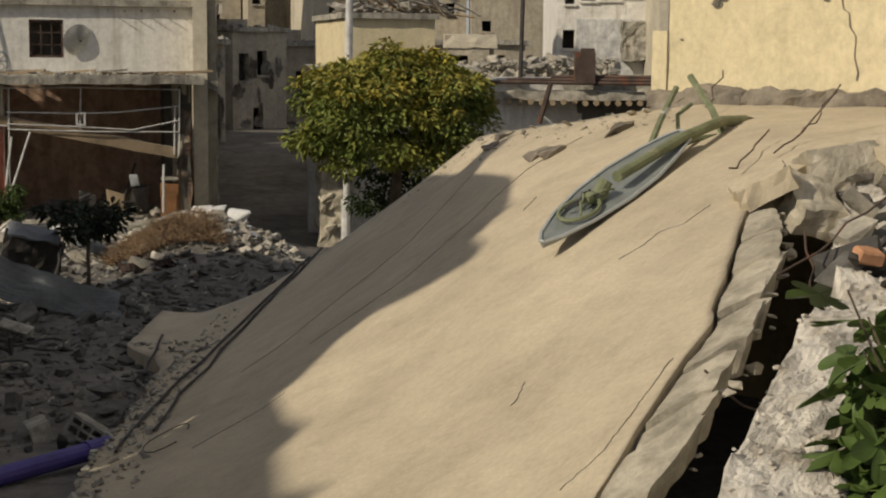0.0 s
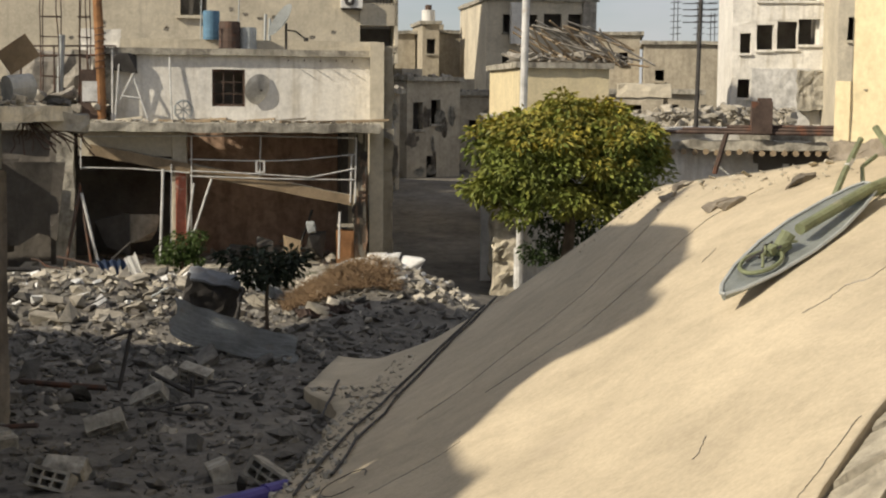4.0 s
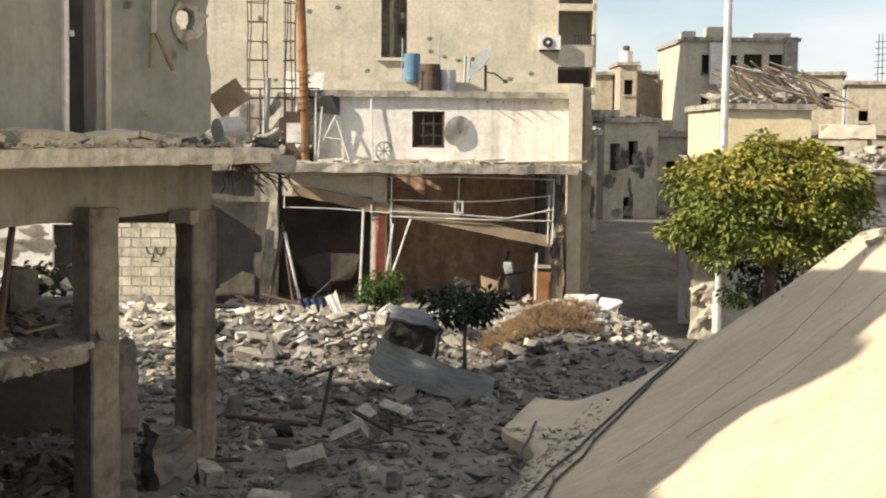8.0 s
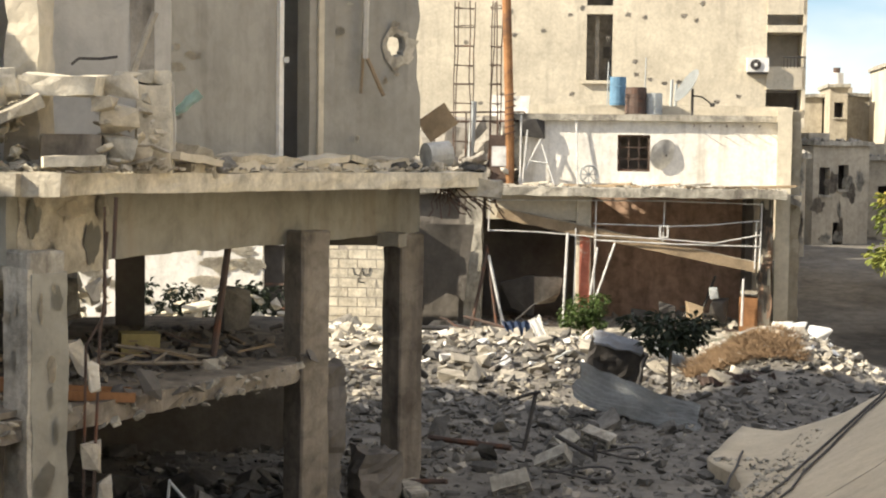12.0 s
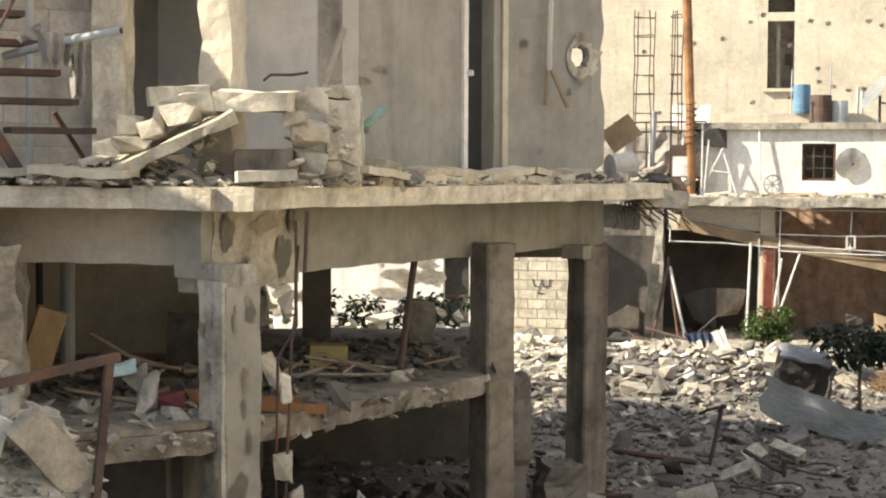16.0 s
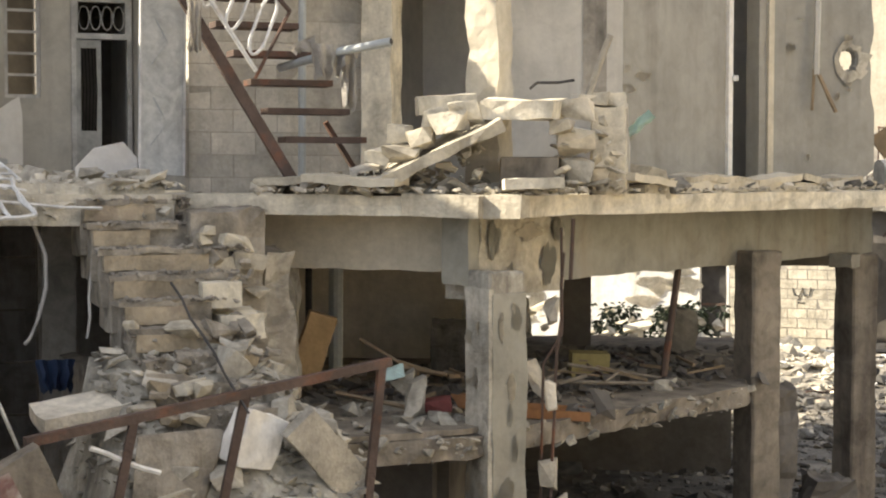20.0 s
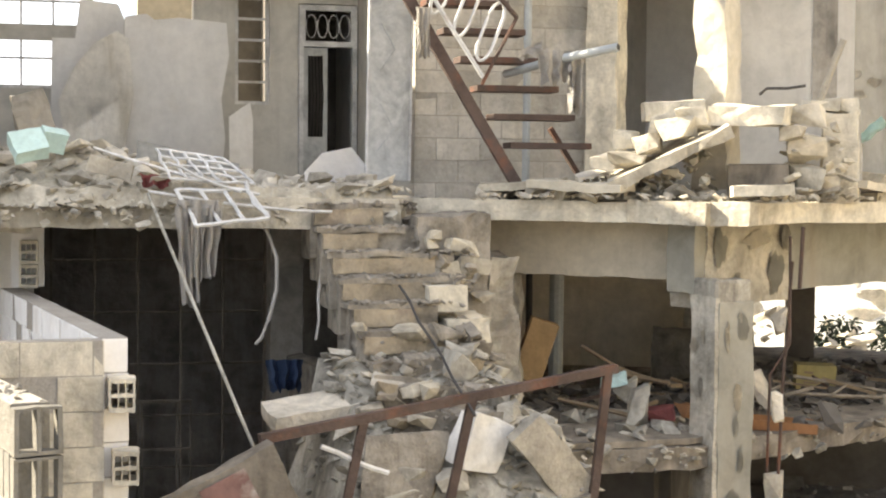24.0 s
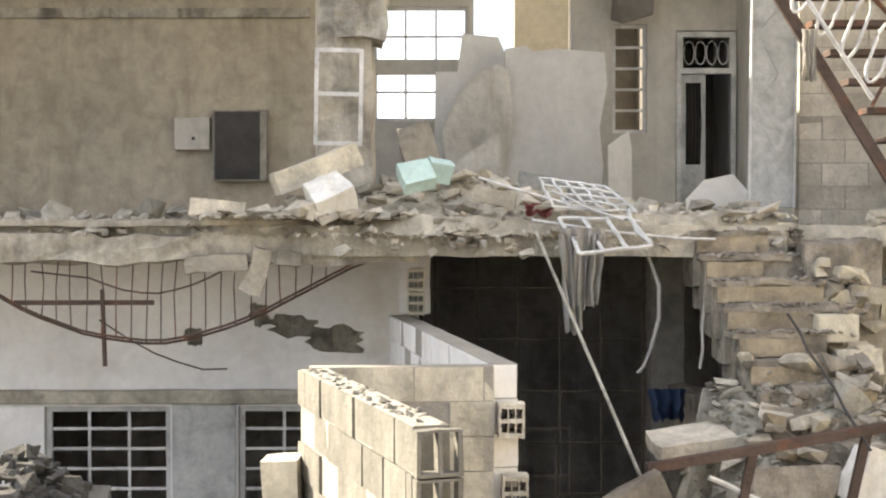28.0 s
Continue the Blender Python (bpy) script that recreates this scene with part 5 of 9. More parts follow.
# reinforcement columns left standing on the neighbour roof
for n_, (x0, x1, zt) in enumerate(((-3.86, -3.46, 7.2), (-3.08, -2.85, 7.2))):
    cg = thing("rebar_cage", "rusty reinforcement cage of an unbuilt column", "rebar", ZS @ pose(0, 1.2, 0))
    for x in (x0, x1):
        for y in (0, 0.3):
            part("bar", tubed(bent((x, y, 3.3), (x + rng.uniform(-0.1, 0.1), y, zt), 8, 0, 0.05, n_ + x + y), 0.014, 5), RUST, cg)
    for k in range(9):
        z = 3.7 + 0.42 * k
        part("stirrup", tubed([(x0, 0, z), (x1, 0, z + rng.uniform(-0.05, 0.05)), (x1, 0.3, z), (x0, 0.3, z), (x0, 0, z)], 0.011, 4), RUST, cg)
rp = thing("rusty_post", "rusty steel pipe post wrapped with wire", "post", ZS)
part("pipe", tubed([(-2.58, 1.0, 3.2), (-2.62, 1.0, 5.0), (-2.72, 1.0, 7.4)], 0.10, 10), RUST_ORANGE, rp)
part("wire", tubed([(-2.6 + 0.12 * math.cos(k * 0.9), 1.0 + 0.12 * math.sin(k * 0.9), 4.2 + 0.02 * k) for k in range(50)], 0.012, 4), RUST, rp)
solo("grey_post", tubed([(-3.5, 1.3, 3.3), (-3.42, 1.3, 5.0)], 0.07, 8), PAINT_GREY, "grey pipe leaning beside the cages", "pipe", ZS)
mb = thing("meter_box", "rusty steel box with a white lower panel", "box", ZS @ pose(-2.78, 0.95, 3.16))
part("body", boxed(-0.24, 0.24, 0, 0.25, 0, 1.1, bevel=0.01), RUST, mb)
part("white_panel", boxed(-0.2, 0.2, -0.02, -0.002, 0.42, 0.85, bevel=0.005), PAINT_WHITE, mb)
lc = thing("ladder", "bent white steel ladder frame against the white wall", "ladder", ZS)
for a, b in (((-2.2, 1.0, 4.5), (-2.3, 0.9, 3.18)), ((-2.0, 1.05, 4.4), (-1.6, 0.9, 3.18)), ((-1.9, 1.0, 4.2), (-2.25, 0.95, 3.5)), ((-2.35, 1.0, 4.7), (-2.35, 0.9, 3.2)), ((-2.15, 0.95, 3.7), (-1.75, 0.95, 3.65)), ((-1.15, 1.1, 4.6), (-1.1, 1.0, 3.2))):
    part("rail", tubed([a, b], 0.022, 5), PAINT_WHITE, lc)
dp = solo("torn_rag", hull(77, 0.7, 0.4, 0.45, 20), STEEL_DARK, "dark torn rags hanging at the broken wall corner", "rags", ZS @ pose(-2.1, 1.1, 4.42))
lf = thing("neighbour_roof", "low grey roof with collapsed walls beside the white house", "house", ZS)
part("roof", ragged(boxed(-5.6, -2.5, 0.6, 5.0, 2.95, 3.2), 0.05, 0.3, 14), CONCRETE, lf)
part("broken_wall", ragged(boxed(-4.7, -3.0, 2.6, 2.9, 3.2, 4.7), 0.12, 0.3, 15), GREY_WALL, lf)
part("white_wall_piece", ragged(boxed(-3.2, -2.3, 3.2, 3.4, 3.2, 5.2), 0.06, 0.3, 16), PLASTER_WHITE, lf)
part("shed_wall", ragged(boxed(-5.4, -3.4, 0.9, 1.2, -0.2, 3.0), 0.03, 0.3, 17), DARK_WALL, lf)
stuff("roof_debris", RUBBLE_PALE, "rubble and sheet scraps on the low roof", "debris", scatter(ZS, 220, -5.3, -2.5, 0.7, 3.0, lambda x, y: 3.22 + 0.3 * rng.random(), 0.05, 0.4))
stuff("roof_debris", GREY_WALL, "dark rubble on the low roof", "debris", scatter(ZS, 120, -5.0, -3.0, 1.0, 3.0, lambda x, y: 3.22 + 0.6 * rng.random(), 0.1, 0.5))
rh = thing("roof_rail", "rusty rail along the low roof", "railing", ZS)
for z in (4.75, 4.55):
    part("rail", tubed([(-4.3, 1.4, z), (-2.3, 1.4, z + 0.03)], 0.02, 5), RUST, rh)
for x in (-4.3, -3.6, -2.9, -2.3):
    part("post", tubed([(x, 1.4, 3.2), (x, 1.4, 4.78)], 0.02, 5), RUST, rh)
ds = solo("sooty_sheet", drape(1.5, 1.7, 1, 0.10, 9, 0.12), DARK_WALL, "sooty torn awning sheet hanging beside the shop", "sheet", ZS @ pose(-3.95, -0.7, 2.35))
ds2 = solo("sooty_sheet", drape(0.9, 2.0, 1, 0.08, 3, 0.1), DARK_WALL, "sooty tarpaulin hanging beside the shop", "sheet", ZS @ pose(-4.6, -0.5, 2.4))

# ---- wall of concrete blocks further along, with sprayed marks ----
bw = thing("wall_blocks", "cream concrete block wall with sprayed marks", "wall", ZS, kind="structure")
block_run(bw, (-7.0, -1.0), (-4.75, -1.0), 0.0, 2.2, 0.2, BLOCK_CREAM, joint=0.024)
part("top_shadow_beam", ragged(boxed(-7.1, -4.7, -1.15, -0.8, 2.2, 2.5), 0.03, 0.3, 19), CONCRETE, bw)
for k in range(6):
    x = -6.2 + 0.22 * k
    part("sprayed_mark", tubed([(x + 0.07 * math.cos(a + k), -1.108, 1.98 + 0.06 * math.sin(a * (1 + k % 2))) for a in (i * 0.6 for i in range(7 + k % 3))], 0.012, 4), INK, bw)
part("sprayed_mark", tubed([(-5.7, -1.108, 1.42), (-5.66, -1.108, 1.28), (-5.55, -1.108, 1.26), (-5.5, -1.108, 1.42), (-5.46, -1.108, 1.26), (-5.36, -1.108, 1.28), (-5.33, -1.108, 1.44)], 0.012, 4), INK, bw)
part("sprayed_mark", tubed([(-5.56, -1.108, 1.24), (-5.58, -1.108, 1.12), (-5.44, -1.108, 1.12)], 0.012, 4), INK, bw)
pw = thing("old_house", "pale flaking old house wall with a dark door", "house", ZS)
part("wall", ragged(wall_with_holes(-14, -7.0, -0.2, 3.2, -1.1, -0.8, [(-7.62, -7.06, -0.2, 1.86)]), 0.008, 0.5, 20), PLASTER_WHITE, pw)
for k in range(34):
    part("flaked_patch", blotch(rng.uniform(0.15, 0.7), rng.uniform(0.1, 0.4), 300 + k), (BLOCK_CREAM, CONCRETE_PALE, RUBBLE_PALE)[k % 3], pw).matrix_local = pose(rng.uniform(-11.5, -7.8), -1.122, rng.uniform(0.5, 2.9))
part("door", boxed(-7.62, -7.06, -0.95, -0.9, -0.2, 1.86), STEEL_DARK, pw)
part("door_rail", boxed(-7.6, -7.08, -0.97, -0.955, 1.0, 1.05), RUST, pw)
part("door_rail", boxed(-7.6, -7.08, -0.97, -0.955, 0.5, 0.55), RUST, pw)

# ---- tall house behind ----
tall = thing("apartment_house", "tall pale beige plastered apartment house", "house", ZS @ pose(0, 24, 0))
part("wall", wall_with_holes(-9.0, 4.95, -0.2, 16, 0, 0.4, [(-1.45, -0.52, 6.62, 9.0), (-1.45, -0.52, 9.3, 9.9)]), PLASTER_BEIGE, tall)
part("body", boxed(-9.0, 4.95, 1.2, 9, -0.2, 16), GREY_WALL, tall)
part("sill", boxed(-1.6, -0.4, -0.15, 0.0, 6.5, 6.6), PLASTER_BEIGE, tall)
part("shaft_post", boxed(-1.15, -1.0, 0.5, 0.6, 6.6, 9.0), GREY_WALL, tall)
part("small_window", boxed(-0.85, -0.6, 1.10, 1.19, 7.5, 7.9), DARK_WALL, tall)
part("balcony_back", boxed(4.95, 6.3, 1.6, 9, -0.2, 16), PLASTER_ROOM, tall)
for z in (5.6, 8.62):
    part("balcony_slab", boxed(4.95, 6.32, -0.1, 1.6, z - 0.25, z, bevel=0.04), PLASTER_BEIGE, tall)
for z, zt in ((5.35, 5.62), (6.35, 7.15), (9.0, 10)):
    part("balcony_front", boxed(4.95, 6.32, -0.1, 0.05, z, zt, bevel=0.03), PLASTER_BEIGE, tall)
part("balcony_window", boxed(5.0, 6.2, 1.5, 1.59, 5.62, 6.3), DARK_WALL, tall)
part("balcony_side", boxed(6.2, 6.32, -0.1, 1.6, 5.0, 16), PLASTER_BEIGE, tall)
part("balcony_rail", tubed([(5.5, -0.1, 7.5), (6.3, -0.1, 7.5), (6.3, 1.2, 7.5)], 0.03, 5), STEEL_DARK, tall)
for k in range(7):
    part("rail_bar", tubed([(5.55 + 0.12 * k, -0.1, 7.1), (5.55 + 0.12 * k, -0.1, 7.5)], 0.015, 4), STEEL_DARK, tall)
for k in range(26):
    x, z = rng.uniform(-6.5, 4.5), rng.uniform(5.2, 9.5)
    part("shrapnel_hole", blotch(0.20, 0.16, k), GREY_WALL, tall).matrix_local = pose(x, -0.004, z)
ac = thing("air_conditioner", "white air conditioner unit on the house wall", "air conditioner", ZS @ pose(4.62, 23.6, 7.2))
part("case", boxed(-0.38, 0.38, -0.05, 0.35, -0.25, 0.25, bevel=0.03), WHITE_PVC, ac)
part("fan_grille", tubed([(-0.08, -0.06, 0), (-0.08, -0.10, 0)], 0.19, 18), STEEL_DARK, ac)
part("fan_hub", tubed([(-0.08, -0.101, 0), (-0.08, -0.12, 0)], 0.06, 12), WHITE_PVC, ac)
part("bracket", boxed(-0.36, 0.36, -0.02, 0.4, -0.31, -0.255), STEEL_DARK, ac)
# ---- houses along the alley ----
def far_house(x0, x1, y0, depth, top, material, label, wins=(), roofs=(), turn=0.0, name="far_house"):
    """A plain concrete house with real window openings into a dark inside, a roof edge and things on the roof."""
    h = thing(name, label, "house", ZS @ pose(x0, y0, 0, 0, 0, turn))
    w = x1 - x0
    holes = [(a, a + b, c, c + d) for a, b, c, d in wins]
    part("wall", wall_with_holes(0, w, -0.8, top, 0, 0.25, holes), material, h)
    part("body", boxed(0, w, 0.9, depth, -0.8, top - 0.01), material, h)
    part("side_wall", boxed(0, 0.2, 0.25, 0.9, -0.8, top - 0.01), material, h)
    part("side_wall", boxed(w - 0.2, w, 0.25, 0.9, -0.8, top - 0.01), material, h)
    # the dark inside is a dark-coloured panel close behind the openings
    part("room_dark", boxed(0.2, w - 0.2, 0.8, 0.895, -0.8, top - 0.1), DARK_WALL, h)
    part("roof_edge", ragged(boxed(-0.12, w + 0.12, -0.15, depth, top, top + 0.16), 0.03, 0.5, int(top * 7) % 19), CONCRETE, h)
    for a, b, c, d in wins:
        part("window_sill", boxed(a - 0.05, a + b + 0.05, -0.08, -0.001, c - 0.08, c - 0.01), CONCRETE, h)
    for a, b, c in roofs:
        part("roof_block", boxed(a, a + b, 0.5, 2.0, top + 0.16, top + 0.16 + c, bevel=0.02), material, h)
    return h
far_house(5.35, 6.6, 19, 6, 3.9, ALLEY, "old alley house with a wooden upper room", [(0.55, 0.35, 0.2, 2.0), (0.3, 0.6, 3.0, 0.6)], turn=60)
for k in range(9):
    part("flank_pier", ragged(boxed(-0.22, 0.05, -0.22, 0.0, -0.6, (4.8, 3.0, 2.9)[k % 3]), 0.05, 0.2, 70 + k), PLASTER_BEIGE if k % 2 else ALLEY, wh).matrix_local = pose(3.42 + (0.7 + 1.5 * k) * math.cos(radians(84)) + 0.12, 0.35 + (0.7 + 1.5 * k) * math.sin(radians(84)), 0)
part("flank_band", ragged(boxed(0.1, 0.4, 0.4, 15, 2.85, 3.05), 0.05, 0.3, 81), CONCRETE, wh).matrix_local = pose(3.2, 0, 0, 0, 0, -6)
far_house(6.8, 9.5, 25, 6, 4.4, ALLEY, "beige alley house with a broken roof edge", [(0.3, 0.5, 2.6, 1.0), (1.2, 0.5, 2.8, 0.9), (1.0, 0.5, 0.0, 1.6)], [(0.2, 1.0, 0.3)], turn=35)
far_house(8.5, 11.2, 30, 6, 3.9, ALLEY, "brown-grey alley house at the bend", [(0.3, 0.45, 2.0, 0.9), (1.4, 0.4, 2.0, 0.9)], [(0.3, 1.4, 0.5)])
far_house(7.2, 9.4, 44, 8, 6.9, ALLEY, "grey concrete house with a flat roof", [(0.9, 0.3, 4.9, 0.6)], [(0.0, 0.6, 0.4)])
far_house(9.5, 10.3, 42, 4, 7.3, ALLEY, "grey stair tower with a round opening", [(0.2, 0.42, 5.9, 0.7)])
far_house(10.4, 12.2, 45, 8, 7.0, ALLEY, "grey concrete house with a low roof wall", [(1.4, 0.3, 5.2, 0.6)], [(0.2, 0.4, 0.3)])
wt = thing("water_tank", "small white water tank on a roof", "water tank", ZS @ pose(9.9, 43, 7.46))
part("tank", tubed([(0, 0, 0.0), (0, 0, 0.55)], 0.32, 14), WHITE_PVC, wt)
part("cap", tubed([(0, 0, 0.55), (0, 0, 0.8)], 0.16, 12), RUST, wt)
bb = far_house(11.6, 16.5, 36, 8, 8.1, PLASTER_BEIGE, "damaged beige four-storey house with open windows", [(0.7, 0.75, 6.7, 0.8), (1.75, 0.5, 6.9, 0.6), (2.55, 0.8, 6.8, 0.75), (3.65, 0.6, 6.8, 0.75), (0.7, 0.7, 5.0, 0.7), (2.1, 1.0, 4.8, 0.9)], [(1.1, 1.0, 0.5), (3.2, 1.5, 0.25), (0.0, 0.5, 0.3)])
part("grey_end", boxed(4.3, 4.9, -0.1, 0.0, 4.0, 8.3), GREY_WALL, bb)
part("white_balcony", boxed(1.0, 1.7, -0.5, -0.05, 6.2, 8.0), PLASTER_WHITE, bb)
lb_ = far_house(8.2, 10.75, 10, 5, 4.6, PLASTER_YELLOW, "low beige yellow rooftop room", [(0.35, 0.4, 2.3, 0.35)])
stuff("branches", GREY_WALL, "broken grey laths heaped on the rooftop", "debris", scatter(ZS, 120, 8.2, 11.6, 10.5, 12.5, lambda x, y: 4.75 + 0.3 * rng.random(), 0.08, 0.4))
for k in range(64):
    x, z = rng.uniform(8.0, 11.0), rng.uniform(4.8, 6.0)
    solo("lath", tubed([(x, 11 + rng.random(), z), (x + rng.uniform(0.5, 1.6), 11 + rng.random(), max(4.7, z - rng.uniform(0.3, 1.1)))], 0.03, 4), WOOD if k % 2 else GREY_WALL, "broken grey lath on the rooftop heap", "lath", ZS, group="rooftop laths")
# garden wall corner and lamp pole at the street
gp = thing("garden_wall", "crumbling stone wall corner with a thick roof slab", "wall", ZS)
part("pier", ragged(boxed(5.93, 6.52, 0.7, 1.4, -1.0, 3.12), 0.10, 0.16, 41), EDGE, gp)
part("cap", ragged(boxed(5.78, 9.5, 0.45, 2.6, 3.12, 3.36), 0.07, 0.22, 42), CONCRETE_PALE, gp)
for k in range(26):
    part("pier_stone", ragged(hull(980 + k, rng.uniform(0.16, 0.34), 0.22, rng.uniform(0.12, 0.24), 14), 0.012, 0.1, k), (EDGE, BLOCK_CREAM, PLASTER_BEIGE)[k % 3], gp).matrix_local = pose(rng.uniform(5.95, 6.48), 0.70, rng.uniform(-0.2, 3.0), 0, rng.uniform(-12, 12), rng.uniform(-15, 15))
part("long_wall", ragged(boxed(6.4, 12.5, 1.5, 1.8, -1.0, 3.12), 0.04, 0.5, 43), PLASTER_WHITE, gp)
lp = thing("lamp_pole", "white painted steel lamp pole at the street corner", "street lamp", ZS)
part("pole", tubed([(6.36, 0, -0.4), (6.40, 0, 3.0), (6.46, 0, 7.6)], 0.085, 10), PAINT_WHITE, lp)
part("foot", tubed([(6.36, 0, -0.4), (6.36, 0, 0.5)], 0.12, 10), PAINT_WHITE, lp)
# worn patches and roof debris on the alley houses
for h_, w_, top_ in ((ZS @ pose(6.8, 25, 0, 0, 0, 35), 2.7, 4.4), (ZS @ pose(8.5, 30, 0), 2.7, 3.9), (ZS @ pose(5.35, 19, 0, 0, 0, 60), 1.25, 3.9)):
    stuff("roof_debris", GREY_WALL, "broken tiles and laths on the alley roof", "debris", scatter(h_, 90, -0.1, w_ + 0.1, -0.1, 1.2, lambda x, y: top_ + 0.17, 0.06, 0.4, 2.5))
    for k in range(9):
        solo("worn_patch", blotch(rng.uniform(0.2, 0.7), rng.uniform(0.2, 0.9), 400 + k + int(w_ * 9)), OLD_WALL if k % 2 else CONCRETE, "bare patch in the old plaster", "patch", h_ @ pose(rng.uniform(0.2, w_ - 0.2), -0.006, rng.uniform(0.4, top_ - 0.5)), group="worn patches")
# ---- corner house with missing facade ----
ZM = zone(30, 0)
OUT = [(-9.75, 9.25), (-9.35, 9.45), (-7.06, 10.22), (-6.1, 17.4), (-6.6, 18.2), (-13.6, 20.6), (-14.8, 14.0), (-11.4, 12.2)]
mh = thing("corner_house", "shelled concrete corner house with its facade gone", "house", ZM)
# slab, left beam and ledge coloured paler in place of bounced yard light
part("upper_floor_slab", ragged(prism(OUT, 3.40, 3.565), 0.035, 0.13, 5, True), BLOCK_CREAM, mh).matrix_local = ZM.inverted()
# unseen roof added; outline drawn from the shadow it casts on the fallen slab
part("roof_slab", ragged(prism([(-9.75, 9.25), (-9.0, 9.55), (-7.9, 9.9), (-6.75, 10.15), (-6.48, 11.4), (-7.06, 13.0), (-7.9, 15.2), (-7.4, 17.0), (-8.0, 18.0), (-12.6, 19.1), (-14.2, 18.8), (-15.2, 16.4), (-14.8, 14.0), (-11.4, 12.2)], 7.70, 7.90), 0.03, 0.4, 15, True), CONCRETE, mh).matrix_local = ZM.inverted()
mz = mh
for n_, (x, y, rz, w) in enumerate(((-1.23, 12.62, 38, 0.17), (1.17, 16.15, 30, 0.17), (2.42, 17.95, 30, 0.17))):
    bm = boxed(-w, w, -w, w, -0.3, 2.97 if n_ < 2 else 2.86, None, cuts=16)
    bmesh.ops.bevel(bm, geom=[e for e in bm.edges if len(e.link_faces) == 2 and e.calc_face_angle(0) > 0.5], offset=0.02, segments=1, affect="EDGES")
    for v in bm.verts:
        v.co += noise.noise_vector(v.co * 3.0 + Vector((n_ * 5, 0, 0))) * 0.014 + noise.noise_vector(v.co * 13.0) * 0.010
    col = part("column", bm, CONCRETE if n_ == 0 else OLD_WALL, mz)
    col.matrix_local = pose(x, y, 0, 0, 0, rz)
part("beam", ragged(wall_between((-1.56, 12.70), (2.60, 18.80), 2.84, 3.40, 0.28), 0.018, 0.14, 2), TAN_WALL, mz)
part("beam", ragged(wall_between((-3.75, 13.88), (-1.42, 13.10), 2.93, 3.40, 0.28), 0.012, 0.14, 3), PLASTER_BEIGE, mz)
part("beam_haunch", ragged(prism([(-0.16, -0.14), (0.12, -0.14), (0.12, 0.14), (-0.16, 0.14)], 2.72, 2.88), 0.025, 0.08, 4), TAN_WALL, mz).matrix_local = pose(2.30, 17.80, 0, 0, 0, 55)
# stumps take the dark tone to carry the shade below the slab
part("torn_column", ragged(boxed(-0.11, 0.11, -0.12, 0.12, -0.2, 1.6), 0.07, 0.10, 6), DARK_WALL, mz, "torn stump beside the column").matrix_local = pose(1.44, 16.35, 0, 0, 0, 20)
part("torn_column", ragged(boxed(-0.24, 0.24, -0.2, 0.2, -0.2, 0.6), 0.09, 0.10, 8), DARK_WALL, mz, "torn stump beside the column").matrix_local = pose(2.0, 17.0, 0, 0, 0, 20)

# upper rooms
def mw(a, b, z0, z1, thick, material, name="upper_wall", holes=(), rough=0.006, seed=0):
    bm = wall_between(a, b, z0, z1, thick, holes)
    if rough:
        ragged(bm, rough, 0.2, seed)
    return part(name, bm, material, mz)
U0 = 3.565
mw((-1.30, 15.0), (-0.28, 15.0), U0, 7.70, 0.15, PLASTER_ROOM)
mw((-0.24, 13.5), (-0.24, 15.0), U0, 4.33, 0.14, PLASTER_ROOM, "broken_wall", rough=0.02, seed=3)
mw((-0.26, 14.95), (-0.26, 15.5), U0, 7.70, 0.12, PLASTER_ROOM)
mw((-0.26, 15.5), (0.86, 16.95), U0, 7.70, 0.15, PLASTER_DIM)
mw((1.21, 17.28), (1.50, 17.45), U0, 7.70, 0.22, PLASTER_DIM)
mw((0.6, 18.6), (1.7, 18.3), U0, 7.70, 0.2, PLASTER_ROOM, "passage_wall")
mw((0.86, 16.95), (1.0, 19.3), U0, 7.70, 0.1, PLASTER_ROOM, "passage_wall")
part("door_jamb", boxed(-0.045, 0.035, -0.115, 0.09, U0, 7.65, bevel=0.008), PLASTER_WHITE, mz, "white painted door jamb").matrix_local = pose(0.86, 16.95, 0, 0, 0, 52.3)
part("corner_strip", boxed(-0.035, 0.035, -0.035, 0.03, U0, 7.65, bevel=0.01), PLASTER_BEIGE, mz, "cream plaster corner strip").matrix_local = pose(1.38, 17.25, 0, 0, 0, 30.4)
part("jamb_latch", boxed(0.965, 1.025, 16.87, 16.92, 4.70, 4.76), PAINT_WHITE, mz, "small white latch plate")
# wall with the shell hole, made of a ring of facets round the hole
hw = bmesh.new()
c0, run = Vector((1.50, 17.45, 0)), Vector((1.10, 0.55, 0))
hx, hz = 0.80 / 1.1, 4.98
def wall_pt(u, z):
    return c0 + run * u + Vector((0, 0, z))
NR = 28
inner, outer = [], []
for k in range(NR):
    a = k / NR * math.tau
    ca, sa_ = math.cos(a), math.sin(a)
    r = 0.10 + 0.04 * noise.noise((ca * 2.2, sa_ * 2.2, 4)) + 0.02 * noise.noise((ca * 6, sa_ * 6, 1))
    inner.append((hx + r * 1.1 * ca / 1.23, hz + r * 1.2 * sa_))
    kx = ((1.0 - hx) if ca > 0 else hx) / max(1e-6, abs(ca)) if abs(ca) > 1e-6 else 1e9
    kz = ((7.70 - hz) if sa_ > 0 else (hz - U0)) / max(1e-6, abs(sa_)) if abs(sa_) > 1e-6 else 1e9
    k_ = min(kx, kz)
    u, z = hx + k_ * ca, hz + k_ * sa_
    if u > 0.97:
        u -= max(0.0, 0.10 * (0.4 + noise.noise((z * 3.3, 0, 2)))) if z > 4.6 else 0
    outer.append((u, z))
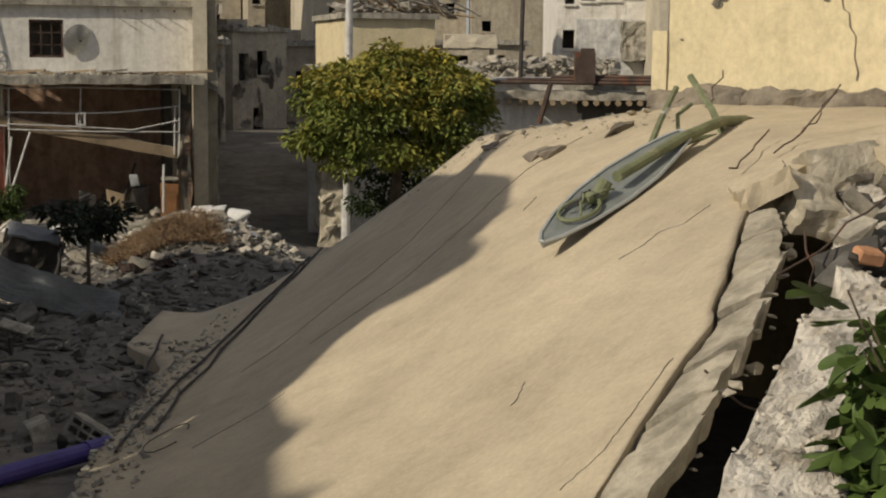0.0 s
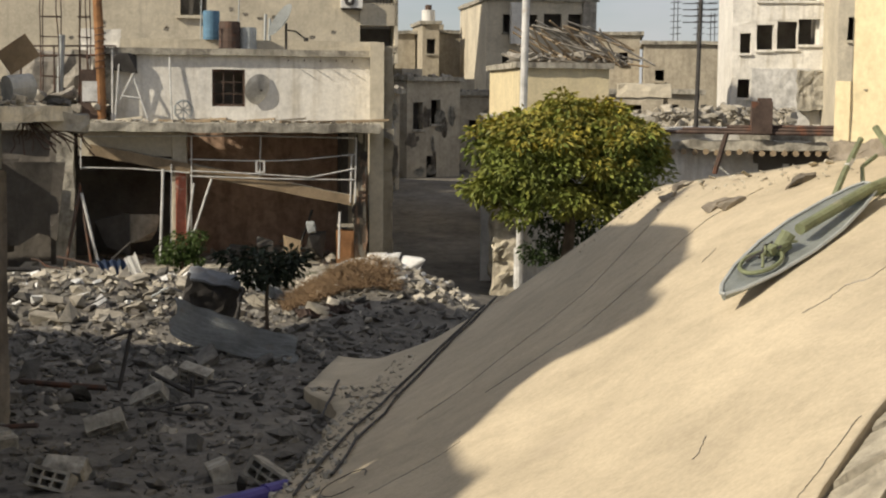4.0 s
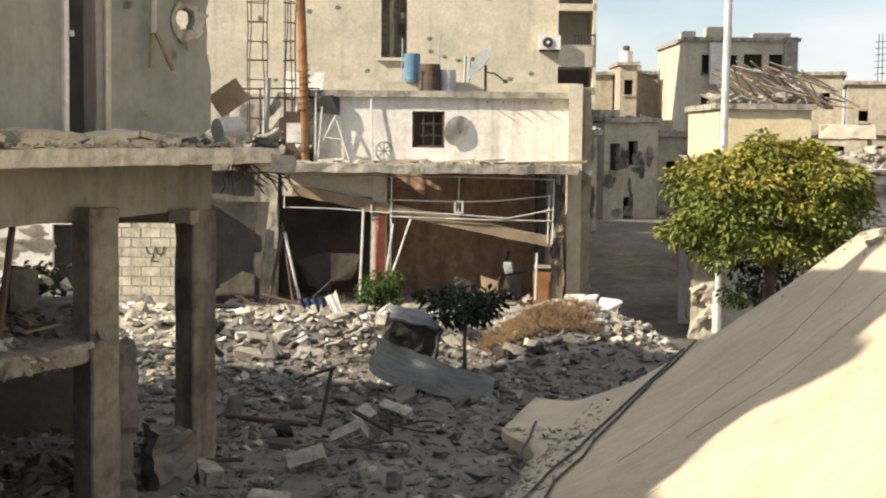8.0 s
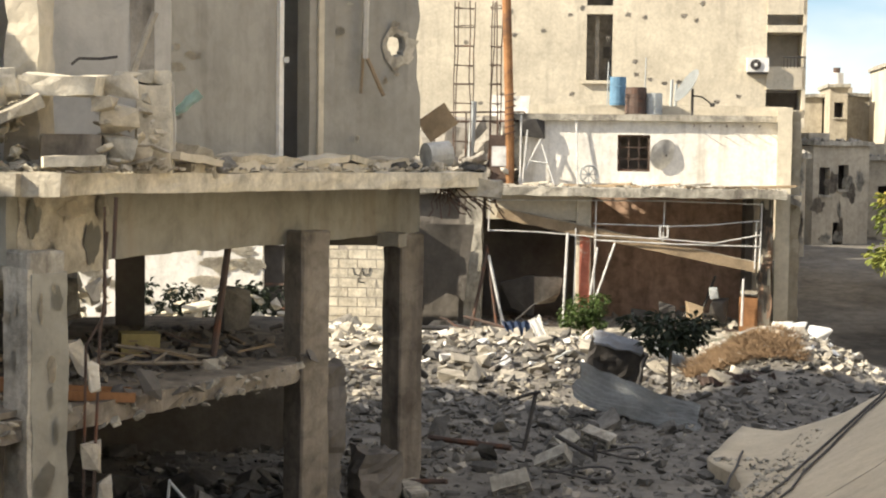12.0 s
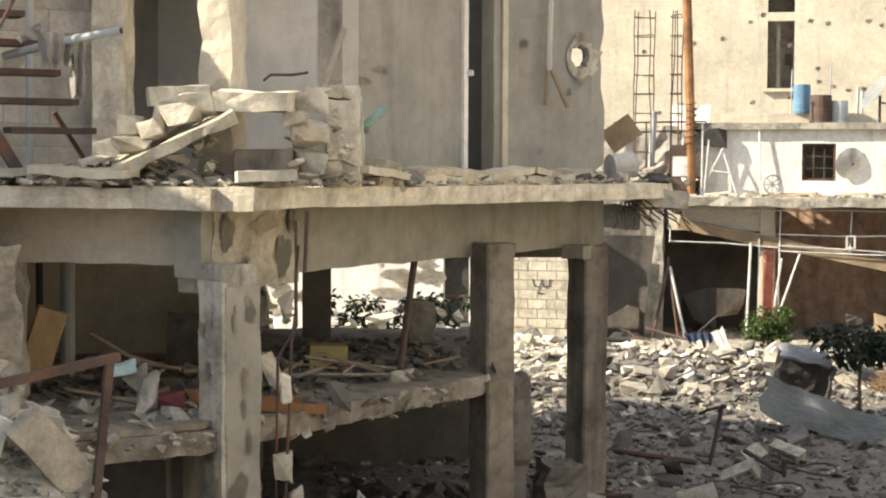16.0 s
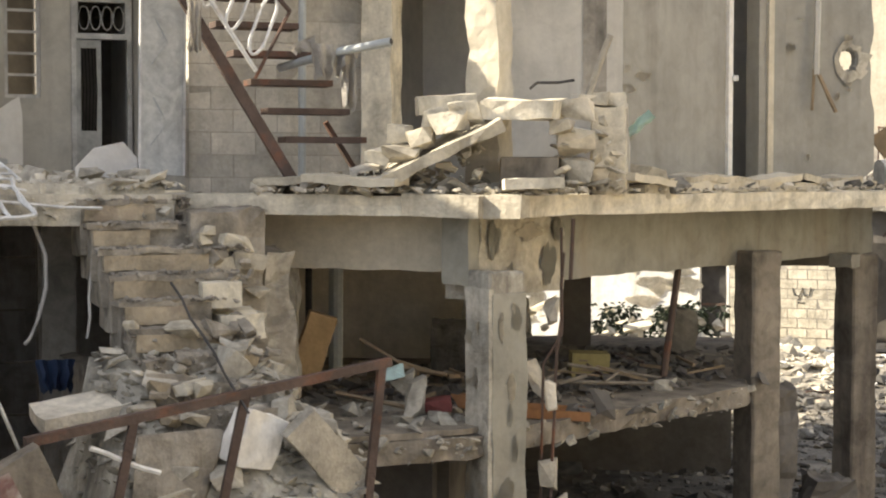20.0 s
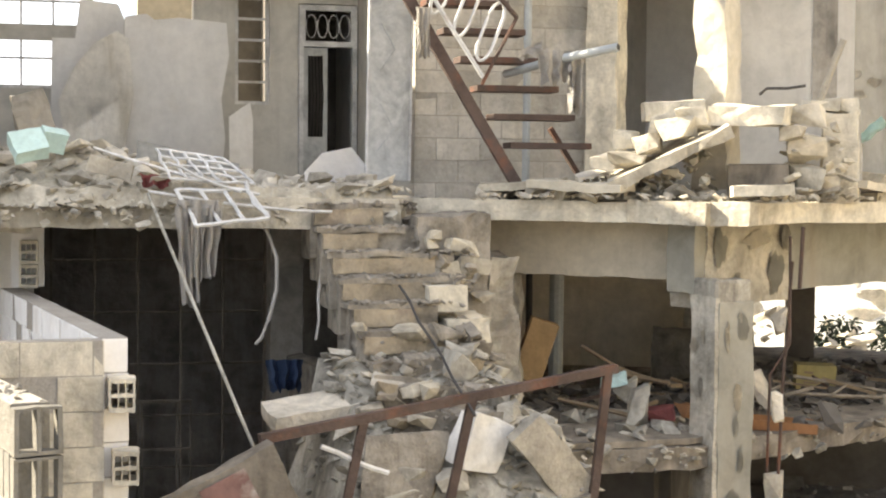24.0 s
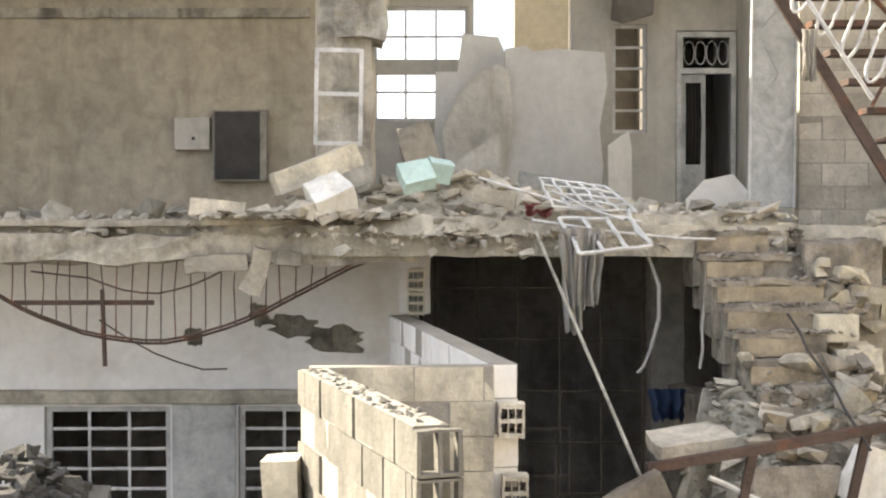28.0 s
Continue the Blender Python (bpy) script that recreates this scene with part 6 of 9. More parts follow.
mids = [((a[0] * 0.6 + b[0] * 0.4), (a[1] * 0.6 + b[1] * 0.4)) for a, b in zip(inner, outer)]
nrm = Vector((run.y, -run.x, 0)).normalized()
rings = []
for depth in (0.0, 0.14):
    for ring_, dd in ((inner, 0.03 if depth == 0 else -0.03), (mids, 0), (outer, 0)):
        rings.append([hw.verts.new(wall_pt(u, z) - nrm * (depth + dd)) for u, z in ring_])
for a, b in ((0, 1), (1, 2), (3, 4), (4, 5), (0, 3), (2, 5)):
    for k in range(NR):
        hw.faces.new((rings[a][k], rings[a][(k + 1) % NR], rings[b][(k + 1) % NR], rings[b][k]))
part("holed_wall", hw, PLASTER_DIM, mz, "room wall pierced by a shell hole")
scar = bmesh.new()
ringv = [scar.verts.new(wall_pt(hx + 0.02 + 0.18 * math.cos(k / 20 * math.tau) * (1 + 0.75 * noise.noise((k * 0.7, 1, 0))), hz - 0.02 + 0.22 * math.sin(k / 20 * math.tau) * (1 + 0.75 * noise.noise((k * 0.7, 5, 0)))) + nrm * 0.004) for k in range(20)]
hole_v = [scar.verts.new(wall_pt(hx + (u - hx) * 1.12, hz + (z - hz) * 1.12) + nrm * 0.004) for u, z in inner]
for k in range(20):
    for_k = int(k * NR / 20)
    nxt = int((k + 1) * NR / 20)
    ids = [hole_v[i % NR] for i in range(for_k, nxt + 1)]
    try:
        scar.faces.new([ringv[k], ringv[(k + 1) % 20]] + ids[::-1])
    except ValueError:
        pass
part("scar", scar, CONCRETE_PALE, mz, "bare concrete round the shell hole")
mw((1.45, 17.5), (1.35, 20.0), U0, 7.70, 0.12, PLASTER_ROOM, "side_wall")
# whitened to make up for the light missing deep in the room
mw((-2.3, 17.0), (-1.2, 16.6), U0, 7.70, 0.15, WHITEWASH_AND_LIFT, "back_wall")
mw((-1.2, 15.0), (-1.2, 16.6), U0, 7.70, 0.12, WHITEWASH_AND_LIFT, "side_wall")
mw((-3.2, 14.6), (-2.3, 17.0), U0, 7.70, 0.12, PLASTER_ROOM, "side_wall")
mw((-2.3, 20.5), (1.25, 20.3), U0, 7.70, 0.15, GREY_WALL, "back_wall")
part("torn_pillar", ragged(boxed(-0.14, 0.14, -0.135, 0.135, U0 + 0.1, 7.6), 0.03, 0.10, 11), PLASTER_BEIGE, mz, "torn pillar with cream render").matrix_local = pose(-1.33, 13.35, 0, 0, 0, -22)
part("damp_streak", boxed(-0.57, -0.35, 14.915, 14.921, 4.3, 6.7, cuts=6, rough=0.003), GREY_WALL, mz, "grey-blue damp streak down the wall")
part("floor_ledge", ragged(wall_between((-0.15, 13.75), (2.45, 17.75), 3.57, 3.66, 0.30), 0.035, 0.14, 13), PLASTER_BEIGE, mz, "broken floor topping along the slab edge")
part("floor_ledge", ragged(wall_between((-3.1, 13.2), (-1.6, 12.75), 3.57, 3.63, 0.32), 0.035, 0.14, 14), CONCRETE_PALE, mz, "broken floor topping along the slab edge")
for k, (x, y, z, h) in enumerate(((-0.18, 15.45, 4.75, 0.06), (-0.14, 15.5, 4.55, 0.05), (0.02, 15.7, 4.68, 0.05))):
    part("plaster_scar", blotch(0.24, 0.09, 60 + k), CONCRETE_PALE, mz, "chipped plaster scar").matrix_local = pose(x - 0.0, y + 0.03, z, 0, 0, 52)
for a, b, r in (((1.92, 17.55, 5.7), (1.90, 17.5, 4.8), 0.035), ((1.93, 17.5, 4.80), (2.1, 17.4, 4.40), 0.025), ((1.88, 17.5, 4.85), (1.86, 17.5, 4.42), 0.018)):
    solo("split_batten", tubed(bent(a, b, 5, 0, 0.01, r), r, 5), WOOD if r < 0.03 else PLASTER_ROOM, "split wooden batten hanging on the room wall", "batten", ZM)

# pile of broken slabs on the floor edge
solo("tilted_slab", ragged(boxed(-0.52, 0.52, -0.28, 0.50, -0.045, 0.045), 0.03, 0.14, 21), EDGE, "broken floor slab tilted against the pile", "slab", ZM @ pose(-1.66, 12.70, 3.93, 8, -25, 4))
solo("flat_slab", ragged(boxed(-0.29, 0.29, -0.25, 0.50, -0.075, 0.075), 0.03, 0.14, 22), BLOCK_CREAM, "thick broken slab lying on top of the pile", "slab", ZM @ pose(-1.04, 12.85, 4.25, 4, 2, -6))
solo("flat_slab", ragged(boxed(-0.23, 0.23, -0.22, 0.22, -0.07, 0.07), 0.02, 0.14, 23), BLOCK_CREAM, "cream broken slab resting on stones", "slab", ZM @ pose(-1.67, 13.05, 4.30, 2, -4, 10))
# block colour darkened in place of the overhanging slab's shade
solo("grey_block", boxed(-0.24, 0.24, -0.16, 0.16, -0.14, 0.14, bevel=0.012, cuts=4, rough=0.006), OLD_WALL, "grey concrete block under the pile", "block", ZM @ pose(-0.96, 13.05, 3.73, 0, 0, -8))
solo("flat_slab", ragged(boxed(-0.23, 0.23, -0.14, 0.14, -0.04, 0.04), 0.015, 0.1, 24), BLOCK_CREAM, "cream slab piece on the floor edge", "slab", ZM @ pose(-0.93, 12.42, 3.66, 0, -3, 8))
for k, (x, y, z, s) in enumerate(((-1.84, 12.62, 4.02, 0.24), (-1.60, 12.6, 4.13, 0.28), (-1.45, 12.62, 4.22, 0.24), (-1.98, 12.6, 3.90, 0.22), (-2.15, 12.62, 3.88, 0.24), (-0.66, 12.95, 3.98, 0.30), (-0.60, 12.9, 3.78, 0.26), (-0.48, 13.1, 3.75, 0.22), (-0.62, 13.15, 4.25, 0.22), (-0.42, 13.4, 4.36, 0.16), (-0.55, 13.38, 4.36, 0.16), (-0.32, 13.4, 4.36, 0.18), (-0.72, 12.8, 4.10, 0.18), (-2.02, 12.75, 4.06, 0.2), (-1.72, 12.8, 4.16, 0.24))):
    solo("stone", ragged(hull(200 + k, s * 1.5, s * 1.2, s, 14), 0.012, 0.1, k), EDGE if k % 3 == 0 else BLOCK_CREAM, "cream broken stone in the slab pile", "stone", ZM @ pose(x, y, z), group="pile stones")
ob = solo("hollow_block", hollow_block(0.26, 0.17, 0.16), BLOCK, "grey hollow block lying on the slab edge", "block", ZM @ pose(-2.26, 12.72, 3.71, 12, -12, 20), group="hollow blocks")
part_wall = solo("wall_stump", ragged(boxed(-0.48, -0.2, 13.3, 13.5, U0, 4.30), 0.04, 0.12, 25), BLOCK_CREAM, "stump of a cream block wall on the floor", "wall", ZM)
solo("rod", tubed([(-0.52, 13.35, 4.35), (-0.42, 13.35, 4.65), (-0.33, 13.35, 4.88)], 0.03, 7), RUBBLE_PALE, "pale pole leaning on the wall stump", "pole", ZM)
solo("bent_rebar", tubed([(-0.98, 13.0, 4.42), (-0.92, 13.0, 4.47), (-0.75, 13.0, 4.47), (-0.62, 13.0, 4.49)], 0.012, 5), STEEL_DARK, "bent bar sticking out of the pile", "rebar", ZM)
solo("mint_sheet", drape(0.10, 0.34, 1, 0.03, 7, 0.2, 0.006), GREEN_TILE, "pale turquoise plastic sheet in the corridor", "sheet", ZM @ pose(0.06, 14.6, 4.28, 20, 48, 10))
stuff("small_rubble", RUBBLE_PALE, "small pale rubble along the slab edge", "rubble",
      [(p[0], p[1], p[2], p[3]) for s in range(10) for p in scatter(ZM, 46, -0.9 + 0.39 * s, -0.45 + 0.39 * s, 12.5 + 0.56 * s, 13.2 + 0.58 * s, lambda x, y: 3.60, 0.015, 0.10, 3)] + scatter(ZM, 260, -3.2, -0.9, 12.4, 13.4, lambda x, y: 3.60, 0.03, 0.13))
chunks(ZM, 14, -3.1, -0.4, 12.6, 13.6, lambda x, y: 3.60, 0.12, 0.26, RUBBLE_PALE, "pale broken piece on the slab", "slab rubble")
for s in range(9):
    chunks(ZM, 3, -0.5 + 0.36 * s, 0.0 + 0.36 * s, 13.4 + 0.5 * s, 14.2 + 0.5 * s, lambda x, y: 3.60, 0.12, 0.28, RUBBLE if s % 2 else RUBBLE_PALE, "broken piece on the corridor floor", "slab rubble")

# ---- gutted ground floor ----
gf_ = thing("lower_floor", "cracked lower floor slab tilted over the cellar", "floor slab", ZM)
part("slab", ragged(prism([(-2.4, 11.75), (-1.4, 12.3), (1.05, 15.55), (1.3, 20.2), (-4.6, 20.2), (-4.4, 13.2)], 1.52, 1.70), 0.07, 0.14, 31, True), OLD_WALL, gf_)
part("topping", ragged(prism([(-2.3, 11.85), (-1.45, 12.35), (-1.0, 13.0), (-2.6, 13.8), (-3.6, 12.9)], 1.70, 1.75), 0.04, 0.18, 33, True), OLD_WALL, gf_)
# dark screens added under the floor to stand in for the shaded void
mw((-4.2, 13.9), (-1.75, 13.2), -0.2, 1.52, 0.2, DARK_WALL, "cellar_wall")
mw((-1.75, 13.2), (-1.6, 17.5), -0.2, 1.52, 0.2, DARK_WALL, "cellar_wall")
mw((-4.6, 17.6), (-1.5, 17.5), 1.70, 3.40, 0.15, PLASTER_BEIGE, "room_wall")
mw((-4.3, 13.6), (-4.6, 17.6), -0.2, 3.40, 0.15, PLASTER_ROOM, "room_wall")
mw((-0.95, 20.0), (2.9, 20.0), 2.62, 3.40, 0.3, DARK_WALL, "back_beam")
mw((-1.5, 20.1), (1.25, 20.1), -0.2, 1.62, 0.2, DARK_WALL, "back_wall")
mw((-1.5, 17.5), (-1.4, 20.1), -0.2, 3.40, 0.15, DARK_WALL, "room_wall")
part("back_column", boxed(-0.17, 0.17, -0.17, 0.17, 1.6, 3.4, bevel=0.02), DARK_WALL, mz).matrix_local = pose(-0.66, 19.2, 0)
part("torn_wall_end", ragged(boxed(-3.45, -3.02, 13.5, 13.75, 1.4, 2.95), 0.05, 0.13, 35), CONCRETE_PALE, mz)
part("torn_wall_end", ragged(boxed(-3.9, -3.35, 13.5, 13.8, -0.2, 2.95), 0.04, 0.16, 36), CONCRETE_PALE, mz)
part("ceiling_stub", ragged(boxed(-1.65, -1.42, 12.9, 13.1, 2.72, 2.95), 0.02, 0.1, 37), CONCRETE_PALE, mz)
solo("drain_pipe", tubed([(-2.98, 15.5, 1.70), (-2.97, 15.5, 3.4)], 0.07, 10), PAINT_GREY, "grey drain pipe standing in the gutted room", "pipe", ZM)
solo("drain_pipe", tubed([(-3.3, 15.8, 1.70), (-3.3, 15.8, 3.4)], 0.035, 8), STEEL_DARK, "thin dark pipe on the room wall", "pipe", ZM)
solo("cardboard_box", boxed(-0.13, 0.13, -0.10, 0.10, -0.28, 0.28, bevel=0.008, cuts=3, rough=0.006), CARDBOARD, "brown cardboard box tilted against the wall", "box", ZM @ pose(-2.93, 14.0, 2.22, 0, 18, 12))
yb_ = thing("carton", "yellow printed carton among the debris", "carton", ZM @ pose(-0.50, 16.0, 1.84, 4, 2, 10))
part("body", boxed(-0.19, 0.19, -0.10, 0.10, -0.12, 0.12, bevel=0.008), YELLOW_BOX, yb_)
for k in range(3):
    part("print_bar", boxed(-0.12, -0.12 + 0.09 + 0.05 * k, -0.104, -0.1005, 0.04 - 0.05 * k, 0.06 - 0.05 * k), WOOD, yb_)
dw = thing("drawer", "open orange-brown wooden drawer on the floor", "drawer", ZM @ pose(-0.80, 13.45, 1.74, 0, 4, 8))
part("bottom", boxed(-0.28, 0.28, -0.16, 0.16, -0.05, -0.03), WOOD, dw)
for x0, x1, y0, y1 in ((-0.28, 0.28, -0.18, -0.16), (-0.28, 0.28, 0.16, 0.18), (-0.30, -0.28, -0.18, 0.18), (0.28, 0.30, -0.18, 0.18)):
    part("side", boxed(x0, x1, y0, y1, -0.05, 0.03, bevel=0.003), WOOD_ORANGE, dw)
for k, (a, b) in enumerate((((-2.5, 13.9, 2.28), (-1.95, 13.6, 2.02)), ((-2.2, 13.7, 2.06), (-1.7, 13.5, 2.03)), ((-2.15, 13.8, 2.10), (-1.75, 13.7, 2.00)), ((-1.0, 14.5, 1.85), (0.1, 15.0, 1.78)), ((-0.7, 15, 1.95), (0.2, 15.4, 1.78)), ((-2.6, 13.2, 1.9), (-1.9, 13.0, 1.8)))):
    w = thing("plank", "splintered raw wooden plank in the debris", "plank", ZM, group="planks")
    part("board", tubed(bent(a, b, 4, 0, 0.01, k), 0.018, 4), OLD_WALL if k in (3, 4) else WOOD, w)
for k, (x, y, z, sx, sz, m_, lb, e) in enumerate((
        (-2.02, 13.2, 1.98, 0.22, 0.24, RUBBLE_PALE, "dusty white board scrap leaning in the debris", (0, -14, 10)),
        (-2.12, 13.1, 2.10, 0.20, 0.10, GREEN_TILE, "green board scrap in the debris", (0, -8, 10)),
        (-1.88, 12.9, 1.90, 0.17, 0.36, CONCRETE_PALE, "dusty white bag standing in the debris", (0, 3, 0)),
        (-1.52, 13.2, 1.84, 0.26, 0.08, WOOD_ORANGE, "orange cloth heap in the debris", (0, 8, 0)),
        (-1.72, 13.0, 1.86, 0.2, 0.10, CLOTH_RED, "red cloth heap in the debris", (0, -6, 0)),
        (-1.50, 16.6, 2.20, 0.7, 0.8, CONCRETE, "grey collapsed lump at the back of the room", (0, 0, 0)),
        (-1.75, 15.8, 2.0, 0.6, 0.5, RUBBLE, "dusty heap at the back of the room", (0, 0, 0)),
        (0.55, 18.2, 1.95, 0.34, 0.5, RUBBLE, "grey slab fragment leaning at the back", (0, 8, 0)),
        (-0.95, 14.0, 1.92, 0.12, 0.36, RUBBLE_PALE, "pale splinter of board standing upright", (0, -24, 0)))):
    solo("debris_piece", ragged(hull(300 + k, sx * 1.25, 0.25, sz * 1.25, 18), 0.03, 0.07, k), m_, lb, "debris", ZM @ pose(x, y, z, *e))
stuff("room_debris", DIRT, "dusty debris covering the lower floor", "debris", [q for s in range(9) for q in scatter(ZM, 110, -3.8 + 0.35 * s, -1.4 + 0.32 * s, 12.4 + 0.5 * s, 14.4 + 0.55 * s, lambda x, y: 1.71, 0.03, 0.18)])
# shade beneath the upper slab is put into the colour of these pieces
chunks(ZM, 30, -3.2, 0.2, 13.4, 17.2, lambda x, y: 1.72, 0.12, 0.32, DARK_WALL, "broken piece darkened for the shade on the lower floor", "room rubble", joined=True)
chunks(ZM, 40, -2.6, -1.3, 11.9, 13.4, lambda x, y: 1.74, 0.06, 0.26, CONCRETE, "pale broken piece on the lower floor", "room rubble", joined=True)
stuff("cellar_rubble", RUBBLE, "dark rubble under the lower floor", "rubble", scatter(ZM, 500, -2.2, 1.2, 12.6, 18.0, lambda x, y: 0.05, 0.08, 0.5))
solo("leaning_rod", tubed([(0.36, 15.5, 2.9), (0.19, 15.4, 1.6)], 0.035, 7), RUST, "brown prop leaning under the beam", "rod", ZM)
solo("concrete_lump", ragged(hull(44, 0.36, 0.3, 0.2, 14), 0.02, 0.1, 3), CONCRETE, "concrete lump at the foot of the prop", "rubble", ZM @ pose(0.2, 15.3, 1.72))
hc = thing("hanging_rebar", "reinforcement bars with concrete lumps hanging from the beam", "rebar", ZM)
part("bar", tubed(bent((-0.70, 12.95, 3.1), (-0.82, 12.85, 0.7), 10, 0, 0.03, 4), 0.014, 5), RUST, hc)
part("bar", tubed([(-0.72, 12.95, 3.3), (-0.71, 12.92, 2.45), (-0.86, 12.9, 2.2), (-0.88, 12.9, 0.9)], 0.012, 5), RUST, hc)
for k, (x, z, s) in enumerate(((-0.80, 2.63, 0.22), (-0.79, 1.95, 0.16), (-0.82, 1.30, 0.22), (-0.72, 1.02, 0.2))):
    part("concrete_lump", ragged(hull(70 + k, s * 0.8, s * 0.7, s * 1.6, 14), 0.01, 0.1, k), RUBBLE_PALE, hc).matrix_local = pose(x, 12.88, z)
solo("beam_pipe", tubed([(-0.62, 12.7, 3.38), (-0.64, 12.72, 2.9)], 0.016, 8), RUST, "short rusty pipe under the slab", "pipe", ZM)
# torn reinforcement at the far end of the slab
te = thing("torn_rebar", "tangle of bent reinforcement at the slab end", "rebar", ZM)
for k in range(22):
    s = rng.random()
    a = Vector((2.75 + 0.75 * s, 17.7 + 0.5 * s, 3.38))
    b = a + Vector((rng.uniform(-0.15, 0.4), rng.uniform(-0.1, 0.1), -rng.uniform(0.15, 0.42)))
    part("bar", tubed(bent(a, b, 6, 0, 0.06, k), 0.009, 4), RUST, te)
solo("slab_tongue", ragged(boxed(3.0, 3.55, 17.9, 18.4, 3.30, 3.48), 0.06, 0.12, 41), CONCRETE, "crumbled tongue of the slab end", "slab", ZM)
chunks(ZM, 12, 2.5, 3.5, 17.8, 18.5, lambda x, y: 3.58, 0.12, 0.3, RUBBLE, "broken piece at the slab end", "slab rubble")
solo("drum", tubed([(2.72, 18.3, 3.75), (3.0, 18.4, 3.78)], 0.15, 14), DOOR_GREY, "whitish plastic drum lying at the slab end", "drum", ZM)
solo("ochre_board", boxed(-0.2, 0.2, -0.02, 0.02, -0.15, 0.15), WOOD, "ochre board leaning at the slab end", "board", ZM @ pose(2.95, 18.9, 4.15, 0, -35, 0))

# chipped plaster and stains on the upper walls
for k in range(8, 26):
    u = rng.random()
    a, b = ((-1.28, 14.92), (-0.3, 14.92)) if k < 8 else ((-0.2, 15.45), (0.84, 16.82)) if k < 18 else ((1.52, 17.38), (2.5, 17.86))
    x, y = a[0] + (b[0] - a[0]) * u, a[1] + (b[1] - a[1]) * u
    part("plaster_chip", blotch(rng.uniform(0.03, 0.14), rng.uniform(0.03, 0.10), 640 + k), CONCRETE_PALE if k % 3 else CONCRETE, mz).matrix_local = pose(x, y, rng.uniform(3.9, 5.6), 0, 0, math.degrees(math.atan2(b[1] - a[1], b[0] - a[0])))
# crumbled rim of the lower floor
rim = []
for k in range(170):
    u = rng.random()
    x, y = (-1.45 + 2.5 * u, 12.28 + 3.25 * u) if k < 130 else (-2.4 + u, 11.75 + 0.55 * u)
    rim.append((*(ZM @ Vector((x + rng.uniform(-0.08, 0.06), y + rng.uniform(-0.1, 0.06), rng.uniform(1.50, 1.70))))[:], 0.02 + 0.13 * rng.random() ** 3))
stuff("rim_rubble", CONCRETE, "crumbled concrete hanging along the floor rim", "rubble", rim)
# rubble of a fallen wall seen through the back opening
stuff("back_rubble", BLOCK_CREAM, "sunlit cream masonry heaped behind the house", "rubble", scatter(ZM, 260, -3.2, 0.4, 21.0, 23.5, lambda x, y: 0.2 + 2.1 * math.exp(-((x + 1.6) / 0.9) ** 2) * rng.random(), 0.12, 0.55) + scatter(ZM, 220, -0.6, 1.6, 21.0, 25.0, lambda x, y: 0.1 + 1.45 * rng.random(), 0.10, 0.4))
# peeling render on the columns: grey on the one face, tan on the other
for x, y, rz, w in ((-1.23, 12.62, 38, 0.17),):
    m_ = pose(x, y, 0, 0, 0, rz)
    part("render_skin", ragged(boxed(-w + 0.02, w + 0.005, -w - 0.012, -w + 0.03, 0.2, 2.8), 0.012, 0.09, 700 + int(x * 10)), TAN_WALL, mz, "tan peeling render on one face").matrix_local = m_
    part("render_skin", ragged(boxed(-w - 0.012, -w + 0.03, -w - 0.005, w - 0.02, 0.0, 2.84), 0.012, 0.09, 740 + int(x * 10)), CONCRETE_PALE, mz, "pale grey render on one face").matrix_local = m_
rp_ = random.Random(21)
m_ = pose(-1.23, 12.62, 0, 0, 0, 38)
for k in range(22):
    sx_, sz_ = rp_.uniform(0.03, 0.11), rp_.uniform(0.06, 0.24)
    side_m = pose(rp_.uniform(-0.10, 0.10), -0.196, rp_.uniform(0.4, 2.7)) if k % 2 else pose(-0.196, rp_.uniform(-0.10, 0.10), rp_.uniform(0.4, 2.7), 0, 0, -90)
    part("flaked_render", blotch(sx_, sz_, 660 + k, 0.008), (CONCRETE_PALE, TAN_WALL, PLASTER_BEIGE, EDGE)[k % 4], mz).matrix_local = m_ @ side_m
# torn cream render on the beam, and added slab lips angled to catch sun
part("beam_render", ragged(wall_between((-1.36, 12.74), (-0.74, 13.64), 2.74, 3.39, 0.03), 0.03, 0.10, 77), EDGE, mz, "torn cream render on the beam")
for k, (u_, z_, a_, b_) in enumerate(((0.12, 3.2, 0.16, 0.30), (0.3, 2.9, 0.22, 0.2), (0.55, 3.25, 0.3, 0.14), (0.8, 3.0, 0.2, 0.34), (0.92, 3.28, 0.14, 0.2))):
    part("bare_patch", blotch(a_, b_, 1500 + k, 0.01), (TAN_WALL, CONCRETE_PALE, PLASTER_BEIGE)[k % 3], mz).matrix_local = pose(-1.36 + 0.62 * u_ + 0.035, 12.74 + 0.90 * u_ - 0.024, z_, 0, 0, 55.4)
for k, (x, y, ln) in enumerate(((-1.62, 12.47, 0.34), (-1.16, 12.37, 0.20))):
    part("slab_lip", ragged(boxed(-ln, ln, -0.085, 0.06, 3.395, 3.572), 0.015, 0.07, 80 + k), EDGE, mz, "cream lip added on the slab edge to catch the sun").matrix_local = pose(x, y, 0, 0, 0, -22)
